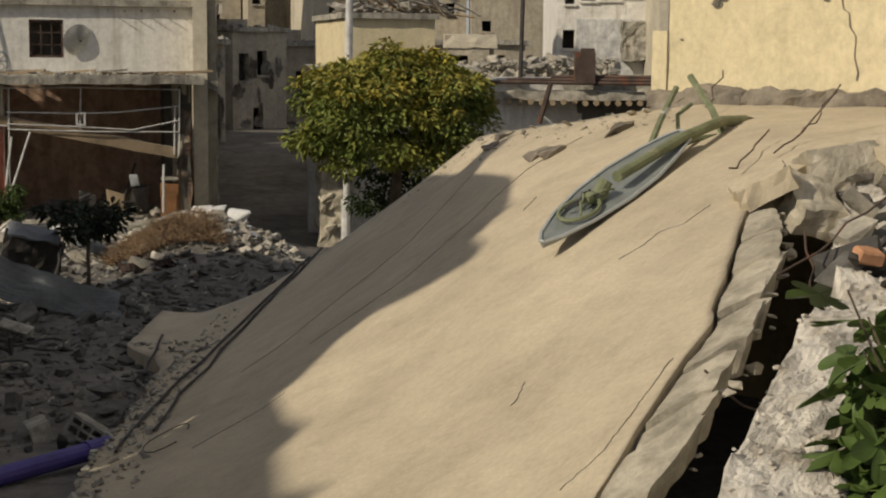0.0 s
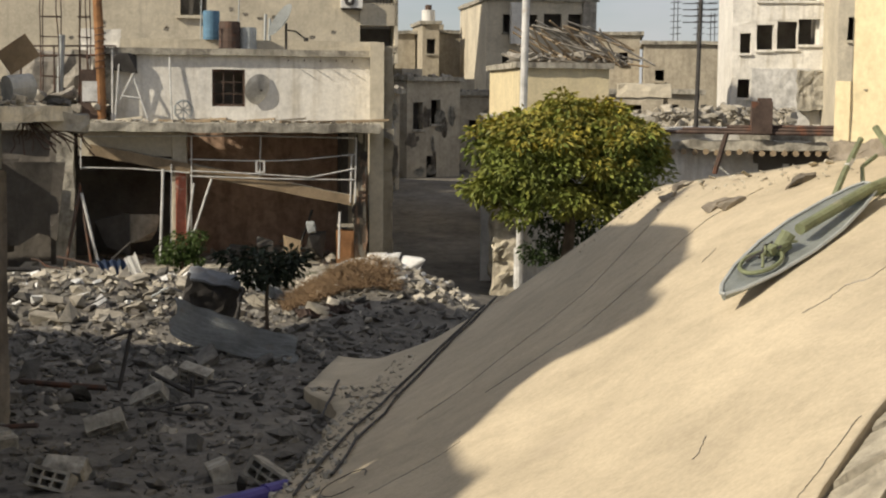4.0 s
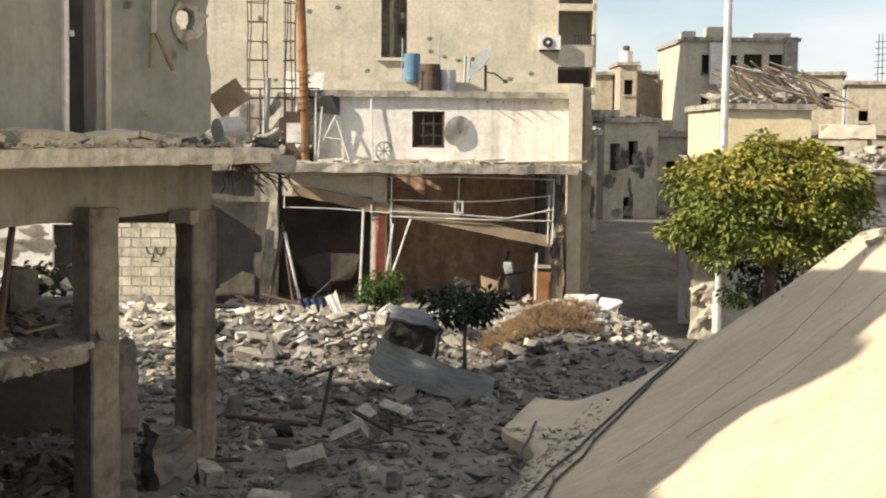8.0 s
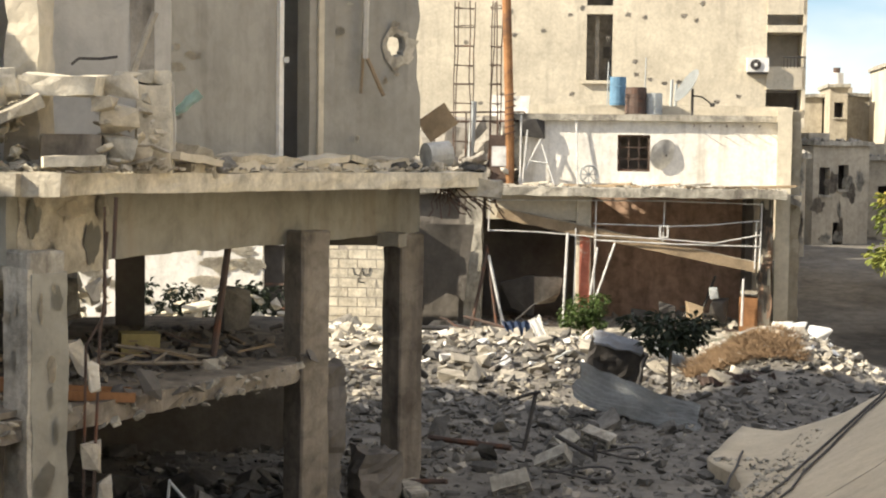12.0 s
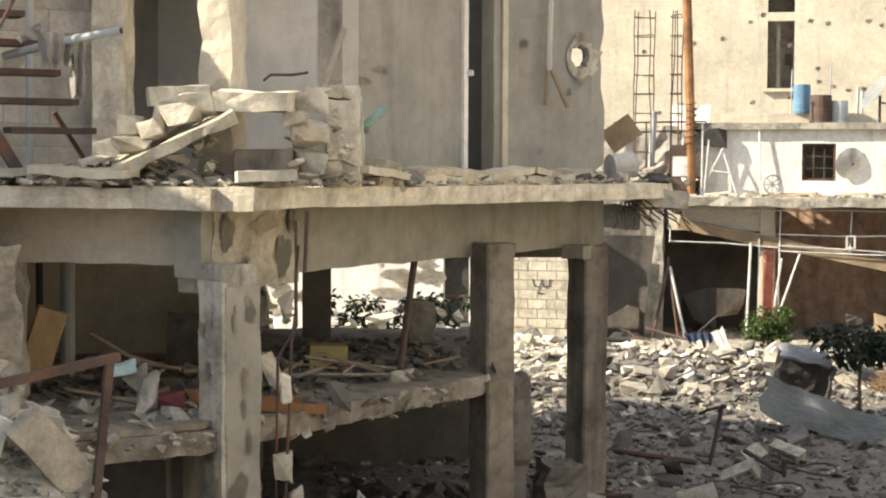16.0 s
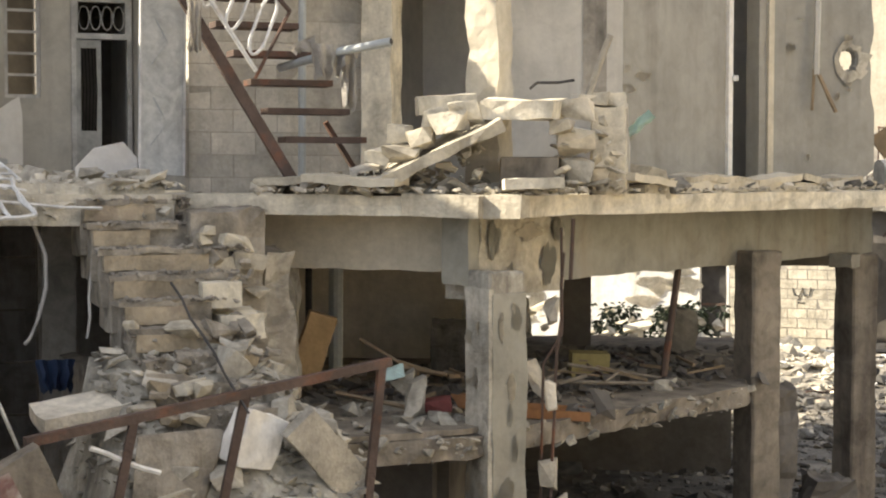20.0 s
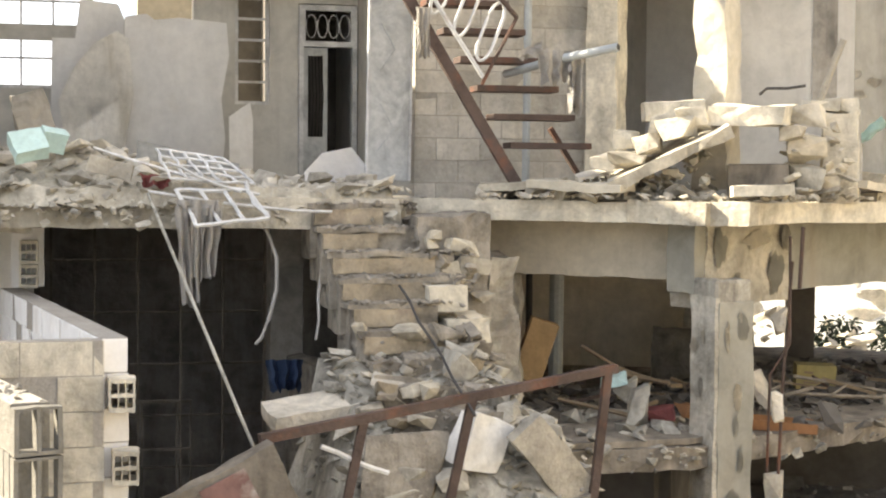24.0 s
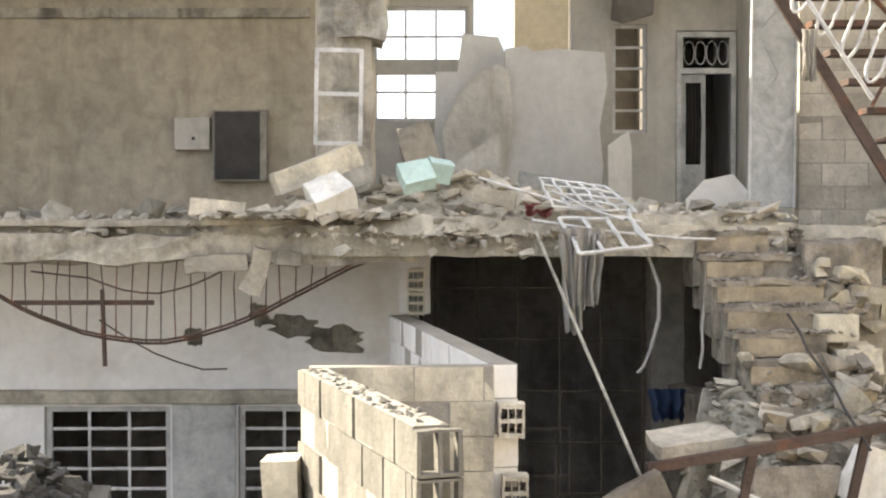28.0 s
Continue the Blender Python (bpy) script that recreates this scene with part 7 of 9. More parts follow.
# broken floor plates lying along the edge, and crushed plaster heaped at the pile
for k, (x, y, ln, rz, tilt) in enumerate(((-0.02, 13.75, 0.44, 58, 5), (0.30, 14.45, 0.36, 52, -3), (0.72, 15.05, 0.46, 57, 3), (1.22, 15.80, 0.42, 54, -4), (1.66, 16.50, 0.34, 60, 4), (2.02, 17.10, 0.38, 54, -2), (-2.35, 12.62, 0.42, -20, 3), (-2.85, 12.85, 0.34, -16, -3))):
    solo("floor_plate", ragged(boxed(-ln, ln, -0.15, 0.13, -0.03, 0.03), 0.022, 0.10, 840 + k), EDGE if k % 3 else PLASTER_BEIGE, "broken cream floor plate lying along the slab edge", "slab", ZM @ pose(x, y, 3.69, 4, tilt, rz), group="floor plates")
stuff("pile_rubble", EDGE, "crushed plaster and stones heaped round the slab pile", "rubble", scatter(ZM, 170, -2.3, -1.35, 12.55, 13.2, lambda x, y: 3.60 + max(0.0, 0.42 * (x + 2.3)) * rng.random(), 0.03, 0.20, 2.2) + scatter(ZM, 110, -0.85, -0.25, 12.7, 13.5, lambda x, y: 3.60 + 0.55 * rng.random() ** 2, 0.03, 0.2, 2.4) + scatter(ZM, 90, -1.3, -0.5, 12.4, 12.75, lambda x, y: 3.60, 0.02, 0.11, 2.4))
# loose boards and blocks on the floor edge
for k, (x, y, s_) in enumerate(((-0.02, 14.0, 0.34), (0.12, 14.3, 0.26), (0.75, 15.4, 0.24), (1.55, 16.6, 0.30), (1.2, 16.1, 0.2), (-2.5, 12.9, 0.3), (-2.75, 13.0, 0.22))):
    solo("stone", ragged(hull(820 + k, s_ * 1.4, s_, s_ * 0.7, 14), 0.012, 0.1, k), BLOCK_CREAM if k % 2 else EDGE, "cream broken stone on the floor edge", "stone", ZM @ pose(x, y, 3.57 + s_ * 0.3, rng.uniform(-12, 12), rng.uniform(-12, 12), rng.uniform(0, 360)), group="pile stones")
# splinters of furniture over the lower floor
for k in range(26):
    u = rng.random()
    x, y = -2.6 + 3.0 * u + rng.uniform(-0.4, 0.4), 13.2 + 2.2 * u + rng.uniform(-0.3, 0.9)
    a_ = rng.uniform(0, math.pi)
    ln = rng.uniform(0.15, 0.5)
    z = 1.76 + rng.uniform(0.0, 0.12)
    solo("splinter", square_bar((x, y, z), (x + ln * math.cos(a_), y + ln * math.sin(a_), z + rng.uniform(-0.04, 0.12)), rng.uniform(0.012, 0.035)), (WOOD, OLD_WALL, RUST, WOOD)[k % 4], "splintered piece of wood on the dusty floor", "splinter", ZM, group="splinters")
stuff("room_litter", DARK_WALL, "dark litter over the lower floor", "debris", [q for s_ in range(8) for q in scatter(ZM, 60, -3.4 + 0.4 * s_, -1.6 + 0.4 * s_, 12.7 + 0.45 * s_, 15.0 + 0.55 * s_, lambda x, y: 1.73, 0.03, 0.26)])
# ---- house with the broken stair ----
ZL = zone(56, 0)
FLOOR = 3.57
lh = thing("stair_house", "gutted grey concrete house with a broken front", "house", ZL)
part("upper_floor_slab", ragged(prism([(-7, 13.6), (-2.9, 13.4), (-1.0, 13.1), (0.3, 12.75), (1.2, 12.6), (2.0, 12.6), (2.4, 13.6), (2.6, 14.4), (2.6, 19.5), (-7, 19.5)], 3.33, FLOOR), 0.05, 0.22, 7, True), CONCRETE_PALE, lh)
part("slab_layer", ragged(prism([(-7, 13.35), (-4.0, 13.3), (-2.2, 13.25), (-1.6, 13.35), (-1.7, 14.4), (-7, 14.6)], 3.57, 3.62), 0.04, 0.2, 9, True), CONCRETE_PALE, lh)
part("slab_edge_beam", ragged(boxed(-7, -0.8, 13.25, 13.5, 3.28, 3.5), 0.07, 0.13, 12), CONCRETE_PALE, lh)
W1, W2 = (-4.35, -3.17, 0.3, 1.87), (-2.54, -1.3, 0.3, 1.87)
# whitened in colour to stand in for bounce from the sunlit yard
part("lower_wall", wall_with_holes(-7, -1.0, -0.2, 3.33, 15.2, 15.45, [W1, W2]), WHITEWASH_AND_LIFT, lh)
part("lintel", boxed(-7, -1.06, 15.12, 15.198, 1.90, 2.03, bevel=0.01, cuts=20, rough=0.006), CONCRETE_PALE, lh)
part("pier_facing", boxed(-3.15, -2.56, 15.17, 15.198, 0.3, 1.895, bevel=0.004), DOOR_GREY, lh, "white painted pier between the windows")
for i_, (w, nx) in enumerate(((W1, 3), (W2, 3))):
    win = new("window_%d" % (i_ + 1))
    win.parent = lh
    for nm, bm in grille(w[0] + 0.03, w[1] - 0.03, w[2] + 0.03, w[3] - 0.03, 15.3, nx, 8, 0.014, 0.025):
        part(nm, bm, PAINT_WHITE, win)
# patches where the plaster has come off
for i_, (x, z, sx, sz) in enumerate(((-2.0, 2.62, 0.30, 0.09), (-1.62, 2.50, 0.30, 0.13), (-2.35, 2.72, 0.10, 0.12), (-2.95, 2.52, 0.09, 0.09))):
    part("bare_patch", blotch(sx * 2, sz * 2, i_ + 3), CONCRETE, lh, "bare mortar where plaster fell off").matrix_local = pose(x, 15.194, z, 0, 8, 0)
part("cellar_back_wall", boxed(-7, 2.6, 18.2, 18.4, -0.2, 3.33), GREY_WALL, lh)
part("cellar_side_wall", boxed(-1.0, -0.85, 15.45, 18.2, -0.2, 3.33), GREY_WALL, lh)
part("cellar_side_wall", boxed(2.45, 2.6, 14.4, 18.2, -0.2, 3.33), GREY_WALL, lh)
part("pillar", boxed(1.21, 1.50, 14.4, 14.7, -0.2, 3.33, bevel=0.015), GREY_WALL, lh)
part("upper_back_wall", wall_with_holes(-1.95, 3.0, FLOOR, 7.0, 18.0, 18.2, [(-1.39, -0.34, 4.68, 5.95), (-0.28, 0.80, 5.45, 7.0), (1.25, 1.63, 4.55, 5.75), (1.95, 2.60, FLOOR, 5.68)]), PLASTER_ROOM, lh)
part("upper_left_wall", boxed(-7, -1.95, 17.0, 17.2, FLOOR, 7.0), ALLEY, lh)
part("wall_ledge", boxed(-7, -2.0, 16.93, 16.998, 5.70, 5.80, bevel=0.01), CONCRETE, lh)
part("return_wall", boxed(-1.95, -1.75, 17.0, 18.0, FLOOR, 7.0), PLASTER_ROOM, lh)
part("right_partition", boxed(2.62, 2.8, 14.6, 19.5, FLOOR, 7.0), PLASTER_ROOM, lh)
part("left_end_wall", boxed(-7.2, -7.0, 13.8, 19.5, -0.2, 7.0), PLASTER_ROOM, lh)
part("broken_column", ragged(boxed(-1.71, -1.23, 14.1, 14.45, FLOOR, 7.0), 0.035, 0.16, 21), CONCRETE_PALE, lh)
part("column_break", ragged(boxed(-1.5, -1.12, 14.0, 14.4, 5.15, 5.55), 0.07, 0.1, 22), CONCRETE, lh)
# unseen roofs added to shade the rooms; the -1.5 edge bounds the sun patch
part("roof_slab", boxed(-2.2, 2.8, 16.9, 19.5, 7.0, 7.2), CONCRETE, lh)
part("roof_slab", boxed(-7.2, -1.5, 13.6, 16.9, 7.0, 7.2), CONCRETE, lh)
# unseen wall added above the front; crest and opening cut to shape its shadow
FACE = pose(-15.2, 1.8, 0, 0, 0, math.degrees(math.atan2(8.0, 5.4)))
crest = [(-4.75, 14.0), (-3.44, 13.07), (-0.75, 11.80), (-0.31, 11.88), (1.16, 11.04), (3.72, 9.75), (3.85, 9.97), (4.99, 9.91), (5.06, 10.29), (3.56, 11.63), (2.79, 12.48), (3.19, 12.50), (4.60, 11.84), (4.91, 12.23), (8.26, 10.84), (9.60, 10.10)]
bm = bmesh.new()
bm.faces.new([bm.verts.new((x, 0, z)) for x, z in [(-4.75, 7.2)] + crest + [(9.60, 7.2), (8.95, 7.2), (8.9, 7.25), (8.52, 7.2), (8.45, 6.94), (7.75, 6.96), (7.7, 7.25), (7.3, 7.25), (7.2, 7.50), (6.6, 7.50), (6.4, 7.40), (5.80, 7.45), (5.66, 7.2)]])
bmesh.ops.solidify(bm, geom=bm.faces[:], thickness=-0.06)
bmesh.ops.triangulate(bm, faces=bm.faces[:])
part("upper_storey", bm, PLASTER_ROOM, lh, "unseen wall added above to cast the shadow on the fallen slab").matrix_local = ZL.inverted() @ FACE
# unseen panel added to stop a sun leak on the slab foot
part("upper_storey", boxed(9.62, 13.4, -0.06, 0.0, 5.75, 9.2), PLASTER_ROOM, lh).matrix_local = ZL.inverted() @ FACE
# unseen back wall added to cut skylight from the left
part("upper_back_storey", boxed(-7.0, 2.6, 19.3, 19.5, 7.2, 12.0), PLASTER_ROOM, lh)
# unseen wing added to carry the left end of the shadow-casting wall
part("wing_wall", boxed(-11.75, -7.2, 13.6, 13.85, -0.2, 7.2), PLASTER_ROOM, lh)
part("wing_wall", boxed(-11.75, -11.5, 13.85, 19.5, -0.2, 7.2), PLASTER_ROOM, lh)
part("wing_roof", boxed(-11.75, -7.2, 13.85, 19.5, 7.0, 7.2), CONCRETE, lh)
part("neighbour_wall", boxed(0.35, 3.4, 22.0, 22.3, 3.0, 9.0), PLASTER_BEIGE, lh, "cream wall of the next house seen through the openings")
part("bar_wall", boxed(-1.39, -0.34, 18.05, 18.12, 5.20, 5.37), PLASTER_ROOM, lh)
up_win = new("window_3"); up_win.parent = lh
for nm, bm in grille(-1.37, -0.36, 4.70, 5.93, 18.08, 3, 4, 0.012, 0.02):
    part(nm, bm, PAINT_WHITE, up_win)
up_win = new("window_4"); up_win.parent = lh
for nm, bm in grille(1.27, 1.61, 4.57, 5.73, 18.08, 1, 5, 0.014, 0.02):
    part(nm, bm, PAINT_WHITE, up_win)
# door with iron scrollwork, one leaf ajar on a dark passage
dr = new("door_1"); dr.parent = lh
part("door_frame", wall_with_holes(1.95, 2.60, FLOOR, 5.66, 17.93, 18.05, [(2.0, 2.55, FLOOR, 5.2), (2.02, 2.53, 5.26, 5.6)]), PAINT_WHITE, dr)
part("door_leaf", wall_with_holes(2.0, 2.27, FLOOR, 5.19, 17.95, 17.99, [(2.05, 2.22, 4.2, 5.1)]), DOOR_GREY, dr)
for i_ in range(5):
    part("scroll_bar", tubed([(2.06 + 0.037 * i_, 17.96, 4.2), (2.075 + 0.037 * i_ , 17.95, 4.65), (2.06 + 0.037 * i_, 17.96, 5.1)], 0.006, 5), STEEL_DARK, dr)
for i_ in range(4):
    c = Vector((2.09 + 0.125 * i_, 17.97, 5.43))
    part("scroll_ring", tubed([c + Vector((math.cos(k * 0.5236) * 0.058, 0, math.sin(k * 0.5236) * 0.13)) for k in range(13)], 0.006, 5), PAINT_WHITE, dr)
# dark-coloured walls shut out the sky and paint in the passage's shade
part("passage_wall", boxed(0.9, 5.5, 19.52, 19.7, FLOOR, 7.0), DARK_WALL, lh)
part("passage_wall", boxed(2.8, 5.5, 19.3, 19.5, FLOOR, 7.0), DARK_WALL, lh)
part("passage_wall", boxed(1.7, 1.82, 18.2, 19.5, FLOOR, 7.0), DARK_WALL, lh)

# leaning grey steel door leaf
ld = thing("door_leaf", "grey steel door leaf leaning against the stair wall", "door", ZL @ pose(2.19, 14.05, FLOOR + 0.15, -3, 1.5, 0))
part("leaf", boxed(-0.18, 0.18, -0.02, 0.02, 0, 2.1, bevel=0.006), DOOR_GREY, ld)
part("edge_bar", boxed(-0.20, -0.182, -0.03, 0.03, 0, 2.1), PAINT_WHITE, ld)
part("edge_bar", boxed(0.182, 0.20, -0.03, 0.03, 0, 2.1), PAINT_WHITE, ld)
for k, z in enumerate((0.25, 0.95, 1.55)):
    part("pressed_rib", tubed([(-0.10, -0.026, z), (0.04, -0.026, z + 0.2), (-0.08, -0.026, z + 0.42)], 0.004, 4), PAINT_GREY, ld)

# block wall beside the steel stair
sw = thing("wall_stair", "grey hollow-block wall with plaster traces beside the stair", "wall", ZL, kind="structure")
block_run(sw, (2.45, 14.25), (4.08, 14.25), 3.3, 7.0, 0.2, BLOCK, holes=())
part("rendered_lower_wall", ragged(boxed(2.0, 3.4, 14.0, 14.36, -0.2, 3.5), 0.02, 0.3, 31), CONCRETE_PALE, sw)
part("end_pier", ragged(boxed(-0.14, 0.14, -0.18, 0.18, 3.75, 7.0), 0.02, 0.18, 32), BLOCK_CREAM, sw).matrix_local = pose(4.20, 14.04, 0, 0, 0, -34)
part("down_pipe", tubed([(3.42, 13.95, 3.5), (3.44, 13.95, 7.0)], 0.035, 8), PAINT_GREY, sw)

# steel stair
st = thing("steel_stair", "rusty brown steel stair with bent white handrail hoops", "stair", ZL)
top_s, low_s = Vector((1.55, 13.2, 6.25)), Vector((3.10, 12.95, 3.60))
for dx, dy, nm in ((0.0, 0.0, "stringer"), (0.66, 0.42, "stringer")):
    bm = bmesh.new()
    a, b = low_s + Vector((dx, dy, 0.02 if not dx else 0.12)), top_s + Vector((dx, dy, 0))
    if dx:
        b = a.lerp(b, 0.18)
    d = (b - a).normalized()
    s = Vector((d.z, 0, -d.x))
    q = [bm.verts.new(p + s * w + Vector((0, h, 0))) for p in (a, b) for w in ((-0.02, 0.02) if dx else (-0.045, 0.045)) for h in (-0.03, 0.03)]
    for f in ((0, 1, 3, 2), (4, 6, 7, 5), (0, 4, 5, 1), (2, 3, 7, 6), (0, 2, 6, 4), (1, 5, 7, 3)):
        bm.faces.new([q[i] for i in f])
    part(nm, bm, RUST, st)
for k in range(9):
    z = 4.02 + 0.235 * k
    x = 3.02 - (z - 4.02) * 0.585
    part("tread", boxed(x, x + 0.70, 13.0 + 0.03 * k, 13.26 + 0.03 * k, z - 0.03, z + 0.02, bevel=0.008), RUST, st)
for k in range(5):
    cx_, cz_ = 2.80 - 0.19 * k, 4.93 + 0.185 * k
    hoop = []
    for i in range(21):
        a = i / 20 * math.tau
        u, w = 0.062 * max(-1, min(1, 1.25 * math.cos(a))), 0.26 * math.sin(a)
        hoop.append((cx_ + u * 0.92 + w * 0.38, 12.86 + 0.03 * math.sin(a + k), cz_ - u * 0.38 + w * 0.92))
    part("handrail_hoop", tubed(hoop, 0.014, 6), PAINT_WHITE, st, "bent white painted hoop")
part("handrail", tubed([(2.74, 12.86, 4.56), (2.45, 12.84, 4.98), (2.15, 12.84, 5.45), (1.75, 12.86, 6.05)], 0.018, 6), PAINT_WHITE, st)
part("handrail", tubed([(3.02, 12.86, 5.05), (2.76, 12.86, 5.33), (2.3, 12.86, 5.85)], 0.020, 6), RUST, st)
part("hand_post", tubed([(2.74, 12.9, 4.50), (3.03, 12.88, 5.06)], 0.016, 6), RUST, st)
part("rag", drape(0.12, 0.42, 3, 0.03, 3), CLOTH_GREY, st, "grey rag caught on the stair").matrix_local = pose(2.22, 12.78, 5.1)

pp = thing("pipe", "grey steel pipe sticking out over the slab", "pipe", ZL)
part("tube", tubed([(3.05, 13.3, 4.62), (3.34, 12.75, 4.71), (3.73, 12.4, 4.79)], 0.035, 10), PAINT_GREY, pp)
# dark disc paints the shaded bore on the closed end
part("pipe_mouth", tubed([(3.725, 12.405, 4.789), (3.735, 12.395, 4.791)], 0.026, 10), STEEL_DARK, pp)
rg = thing("cloth", "dusty grey cloth hung over a pipe", "cloth", ZL @ pose(3.32, 12.7, 4.78))
part("fold", drape(0.34, 0.34, 3, 0.05, 1, 0.5), CLOTH_GREY, rg)
part("fold", drape(0.16, 0.55, 2, 0.05, 2, 0.3), CLOTH_GREY, rg).matrix_local = pose(0.17, 0.02, -0.02)
part("fold", drape(0.26, 0.12, 2, 0.03, 5, 0.5), CLOTH_GREY, rg).matrix_local = pose(-0.25, 0.0, 0.02, 0, -25, 0)

# ---- broken concrete stair ----
cs = thing("concrete_stair", "broken concrete stair with yellowish stone risers and crumbling treads", "stair", ZL)
tread_dust = []
for k in range(9):
    z, y = 3.52 - 0.178 * k, 12.56 - 0.215 * k
    x0, x1 = 1.30 + 0.042 * k, (2.02, 2.14, 2.34, 2.30, 2.12, 2.22, 2.30, 2.34, 2.36)[k]
    part("step", ragged(boxed(x0, x1, y + 0.035, y + 0.62, z - 0.42, z), 0.022 if k < 5 else 0.06, 0.11, 40 + k), STAIR_DUST, cs)
    if k < 6:
        part("tread", ragged(boxed(x0 - 0.02, x1 - 0.05 - 0.1 * (k % 3), y + 0.005, y + 0.24, z - 0.035, z + 0.006), 0.030, 0.07, 70 + k), STAIR_DUST, cs, "worn grey tread")
    xs, j = x0 + 0.02, 0
    while xs < x1 - 0.2 and k < 6:
        w_ = (0.62, 0.44, 0.8)[(k + j) % 3] * rng.uniform(0.85, 1.1)
        if (k, j) not in ((1, 1), (3, 1), (5, 1)):
            part("riser", ragged(boxed(xs, min(x1 - 0.06, xs + w_) - 0.010, y - 0.004, y + 0.12, z - 0.158, z - 0.036, bevel=0.016), 0.014, 0.09, 50 + 5 * k + j), RISER_STONE, cs, "yellowish stone riser")
        xs, j = xs + w_, j + 1
    for _ in range(170):
        tread_dust.append((*(ZL @ Vector((rng.uniform(x0 - 0.02, x1 + 0.1), y + rng.uniform(-0.01, 0.2), z + 0.01 - (0.16 * rng.random() if k > 4 else 0))))[:], 0.012 + 0.07 * rng.random() ** 3))
    for _ in range(8 if k < 5 else 26):
        tread_dust.append((*(ZL @ Vector((x1 + rng.uniform(-0.25, 0.2), y + rng.uniform(-0.04, 0.2), z - rng.uniform(0.0, 0.2))))[:], rng.uniform(0.05, 0.16)))
    for i in range(0 if k < 5 else 5):
        s_ = rng.uniform(0.10, 0.24)
        part("fallen_stone", ragged(hull(1400 + 7 * k + i, s_ * 1.5, s_, s_ * 0.7, 14), 0.012, 0.08, k + i), (STAIR_DUST, RISER_STONE, EDGE)[(k + i) % 3], cs, "broken stone fallen on the stair").matrix_local = pose(rng.uniform(x0, x1), y + rng.uniform(0, 0.15), z - 0.02, rng.uniform(-25, 25), rng.uniform(-25, 25), rng.uniform(0, 90))
stuff("stair_rubble", STAIR_DUST, "crushed mortar and stone lying on the stair treads", "rubble", tread_dust)
part("stair_face", ragged(boxed(-0.34, 0.34, -0.12, 0.25, -0.75, 0.45), 0.05, 0.12, 66), STAIR_DUST, cs, "rough grey face under the broken stair").matrix_local = pose(1.86, 11.25, 1.85, -12, 5, 4)
part("stair_core", ragged(prism([(1.46, 11.45), (2.3, 11.4), (2.75, 13.9), (1.3, 13.9)], -0.2, 2.2), 0.05, 0.14, 61), STAIR_DUST, cs)
part("stair_flank", ragged(boxed(2.1, 2.66, 12.25, 14.0, 1.6, 3.45), 0.05, 0.10, 62), STAIR_DUST, cs)
for k in range(20):
    x, z = rng.uniform(2.12, 2.62), rng.uniform(1.9, 3.3)
    part("flank_stone", ragged(hull(860 + k, rng.uniform(0.14, 0.34), 0.2, rng.uniform(0.09, 0.18), 14), 0.012, 0.07, k), (BLOCK_CREAM, EDGE, CONCRETE_PALE)[k % 3], cs).matrix_local = pose(x, 12.24, z, 0, rng.uniform(-10, 10), rng.uniform(-15, 15))
part("flank_stone", ragged(boxed(2.05, 2.36, 11.75, 12.3, 2.75, 2.93), 0.02, 0.1, 63), BLOCK_CREAM, cs)
part("flank_stone", ragged(boxed(2.18, 2.50, 11.7, 12.2, 2.52, 2.70), 0.03, 0.1, 64), BLOCK_CREAM, cs)
part("torn_pier", ragged(boxed(2.72, 2.98, 12.6, 13.2, 1.9, 3.1), 0.06, 0.13, 65), CONCRETE_PALE, cs)

# ---- yard walls of cream hollow blocks ----
fw = thing("wall_yard", "cream hollow-block yard wall, broken off at the end", "wall", ZL, kind="structure")
block_run(fw, (-1.40, 9.42), (-0.34, 9.50), 0.0, 2.80, 0.15, BLOCK_CREAM, wob=0.01)
fw2 = thing("wall_yard_near", "sunlit cream hollow-block wall with crumbled top", "wall", ZL, kind="structure")
block_run(fw2, (-1.36, 9.30), (-0.68, 6.9), 0.0, 2.80, 0.16, BLOCK_DIMMED, wob=0.012)
fw3 = thing("wall_yard_back", "whitewashed hollow-block wall running back to the house", "wall", ZL, kind="structure")
block_run(fw3, (-0.28, 9.55), (-1.00, 14.0), 0.0, 2.80, 0.17, WHITEWASH_AND_LIFT, wob=0.008)
run_ = math.degrees(math.atan2(-2.4, 0.68))
for k in range(3):
    z0_ = 2.80 - 0.2 * (k + 1)
    bm = wall_with_holes(-0.098, 0.098, z0_ + 0.004, z0_ + 0.196, -0.035, 0.035, [(-0.078, -0.008, z0_ + 0.02, z0_ + 0.185), (0.008, 0.078, z0_ + 0.02, z0_ + 0.185)])
    for v in bm.verts:
        v.co += noise.noise_vector(v.co * 17.0) * 0.006
    part("end_block", bm, BLOCK_DIMMED, fw2, "hollow block with two open cells").matrix_local = pose(-0.655, 6.81, 0, 0, 0, run_ + 90)
crumbs = []
for k in range(150):
    t = rng.random()
    crumbs.append((*(ZL @ Vector((-1.36 + 0.68 * t + rng.uniform(-0.07, 0.07), 9.3 - 2.4 * t, 2.795)))[:], rng.uniform(0.012, 0.06)))
stuff("mortar_crumbs", BLOCK_DIMMED, "crumbled mortar along the wall top", "rubble", crumbs)
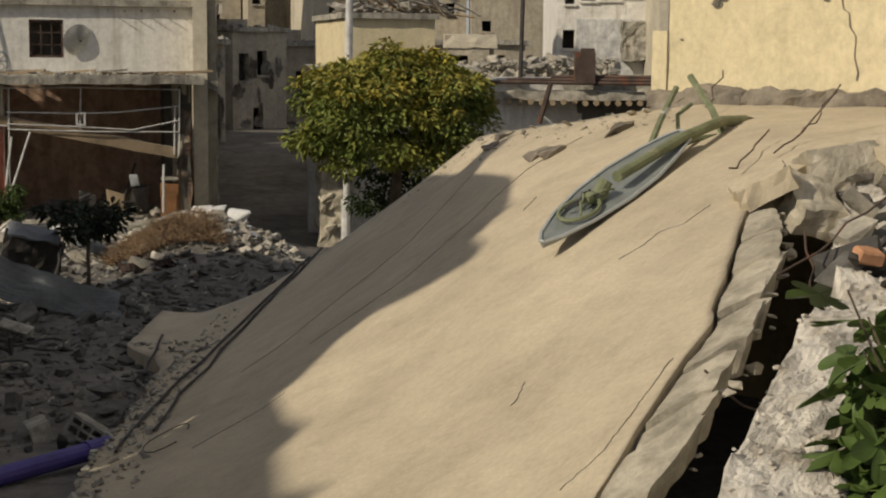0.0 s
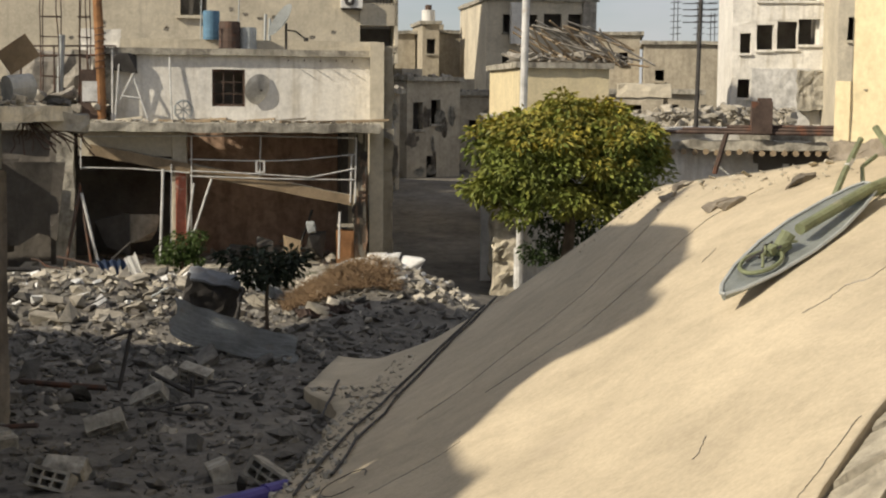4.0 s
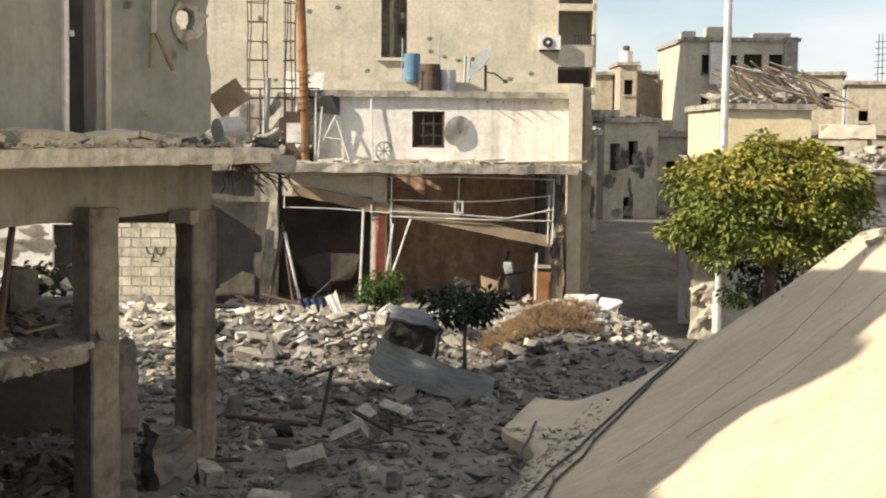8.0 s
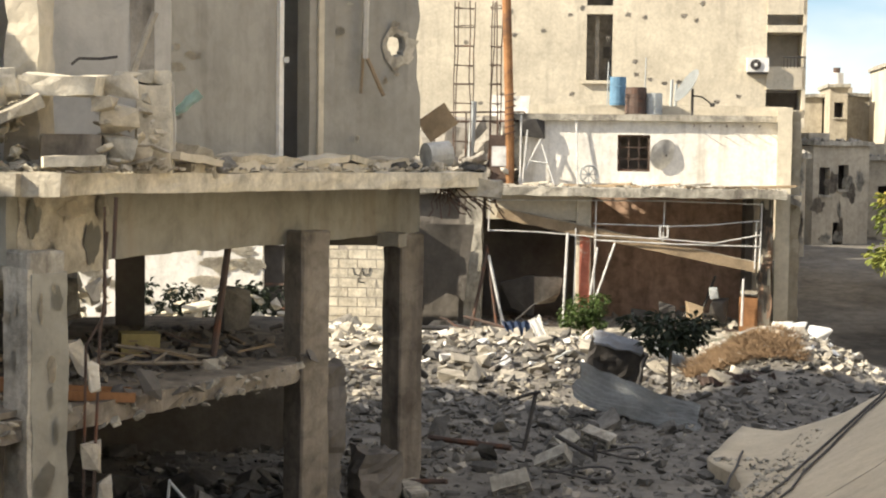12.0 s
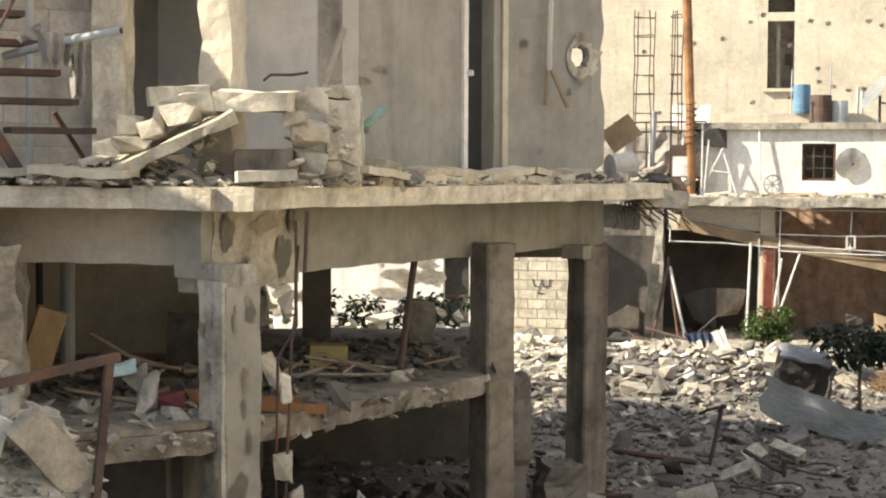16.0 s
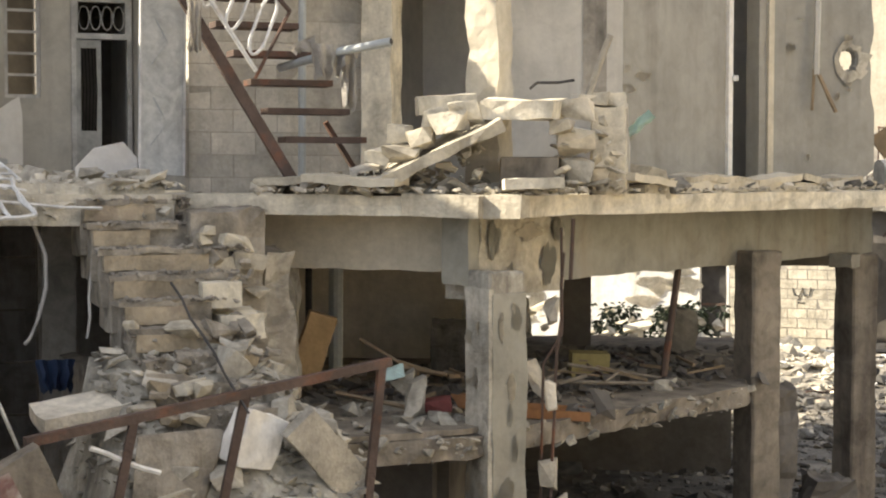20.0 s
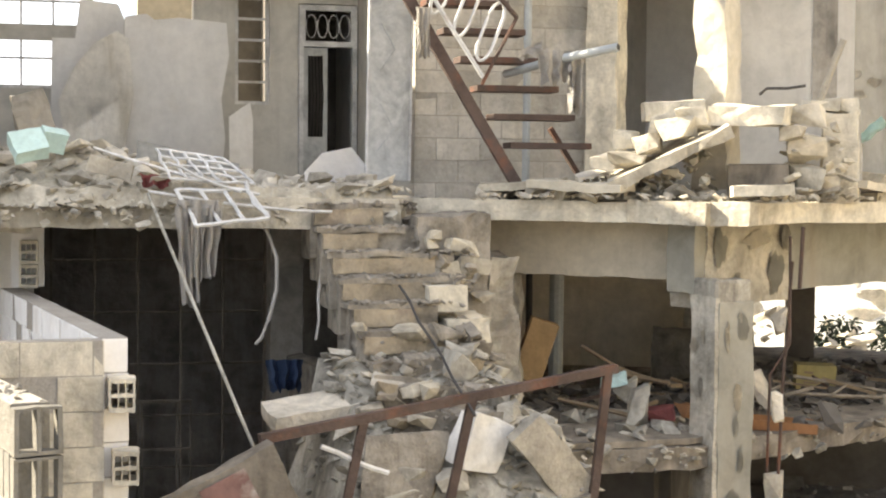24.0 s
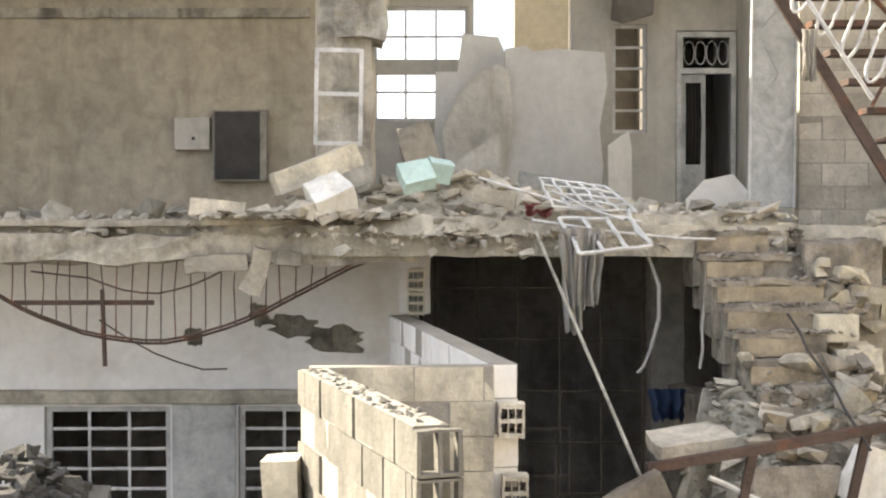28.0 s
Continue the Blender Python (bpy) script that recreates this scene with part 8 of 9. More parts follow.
for k, (x, y, z, rz) in enumerate(((-0.24, 9.47, 2.49, 0), (-0.22, 9.45, 2.08, 0), (-0.86, 14.0, 3.1, 0), (-0.86, 14.0, 2.9, 0))):
    ob = new("hollow_block", mesh_of(hollow_block(0.20, 0.19, 0.17), "hollow_block", BLOCK_CREAM))
    ob.matrix_world = ZL @ pose(x, y, z) @ Matrix.Diagonal((0.75, 1, 1, 1))
    tagged(ob, "cream hollow concrete block with open cells", "block", "hollow blocks")
ob = solo("wall_stub", ragged(boxed(-1.62, -1.42, 9.0, 9.25, 0, 2.33), 0.015, 0.15, 71), BLOCK_CREAM, "low stub of a cream block wall", "wall", ZL, kind="structure")
bc = thing("block_column", "whitewashed hollow-block column end under the slab", "column", ZL)
part("shaft", ragged(boxed(-1.0, -0.74, 14.05, 14.35, 2.8, 3.33), 0.012, 0.15, 72), WHITEWASH_AND_LIFT, bc)

# ---- steel rack in the dark cellar ----
rk = thing("steel_rack", "dusty grey steel grid rack standing in the dark cellar", "rack", ZL @ pose(0, 16.4, 0))
for k in range(6):
    part("upright", boxed(-0.72 + 0.42 * k, -0.695 + 0.42 * k, -0.02, 0.02, 0, 3.25), OLD_WALL, rk)
for k in range(6):
    part("crossbar", boxed(-0.74, 1.45, -0.015, 0.015, 0.3 + 0.52 * k, 0.32 + 0.52 * k), OLD_WALL, rk)
for x in (0.02, 0.16, 0.50, 0.64):
    part("gate_bar", boxed(x, x + 0.02, -0.04, -0.021, 0, 1.5), OLD_WALL, rk)
for z in (1.0, 1.48):
    part("gate_rail", boxed(0.02, 0.66, -0.04, -0.021, z, z + 0.03), OLD_WALL, rk)

# ---- hanging reinforcement under the slab edge ----
rb = thing("rebar", "rusty reinforcement mesh hanging from the slab edge in an arc", "rebar", ZL)
arc = lambda s: Vector((-4.6 + 3.4 * s, 13.38 - 0.1 * s, 3.32 - 0.68 * math.sin(math.pi * min(1, 0.08 + 0.92 * s)) ** 1.2 + 0.02 * noise.noise((s * 9, 0, 0))))
for d in (0, 0.05):
    part("long_bar", tubed([arc(i / 20) + Vector((0, d, -d * 0.6)) for i in range(21)], 0.011, 5), RUST, rb)
part("long_bar", tubed([(-4.0, 13.4, 3.2)] + [arc(i / 12) * 0.5 + Vector((-1.5, 6.7, 1.70)) for i in range(2, 11)], 0.008, 5), RUST, rb)
for i in range(24):
    s = 0.06 + i * 0.036
    p = arc(s)
    part("stirrup", tubed([p + Vector((0, 0, -0.03)), p + Vector((0.02 * rng.uniform(-1, 1), 0.02, (3.36 - p.z) * 0.5)), (p.x + rng.uniform(-0.03, 0.03), p.y + 0.03, 3.36)], 0.007, 4), RUST, rb)
part("short_bar", boxed(-4.15, -3.0, 13.42, 13.45, 2.92, 2.96), RUST, rb)
part("short_bar", tubed([(-3.42, 13.4, 3.05), (-3.40, 13.4, 2.42)], 0.02, 5), RUST, rb)
part("short_bar", tubed(bent((-3.45, 13.42, 2.8), (-2.6, 14.9, 2.25), 6, 0.1), 0.007, 4), RUST, rb)
for k, (x, z, w, h, r) in enumerate(((-2.08, 3.38, 0.16, 0.36, 18), (-2.45, 3.34, 0.5, 0.14, -6), (-1.85, 3.36, 0.2, 0.12, 12))):
    solo("hanging_chunk", ragged(boxed(-w / 2, w / 2, -0.06, 0.06, -h, 0), 0.03, 0.09, 80 + k), RUBBLE_PALE, "piece of concrete hanging from torn reinforcement", "rubble", ZL @ pose(x, 13.22, z, 0, r, 0), group="hanging pieces")

# ---- upper room ----
cb = thing("electric_cabinet", "dark grey steel cabinet on the room wall", "cabinet", ZL @ pose(-2.72, 16.85, 4.0))
part("body", boxed(-0.28, 0.28, 0, 0.14, 0, 0.74, bevel=0.012), GREY_WALL, cb)
part("door", boxed(-0.26, 0.20, -0.02, -0.002, 0.02, 0.72, bevel=0.006), STEEL_DARK, cb)
part("side_strip", boxed(0.21, 0.275, -0.015, -0.002, 0.02, 0.72), GREY_WALL, cb)
eb = thing("junction_box", "pale grey junction box on the wall", "box", ZL @ pose(-3.22, 16.88, 4.33))
part("body", boxed(-0.18, 0.18, 0, 0.11, 0, 0.33, bevel=0.01), PLASTER_ROOM, eb)
part("knob", boxed(0.0, 0.03, -0.02, -0.001, 0.1, 0.13, bevel=0.005), STEEL_DARK, eb)
wf = thing("window_frame", "white painted window frame leaning on the column", "window frame", ZL @ pose(-1.52, 13.98, 4.25, 4, 1, 4))
for x in (-0.21, 0.17):
    part("stile", boxed(x, x + 0.035, -0.02, 0.02, 0, 0.82), PAINT_WHITE, wf)
for z in (0.0, 0.42, 0.79):
    part("rail", boxed(-0.175, 0.17, -0.02, 0.02, z, z + 0.035), PAINT_WHITE, wf)


def board(name, outline, thick, m, material, label, category="board"):
    bm = bmesh.new()
    bm.faces.new([bm.verts.new((x, 0, z)) for x, z in outline])
    bmesh.ops.solidify(bm, geom=bm.faces[:], thickness=thick)
    return solo(name, bm, material, label, category, m)


board("wall_panel", [(-0.02, 0), (0.98, 0.06), (1.02, 0.5), (0.98, 0.9), (1.06, 1.35), (1.03, 1.68), (0.55, 1.72), (0.30, 1.69), (0.22, 1.75), (0, 1.72)], 0.10, ZL @ pose(0.02, 16.9, FLOOR + 0.08), WHITEWASH_AND_LIFT, "upright white plastered wall fragment with a broken edge")
board("wall_panel", [(-0.1, 0), (0.42, 0.02), (0.44, 1.72), (0.38, 1.86), (0.0, 1.9), (-0.05, 1.5), (-0.28, 1.5), (-0.3, 0.4)], 0.10, ZL @ pose(-0.42, 17.1, FLOOR + 0.08), WHITEWASH_AND_LIFT, "white plastered wall fragment standing behind the heap")
board("wall_panel", [(-0.35, 0.05), (0.1, 0.0), (0.30, 0.35), (0.36, 0.9), (0.28, 1.45), (0.16, 1.52), (-0.05, 1.38), (-0.25, 1.1), (-0.38, 0.75), (-0.30, 0.4)], 0.09, ZL @ pose(-0.30, 16.6, FLOOR + 0.15, -8, 4, 6), PLASTER_WHITE, "stained plaster fragment with a rounded break")
board("wall_panel", [(-0.16, 0), (0.12, 0), (0.13, 0.5), (0.10, 0.66), (0.02, 0.62), (-0.16, 0.5)], 0.16, ZL @ pose(1.12, 15.9, FLOOR + 0.25, -6, 3, 30), WHITEWASH_AND_LIFT, "white wall fragment leaning in the heap")
board("wall_panel", [(-0.5, 0), (0.5, -0.05), (0.45, 0.16), (-0.5, 0.25)], 0.05, ZL @ pose(0.55, 15.2, FLOOR + 0.22, -30, 8, 0), DOOR_GREY, "white board lying on the heap")
board("wall_panel", [(-0.3, 0), (0.25, 0), (0.30, 0.15), (0.15, 0.36), (-0.12, 0.30), (-0.3, 0.12)], 0.2, ZL @ pose(1.75, 14.0, FLOOR + 0.10, -20, 0, 8), WHITEWASH_AND_LIFT, "broken white slab piece by the door")
dk = solo("dark_lump", hull(5, 0.5, 0.4, 0.55, 14), DARK_WALL, "sooty torn plaster hanging over the window", "rubble", ZL @ pose(1.42, 17.6, 6.0))
sb = solo("standing_slab", ragged(boxed(-0.16, 0.16, -0.06, 0.06, 0, 0.85), 0.05, 0.16, 91), GREY_WALL, "dark stained slab piece standing in the heap", "rubble", ZL @ pose(-0.72, 15.6, FLOOR + 0.1, 0, -14, 10))

# heap on the slab edge
def shelf_z(x, y):
    return FLOOR + 0.03 + 0.34 * math.exp(-((x + 0.6) / 0.9) ** 2) * smooth01((y - 13.0) / 1.2) + 0.06 * noise.noise((x * 2, y * 2, 0))
heap_bm = bmesh.new()
HX, HY = 90, 40
grid = [[heap_bm.verts.new((x, y + (0.12 * noise.noise((x * 3, 1, 2)) if j == 0 else 0), (shelf_z(x, y) + 0.05 if j else 3.50) + 0.05 * noise.noise((x * 5, y * 5, 1)) + 0.03 * noise.noise((x * 13, y * 13, 1)))) for x, y in ((-2.4 + 4.4 * i / HX, 12.72 + 3.2 * j / HY - (0.06 if j == 0 else 0)) for i in range(HX + 1))] for j in range(HY + 1)]
for row in (grid[0], grid[1]):
    for v in row:
        v.co.y += 0.55 * smooth01((-0.6 - v.co.x) / 1.0) + 0.15 * smooth01((v.co.x - 1.2))
for j in range(HY):
    for i in range(HX):
        heap_bm.faces.new((grid[j][i], grid[j][i + 1], grid[j + 1][i + 1], grid[j + 1][i]))
solo("rubble_heap", heap_bm, EDGE, "heap of dust and crushed plaster on the broken floor", "rubble", ZL, kind="stuff")
stuff("edge_rubble", CONCRETE_PALE, "crumbled concrete along the broken slab edge", "rubble", scatter(ZL, 260, -1.5, 2.1, 12.55, 12.85, lambda x, y: 3.36 + 0.2 * rng.random() , 0.02, 0.14, 3) + scatter(ZL, 110, -6.8, -1.2, 13.18, 13.4, lambda x, y: 3.48 + 0.1 * rng.random(), 0.02, 0.16, 3))
stuff("small_rubble", CONCRETE_PALE, "small pale rubble strewn over the broken floor", "rubble", scatter(ZL, 1800, -2.6, 2.2, 12.75, 16.2, lambda x, y: shelf_z(x, y) + 0.04, 0.03, 0.16) + scatter(ZL, 300, -6.5, -1.8, 13.4, 16.6, lambda x, y: 3.62, 0.03, 0.18) + scatter(ZL, 160, -1.8, 2.1, 12.62, 13.0, lambda x, y: 3.50, 0.03, 0.12))
chunks(ZL, 90, -2.3, 2.1, 12.8, 15.0, lambda x, y: shelf_z(x, y) + 0.05, 0.14, 0.34, RUBBLE_PALE, "pale broken concrete piece on the floor slab", "floor rubble")
chunks(ZL, 30, -6.2, -2.0, 13.5, 16.5, lambda x, y: 3.62, 0.12, 0.38, CONCRETE, "grey broken concrete piece on the floor slab", "floor rubble")
solo("beam_piece", ragged(boxed(-0.36, 0.36, -0.12, 0.12, -0.09, 0.09), 0.02, 0.12, 95), BLOCK_CREAM, "broken cream beam piece lying askew", "rubble", ZL @ pose(-1.66, 13.35, 4.03, 0, -21, 18))
solo("block_piece", ragged(boxed(-0.22, 0.22, -0.1, 0.1, -0.08, 0.06), 0.015, 0.12, 96), RUBBLE_PALE, "cream block piece on the slab edge", "rubble", ZL @ pose(-2.44, 13.15, 3.72, 0, 5, 4))
solo("white_stone", ragged(boxed(-0.17, 0.17, -0.14, 0.14, -0.13, 0.12), 0.03, 0.1, 97), PLASTER_WHITE, "white plastered stone tilted on the heap", "rubble", ZL @ pose(-1.52, 12.98, 3.80, 30, -22, 20))
solo("mint_stone", ragged(boxed(-0.13, 0.13, -0.11, 0.11, -0.06, 0.06), 0.02, 0.1, 98), GREEN_TILE, "mint green painted plaster lump", "rubble", ZL @ pose(-0.84, 13.2, 3.97, 48, -12, 15))
solo("mint_stone", ragged(boxed(-0.10, 0.10, -0.08, 0.08, -0.08, 0.08), 0.02, 0.1, 99), GREEN_TILE, "small mint green plaster lump", "rubble", ZL @ pose(-0.66, 13.5, 4.02, 20, 10, 15))
solo("cream_block", ragged(boxed(-0.17, 0.17, -0.09, 0.09, -0.06, 0.06), 0.012, 0.12, 100), RUBBLE_PALE, "cream block on the heap", "rubble", ZL @ pose(-0.22, 12.85, 3.80, 0, 14, -5))
solo("red_rag", drape(0.25, 0.14, 2, 0.04, 6, 0.4), CLOTH_RED, "dark red rag crushed in the heap", "cloth", ZL @ pose(0.12, 12.72, 3.74, -40, 8, 0))

# twisted white window lattice hanging over the edge
wl_ = thing("window_lattice", "twisted white steel window lattice hanging over the slab edge", "window frame", ZL)
def lattice(corners, nu, nv, r, seed):
    """Bars across a bent four-cornered frame."""
    p00, p10, p11, p01 = (Vector(c) for c in corners)
    for i in range(nu + 1):
        a, b = p00.lerp(p10, i / nu), p01.lerp(p11, i / nu)
        part("lattice_bar", tubed(bent(a, b, 6, 0, 0.03, seed + i), r, 5), PAINT_WHITE, wl_)
    for j in range(nv + 1):
        a, b = p00.lerp(p01, j / nv), p10.lerp(p11, j / nv)
        part("lattice_bar", tubed(bent(a, b, 6, 0, 0.03, seed + 20 + j), r, 5), PAINT_WHITE, wl_)
lattice(((0.14, 13.05, 3.95), (0.66, 13.0, 3.88), (0.86, 12.6, 3.68), (0.22, 12.6, 3.72)), 5, 4, 0.011, 3)
lattice(((0.26, 12.55, 3.63), (0.80, 12.52, 3.63), (0.92, 12.16, 3.43), (0.38, 12.14, 3.37)), 3, 1, 0.016, 9)
part("lattice_stay", tubed([(0.80, 12.6, 3.70), (0.80, 12.52, 3.63), (0.92, 12.16, 3.43)], 0.016, 5), PAINT_WHITE, wl_)
for a, b, nm in (((0.05, 12.55, 3.62), (1.45, 12.5, 3.47), "thin white rod lying along the slab edge"), ((-0.35, 12.8, 3.95), (0.9, 12.6, 3.60), "thin rusty rod across the heap"), ((0.2, 12.6, 3.84), (0.75, 12.5, 3.62), "thin white rod on the heap")):
    solo("rod", tubed(bent(a, b, 6, 0.02, 0.02, a[0]), 0.012, 5), PAINT_WHITE, nm, "rod", ZL)
cl = thing("hanging_cloth", "dusty grey curtain hanging in folds from the lattice", "cloth", ZL @ pose(0.42, 12.30, 3.50))
part("fold", drape(0.36, 0.24, 4, 0.05, 1, 0.5), CLOTH_GREY, cl).matrix_local = pose(0.0, -0.02, 0.06)
part("fold", drape(0.17, 0.78, 3, 0.045, 2, 0.12), CLOTH_GREY, cl).matrix_local = pose(-0.10, -0.03, 0.02, 0, -3, 12)
part("fold", drape(0.12, 0.60, 2, 0.04, 5, 0.2), CLOTH_GREY, cl).matrix_local = pose(-0.01, -0.06, 0.0, 0, 2, -8)
part("fold", drape(0.13, 0.58, 2, 0.05, 8, 0.15), CLOTH_GREY, cl).matrix_local = pose(0.12, -0.03, 0.02, 0, 5, 20)
solo("long_pole", tubed([(0.05, 12.5, 3.60), (0.33, 11.2, 2.78), (0.62, 9.9, 1.94)], 0.013, 6), CONCRETE, "thin grey pole leaning from the slab to the yard", "pole", ZL)
solo("cable", tubed([(0.98, 12.85, 3.34), (1.06, 12.8, 3.1), (1.06, 12.8, 2.85), (1.00, 12.8, 2.62), (0.94, 12.8, 2.47), (0.90, 12.82, 2.42)], 0.016, 6), CLOTH_GREY, "grey cable hanging from the slab", "cable", ZL)
solo("cable", tubed(bent((1.36, 12.4, 3.1), (1.30, 12.3, 2.5), 5, 0, 0.04, 5), 0.012, 5), CLOTH_GREY, "short cable hanging by the stair", "cable", ZL)
solo("blue_sheet", drape(0.3, 0.3, 3, 0.06, 8, 0.4), BLUE, "crumpled blue plastic sheet by the stair foot", "sheet", ZL @ pose(1.12, 12.75, 2.3, -15, 0, 0))

# ---- heap under the railing ----
def heap_z(x, y):
    z = 1.22 + (1.0 if y > 10.3 else 0.8) * (y - 10.3) + 0.12 * noise.noise((x * 1.4, y * 1.4, 8)) + 0.12 * math.exp(-((x - 2.0) / 0.6) ** 2)
    z -= 1.3 * smooth01((1.38 - x) / 0.4)
    z = min(2.42 - 0.70 * smooth01((x - 2.25) / 0.75), z)
    z -= 1.3 * smooth01((x - 2.95) / 0.35)
    return max(0.0, z)
hb = bmesh.new()
g2 = [[hb.verts.new((x, y, heap_z(x, y))) for x in (0.2 + 3.9 * i / 30 for i in range(31))] for y in (6.6 + 5.2 * j / 24 for j in range(25))]
for j in range(24):
    for i in range(30):
        hb.faces.new((g2[j][i], g2[j][i + 1], g2[j + 1][i + 1], g2[j + 1][i]))
solo("rubble_slope", hb, CONCRETE, "slope of crushed concrete at the stair foot", "rubble", ZL, kind="stuff", smooth=True)
stuff("small_rubble", CONCRETE, "small grey rubble on the slope below the stair", "rubble", scatter(ZL, 1700, 1.1, 3.2, 9.3, 11.8, lambda x, y: heap_z(x, y) + 0.01, 0.03, 0.15))
chunks(ZL, 70, 1.2, 3.1, 9.4, 11.7, lambda x, y: heap_z(x, y) + 0.03, 0.14, 0.36, CONCRETE_PALE, "pale broken concrete piece at the stair foot", "stair foot rubble")
chunks(ZL, 45, 1.2, 3.1, 9.4, 11.7, lambda x, y: heap_z(x, y) + 0.03, 0.12, 0.30, CONCRETE, "grey broken concrete piece at the stair foot", "stair foot rubble")
solo("white_boulder", ragged(hull(11, 0.46, 0.32, 0.48, 16), 0.035, 0.09, 4), PLASTER_WHITE, "large white plastered lump behind the railing", "rubble", ZL @ pose(2.18, 10.75, 1.95, 0, 10, 20))
solo("slab_piece", ragged(boxed(-0.13, 0.13, -0.05, 0.05, -0.38, 0.38), 0.012, 0.1, 102), RUBBLE_PALE, "pale flat concrete plank tilted in the rubble", "rubble", ZL @ pose(2.68, 10.60, 1.80, 14, -42, 0))
solo("slab_piece", ragged(hull(17, 0.62, 0.14, 0.72, 18), 0.012, 0.1, 17), STAIR_DUST, "upright brownish concrete slab at the stair foot", "rubble", ZL @ pose(1.66, 10.66, 1.80, -14, 6, 10))
solo("slab_piece", hull(23, 0.4, 0.3, 0.35, 14), RUBBLE_PALE, "concrete lump on the rubble slope", "rubble", ZL @ pose(2.47, 10.95, 1.98))
solo("flat_slab", ragged(boxed(-0.32, 0.32, -0.2, 0.2, -0.05, 0.05), 0.03, 0.12, 105), RUBBLE_PALE, "flat broken slab lying below the stair", "rubble", ZL @ pose(1.12, 11.3, 2.12, 8, -6, 10))
rs = thing("painted_slab", "tilted grey slab with a faded red painted stripe", "slab", ZL @ pose(0.32, 9.8, 1.86, 0, -26, 4))
part("slab", ragged(boxed(-0.62, 0.42, -0.09, 0.09, -1.0, 0.10), 0.02, 0.14, 106), OLD_WALL, rs)
part("red_stripe", boxed(-0.10, 0.20, -0.115, -0.11, -0.5, 0.06), RED_FADED, rs, "faded red paint on the slab")
# rusty railing
rl = thing("railing", "rusty brown steel railing across the rubble", "railing", ZL)
part("top_rail", square_bar((0.60, 9.95, 2.13), (3.12, 10.62, 2.44), 0.06), RUST, rl)
for t_, dx, low in ((0.27, -0.30, 1.2), (0.57, -0.32, 1.2), (0.975, -0.16, 1.0)):
    a = Vector((0.60, 9.95, 2.13)).lerp(Vector((3.12, 10.62, 2.44)), t_)
    part("post", square_bar((a.x + dx * (a.z - low) / 0.8 * 0.55, a.y, low), a, 0.055), RUST, rl)
part("loose_bar", tubed(bent((1.0, 10.1, 2.05), (1.45, 10.2, 1.85), 5), 0.018, 6), PAINT_WHITE, rl)
solo("bent_bar", tubed(bent((1.72, 11.2, 2.98), (2.02, 10.2, 2.2), 8, 0, 0.03, 3), 0.010, 6), STEEL_DARK, "thin dark reinforcement bar sticking out of the rubble", "rebar", ZL)
# rubble in the yard before the windows
stuff("small_rubble", RUBBLE, "grey rubble heaped in the yard", "rubble", [(p[0], p[1], p[2] , p[3]) for p in scatter(ZL, 700, -3.9, -2.6, 9.4, 11.0, lambda x, y: max(0.0, 2.2 - 1.5 * abs(x + 3.2) ** 1.6 - 0.4 * abs(y - 10.1)), 0.04, 0.2)])
yb = hull(31, 1.3, 1.3, 4.4, 40)
solo("rubble_mound", yb, RUBBLE, "mound of grey rubble in the yard", "rubble", ZL @ pose(-3.2, 10.1, 0.0), kind="stuff")
# ---- rubble over the lot and the street ----
def gz(x, y):
    p = ZS @ Vector((x, y, 0))
    return ground_z(p.x, p.y)
def world_gz(x, y):
    return ground_z(x, y)
foot = []
for _ in range(900):
    y = rng.uniform(9.5, 19.0)
    x = slab_edge_left(y) + 0.55 * rng.random() ** 2.2
    foot.append((*on_slab(x, y, 0.012)[:], 0.012 + 0.10 * rng.random() ** 4))
stuff("foot_rubble", CONCRETE, "grey crumbs strewn over the foot of the fallen slab", "rubble", foot)
stuff("street_rubble", RUBBLE, "grey rubble strewn over the street lot", "rubble", scatter(ZS, 7000, -7.5, 4.2, -12, -1.2, gz, 0.02, 0.30, 3.4) + scatter(ZS, 3600, -6.0, 2.2, -19, -10, gz, 0.02, 0.22, 3.4))
stuff("street_rubble", RUBBLE_PALE, "pale rubble strewn over the street lot", "rubble", scatter(ZS, 1100, -8.5, 0.5, -5.5, -1.0, lambda x, y: gz(x, y) + 0.03, 0.05, 0.3) + scatter(ZS, 500, 1.4, 4.2, -7.5, -4.2, lambda x, y: gz(x, y) + 0.03, 0.05, 0.3) + scatter(ZS, 300, -6, 1, -18, -6, gz, 0.05, 0.2))
chunks(ZS, 110, -6.5, 0.8, -9.5, -1.6, gz, 0.12, 0.42, RUBBLE, "grey broken concrete slab piece on the lot", "lot rubble", 0.8, True)
chunks(ZS, 80, -6.5, 0.5, -6.5, -1.6, gz, 0.10, 0.34, RUBBLE_PALE, "pale broken concrete piece on the lot", "lot rubble", 0.8, True)
chunks(ZS, 110, 1.2, 4.2, -8.2, -4.4, gz, 0.12, 0.36, RUBBLE_PALE, "pale broken stone on the heap", "heap stones", 1.0, True)
drift = bmesh.new()
DN = 44
dg = [[drift.verts.new((x, y, gz(x, y) + 0.05 - 0.30 * max(0.0, abs(2 * i / DN - 1) - 0.75 + 0.25 * noise.noise((y * 1.3, 0, 3))) - 0.30 * max(0.0, abs(2 * j / DN - 1) - 0.75 + 0.25 * noise.noise((x * 1.3, 5, 3))) + 0.05 * noise.noise((x * 2.1, y * 2.1, 6)) + 0.02 * noise.noise((x * 7, y * 7, 6)))) for i, x in ((i, -8.4 + 4.6 * i / DN) for i in range(DN + 1))] for j, y in ((j, -7.2 + 6.2 * j / DN) for j in range(DN + 1))]
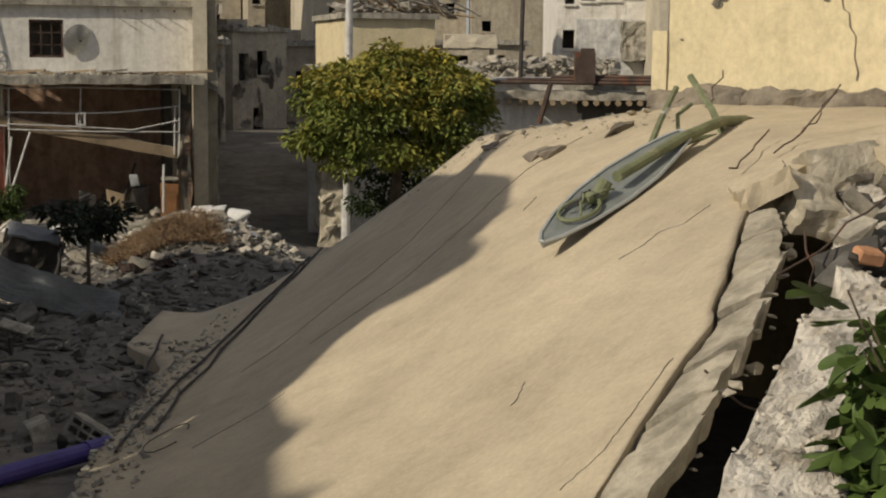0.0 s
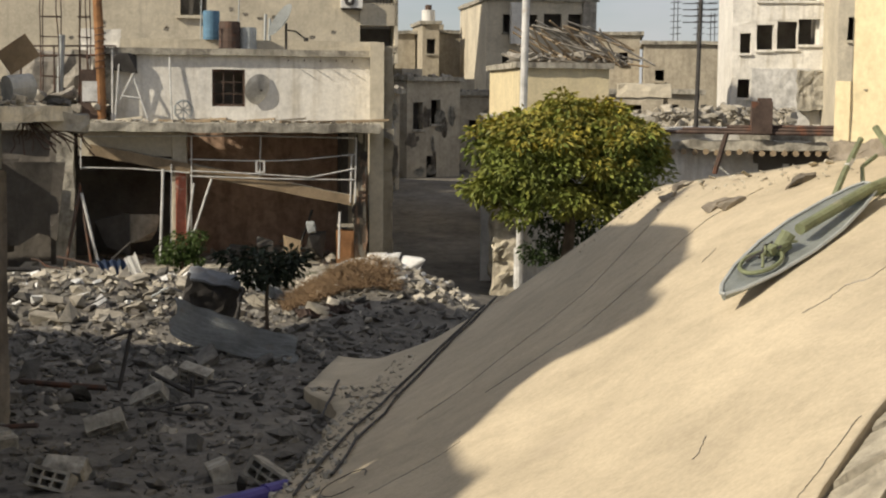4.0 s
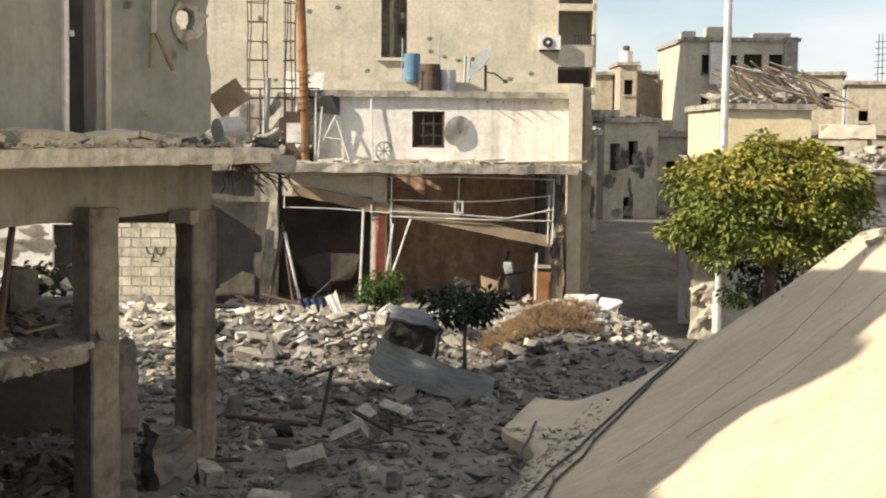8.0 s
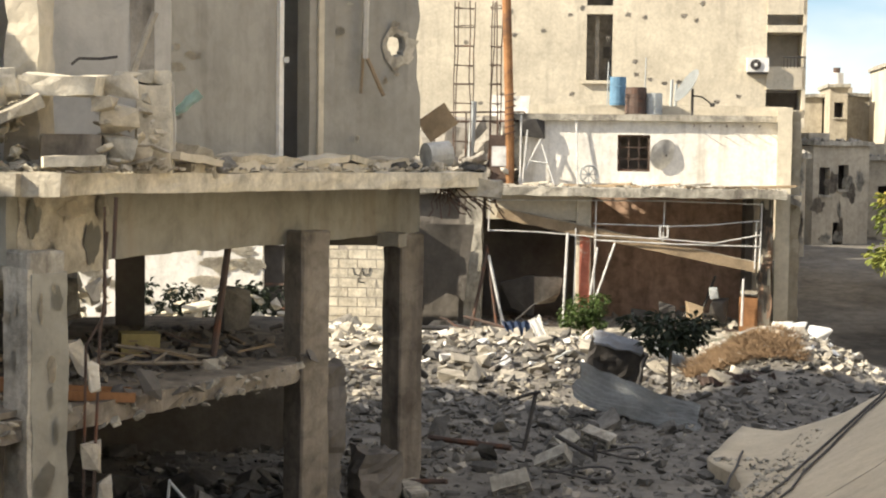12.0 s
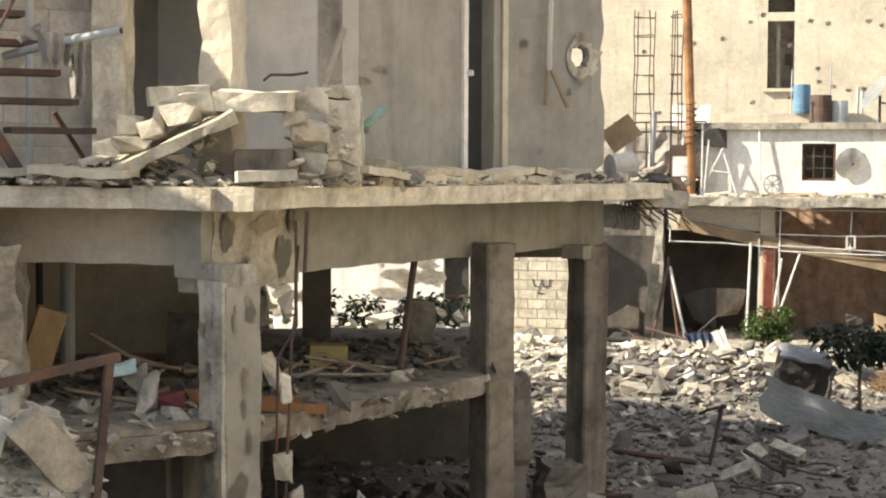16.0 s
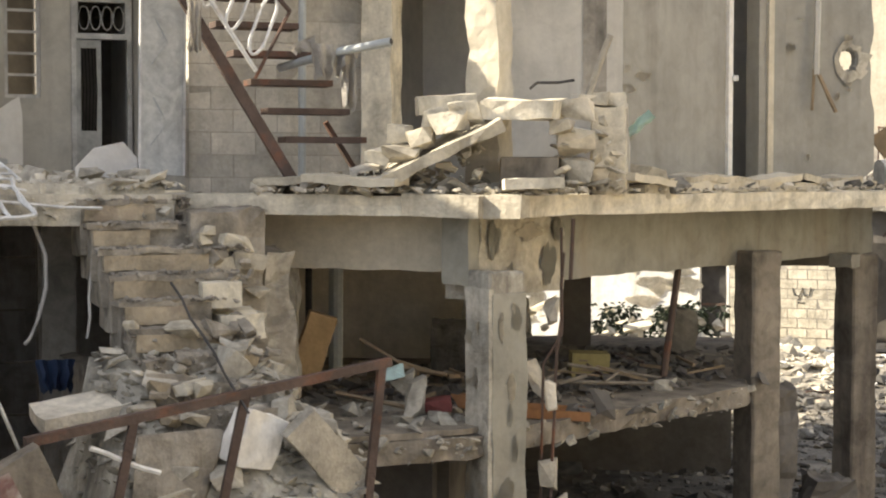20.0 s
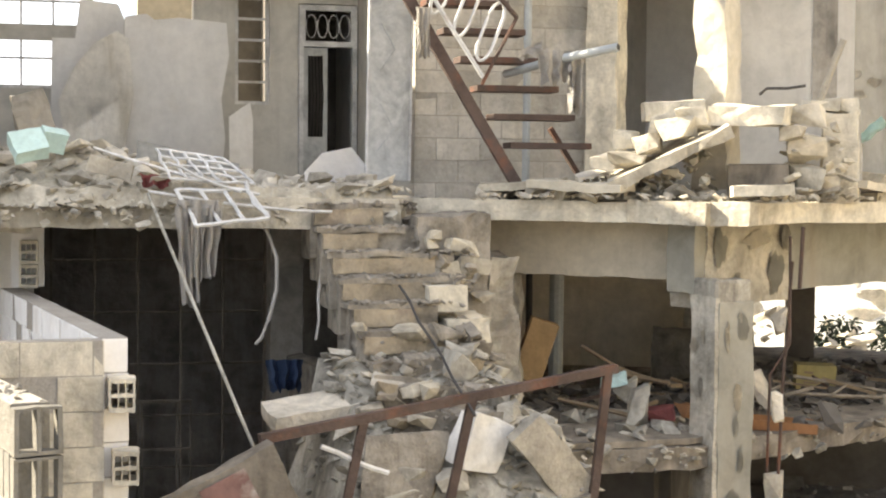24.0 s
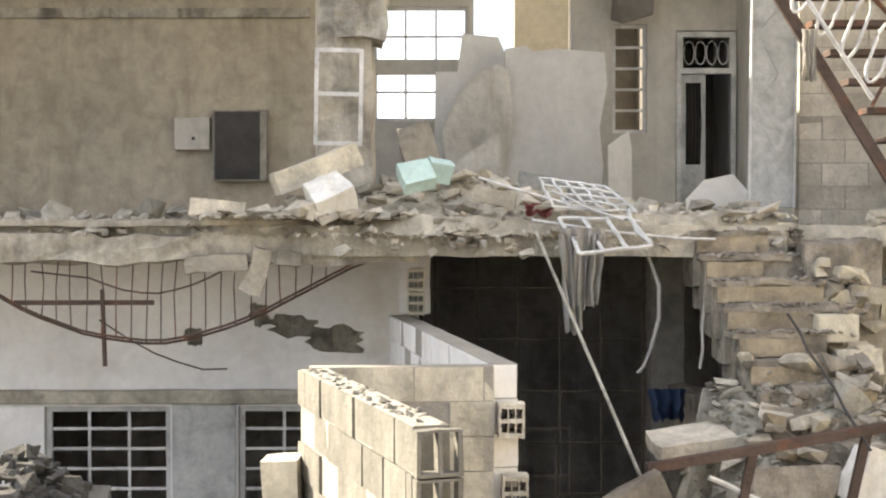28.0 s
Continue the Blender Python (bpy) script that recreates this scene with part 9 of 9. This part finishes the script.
for j in range(DN):
    for i in range(DN):
        drift.faces.new((dg[j][i], dg[j][i + 1], dg[j + 1][i + 1], dg[j + 1][i]))
solo("sand_drift", drift, EDGE, "drift of pale sand and crushed plaster on the lot", "sand", ZS, kind="stuff", smooth=True)
stuff("street_rubble", RUBBLE_PALE, "larger pale blocks scattered among the grey rubble of the lot", "rubble", scatter(ZS, 150, -6.0, 1.5, -8.5, -2.2, lambda x, y: gz(x, y) + 0.06, 0.14, 0.52, 1.6) + scatter(ZS, 260, -6.0, 2.5, -12.0, -4.0, lambda x, y: gz(x, y) + 0.03, 0.06, 0.22, 2.0))
stuff("street_rubble", BLOCK_CREAM, "sandy pale rubble lying in the sun by the old wall", "rubble", scatter(ZS, 1500, -8.0, -4.0, -7.0, -1.2, lambda x, y: gz(x, y) + 0.04, 0.03, 0.24, 2.6))
chunks(ZS, 120, -5.5, 1.2, -19.5, -11.0, gz, 0.12, 0.42, RUBBLE, "grey broken block on the lot", "lot rubble", 1.0, True)
chunks(ZS, 45, -6.5, 1.2, -19.5, -2.0, gz, 0.22, 0.5, RUBBLE, "flat grey broken slab piece on the lot", "lot rubble", 1.0, True)
stuff("street_rubble", DIRT, "fine dusty crumbs over the lot", "rubble", scatter(ZS, 5000, -6.5, 3.0, -19.5, -3.0, gz, 0.02, 0.16, 3))
for k in range(11):
    x, y = rng.uniform(-4.8, 0.6), rng.uniform(-19, -12.5)
    p = ZS @ Vector((x, y, gz(x, y) + 0.10))
    ob = new("hollow_block", LUMP_MESHES.setdefault("hb", mesh_of(hollow_block(0.42, 0.2, 0.2), "hollow_block", CONCRETE)))
    ob.matrix_world = Matrix.Translation(p) @ Euler((rng.uniform(-0.9, 0.9), rng.uniform(-0.5, 0.5), rng.uniform(0, 6.28))).to_matrix().to_4x4()
    tagged(ob, "grey hollow concrete block thrown on the lot", "block", "hollow blocks")
# crumpled zinc sheets
def zinc(w, h, bend, seed):
    bm = bmesh.new()
    nu, nv = 48, 14
    g = [[bm.verts.new((w * (u / nu - 0.5), 0.010 * math.sin(u * math.pi / 1.5) + bend * (v / nv) ** 2 + 0.14 * noise.noise((u * 0.09, v * 0.2, seed)), h * v / nv + 0.1 * noise.noise((u * 0.08, v * 0.15, seed + 3)))) for u in range(nu + 1)] for v in range(nv + 1)]
    for v in range(nv):
        for u in range(nu):
            bm.faces.new((g[v][u], g[v][u + 1], g[v + 1][u + 1], g[v + 1][u]))
    bmesh.ops.solidify(bm, geom=bm.faces[:], thickness=0.006)
    return bm
Q = lambda x, y, z=0.0: gz(x, y) + z
def curled_sheet(length, height, drop, seed):
    """A corrugated sheet that stands at one end and curls down to the ground at the other, its ridges along the curl."""
    bm = bmesh.new()
    nu, nv = 36, 40
    def at(u, v):
        bend = (1 - u) ** 1.7
        ridge = 0.014 * math.sin(v * math.tau * 9)
        return (length * u + 0.10 * noise.noise((u * 2, v * 2, seed)), height * (v - 0.5) * (0.45 + 0.55 * u) + 0.10 * noise.noise((u * 3, v, seed + 2)),
                drop * bend + height * 0.62 * (v - 0.2) * (0.9 - 0.45 * u) + ridge + 0.09 * noise.noise((u * 3.1, v * 2.3, seed + 5)) + 0.03 * noise.noise((u * 9, v * 7, seed)))
    g = [[bm.verts.new(at(u / nu, v / nv)) for u in range(nu + 1)] for v in range(nv + 1)]
    for v in range(nv):
        for u in range(nu):
            bm.faces.new((g[v][u], g[v][u + 1], g[v + 1][u + 1], g[v + 1][u]))
    bmesh.ops.solidify(bm, geom=bm.faces[:], thickness=0.006)
    return bm
solo("zinc_sheet", curled_sheet(1.75, 0.85, 0.42, 2), SHEET, "large curled corrugated zinc sheet on the rubble", "metal sheet", ZS @ pose(-0.75, -11.2, Q(0.0, -11.2, 0.02), 0, 0, -6), group="zinc sheets")
dk_ = thing("steel_sheet", "dark folded steel panel standing up in the rubble", "metal sheet", ZS @ pose(-0.30, -9.9, Q(-0.3, -9.9, 0.25), 8, 14, 12))
part("face", ragged(boxed(-0.50, 0.42, -0.02, 0.02, 0.0, 0.72), 0.07, 0.12, 301), STEEL_DARK, dk_)
part("flap", ragged(boxed(-0.45, 0.30, 0.0, 0.40, 0.70, 0.73), 0.07, 0.12, 302), PLATE, dk_, "pale bent top flap").matrix_local = pose(0, 0.0, 0.03, 12, 0, 0)
part("side", ragged(boxed(0.40, 0.43, -0.02, 0.55, 0.0, 0.68), 0.06, 0.12, 303), STEEL_DARK, dk_)
solo("zinc_sheet", zinc(0.8, 0.5, 0.3, 7), SHEET, "torn zinc sheet lying on the rubble", "metal sheet", ZS @ pose(0.8, -6.4, Q(0.8, -6.4, 0.2), -30, 20, 40), group="zinc sheets")
solo("zinc_sheet", zinc(1.2, 0.5, 0.2, 9), RUST, "rusty sheet strip lying beside the slab", "metal sheet", ZS @ pose(1.75, -8.6, Q(1.75, -8.6, 0.02), -60, -4, 8), group="zinc sheets")
solo("tarpaulin", drape(0.6, 0.5, 4, 0.06, 4, 0.5), BLUE, "blue torn plastic scrap in the rubble", "plastic", ZS @ pose(-2.1, -3.6, Q(-2.1, -3.6, 0.35), -60, 0, 10))
solo("white_strip", drape(0.25, 0.9, 2, 0.05, 5, 0.2), WHITE_PVC, "white plastic strip lying on the rubble", "plastic", ZS @ pose(-1.75, -3.8, Q(-1.75, -3.8, 0.45), -50, -30, 0))
for k, (x, y) in enumerate(((3.0, -5.2), (3.35, -5.3), (2.75, -5.0))):
    solo("sack", ragged(hull(610 + k, 0.5, 0.35, 0.3, 24), 0.02, 0.1, k), WHITE_PVC, "white plastic sack on the heap", "sack", ZS @ pose(x, y, Q(x, y, 0.12)), group="white sacks")
# dry brushwood on the heap
def twigs(n, x0, x1, y0, y1, zf, ln, r, material, name, label, seed):
    rs = random.Random(seed)
    verts, faces = [], []
    for _ in range(n):
        x, y = rs.uniform(x0, x1), rs.uniform(y0, y1)
        a = Vector((x, y, zf(x, y)))
        d = Vector((rs.uniform(-1, 1), rs.uniform(-1, 1), rs.uniform(0.0, 0.7))).normalized() * ln * rs.uniform(0.4, 1)
        s = d.orthogonal().normalized() * r
        t = d.cross(s).normalized() * r
        i = len(verts)
        verts += [tuple(ZS @ q) for q in (a + s, a - s * 0.5 + t, a - s * 0.5 - t, a + d)]
        faces += [(i, i + 1, i + 3), (i + 1, i + 2, i + 3), (i + 2, i, i + 3)]
    me = bpy.data.meshes.new(name)
    me.from_pydata(verts, [], faces)
    me.materials.append(material)
    return tagged(new(name, me), label, "brushwood", kind="stuff")
twigs(4500, 1.0, 2.9, -7.6, -6.0, lambda x, y: gz(x, y) + 0.05 * rng.random() + 0.12 * max(0, 1 - ((x - 1.9) / 0.9) ** 2), 0.3, 0.007, DRY_GRASS, "dry_brushwood", "heap of dry brown brushwood on the rubble", 3)
twigs(500, 1.6, 2.5, -4.6, -3.8, lambda x, y: gz(x, y), 0.3, 0.006, LEAF_DARK, "weeds", "thin weeds by the heap", 4)
# young plane tree on the lot, dark leaves on a thin stem
sp = thing("sapling", "dark leafless-stemmed sapling with drooping leaves on the lot", "sapling", ZS @ pose(0.62, -10.2, 0.0))
part("trunk", tubed(bent((0, 0, -0.1), (0.0, 0, 1.35), 7, 0, 0.04, 2), 0.035, 6, 0.02), BARK, sp)
for k in range(12):
    a = k * 2.4
    part("branch", tubed(bent((0, 0, 0.9 + 0.04 * k), (0.5 * math.cos(a), 0.4 * math.sin(a), 1.25 + 0.2 * math.sin(k)), 5, 0, 0.03, k), 0.012, 4, 0.004), BARK, sp)
leaf_cloud("foliage", LEAF_BLACK, sp, [(0.62 * math.cos(k * 2.4) * rt.uniform(0.4, 1), 0.4 * math.sin(k * 2.4), 1.22 + rt.uniform(-0.22, 0.16)) for k in range(30)], 24, 0.16, 0.15, 9)
for nm_, x, y, w in (("sapling", -8.6, -2.6, 1.2), ("sapling", -7.3, -3.0, 0.5)):
    s2 = thing(nm_, "dark green low tree branches behind the pillars", "shrub", ZS @ pose(x, y, 0.0))
    leaf_cloud("foliage", LEAF_BLACK, s2, [(rt.uniform(-1, 1) * w, rt.uniform(-0.4, 0.4), 0.6 + rt.uniform(-0.25, 0.45)) for k in range(34)], 34, 0.2, 0.17, 11)
    part("trunk", tubed([(0, 0, -0.1), (0.1, 0, 0.7)], 0.04, 6), BARK, s2)
# bars, posts and cables sticking out of the lot
for k, (a, b, r, m_) in enumerate((((-1.35, -13.8, 0.0), (-1.2, -13.6, 0.75), 0.03, STEEL_DARK), ((-1.5, -13.6, 0.62), (-1.15, -13.7, 0.75), 0.025, STEEL_DARK), ((-0.9, -14.6, 0.35), (-0.4, -14.8, 0.12), 0.03, STEEL_DARK), ((-0.42, -14.9, 0.1), (-0.42, -14.9, 0.32), 0.03, STEEL_DARK), ((-2.6, -13.5, 0.08), (-1.5, -13.9, 0.05), 0.04, RUST), ((-3.0, -16.6, 0.1), (-2.0, -16.9, 0.2), 0.03, RUST), ((-4.6, -4.0, 0.5), (-3.4, -3.6, 0.45), 0.05, STEEL_DARK), ((-3.2, -2.6, 0.6), (-2.2, -2.9, 0.4), 0.03, RUST), ((-3.6, -8.9, 0.3), (-3.0, -10.4, 0.9), 0.05, STEEL_DARK), ((-3.2, -8.9, 0.25), (-3.5, -10.2, 0.8), 0.05, STEEL_DARK))):
    solo("loose_bar", tubed([ZS @ q for q in bent(a, b, 4, 0, 0.02, k)], r, 6), m_, "loose steel bar lying in the rubble", "bar", group="loose bars")
for k, (x, y) in enumerate(((-0.15, -14.4), (-0.6, -15.6))):
    solo("wire_loop", tubed([ZS @ Vector((x + 0.35 * math.cos(a) * (1 + 0.2 * k), y + 0.25 * math.sin(a), gz(x, y) + 0.10 + 0.04 * math.sin(a * 2))) for a in (i * 0.42 for i in range(16))], 0.014, 5), STEEL_DARK, "loop of dark wire on the ground", "wire", group="wire loops")
pu = thing("purple_pipe", "violet plastic pipe lying at the slab foot", "pipe")
part("tube", tubed([(-4.6, 12.0, 0.10), (-3.7, 12.95, 0.12), (-2.98, 13.95, 0.14)], 0.085, 12), PURPLE, pu)
part("sleeve", tubed([(-3.12, 13.76, 0.14), (-2.96, 13.98, 0.14)], 0.095, 12), PURPLE, pu)
fr = thing("metal_frame", "bent grey steel chair frame in the cellar rubble", "frame", ZM)
for a, b in (((-0.2, 13.6, 0.95), (0.1, 13.6, 0.60)), ((-0.2, 13.6, 0.95), (-0.25, 13.6, 0.4)), ((0.1, 13.6, 0.6), (0.05, 13.6, 0.3)), ((-0.2, 13.9, 0.9), (-0.2, 13.6, 0.95))):
    part("bar", tubed([a, b], 0.014, 5), PAINT_GREY, fr)
stuff("white_scraps", WHITE_PVC, "white plastic and plaster scraps over the rubble", "rubble", scatter(ZS, 150, -6.0, 0.6, -6.5, -1.6, lambda x, y: gz(x, y) + 0.06, 0.04, 0.3, 2.5) + scatter(ZS, 60, 1.6, 4.0, -7.0, -4.6, lambda x, y: gz(x, y) + 0.05, 0.05, 0.3, 2.5))
stuff("dark_scraps", DARK_WALL, "dark charred scraps over the rubble", "rubble", scatter(ZS, 260, -6.5, 3.8, -9.5, -1.6, lambda x, y: gz(x, y) + 0.04, 0.05, 0.34, 2.5))
for k in range(14):
    x, y = rng.uniform(-4.5, 3.0), rng.uniform(-9.5, -3.0)
    z = gz(x, y) + 0.12
    solo("loose_bar", tubed([ZS @ q for q in bent((x, y, z), (x + rng.uniform(-0.9, 0.9), y + rng.uniform(-0.5, 0.5), z + rng.uniform(-0.05, 0.25)), 6, 0, 0.08, k + 40)], rng.uniform(0.010, 0.022), 5), (RUST, STEEL_DARK, PAINT_GREY)[k % 3], "bent thin bar sticking out of the heap", "bar", group="loose bars")
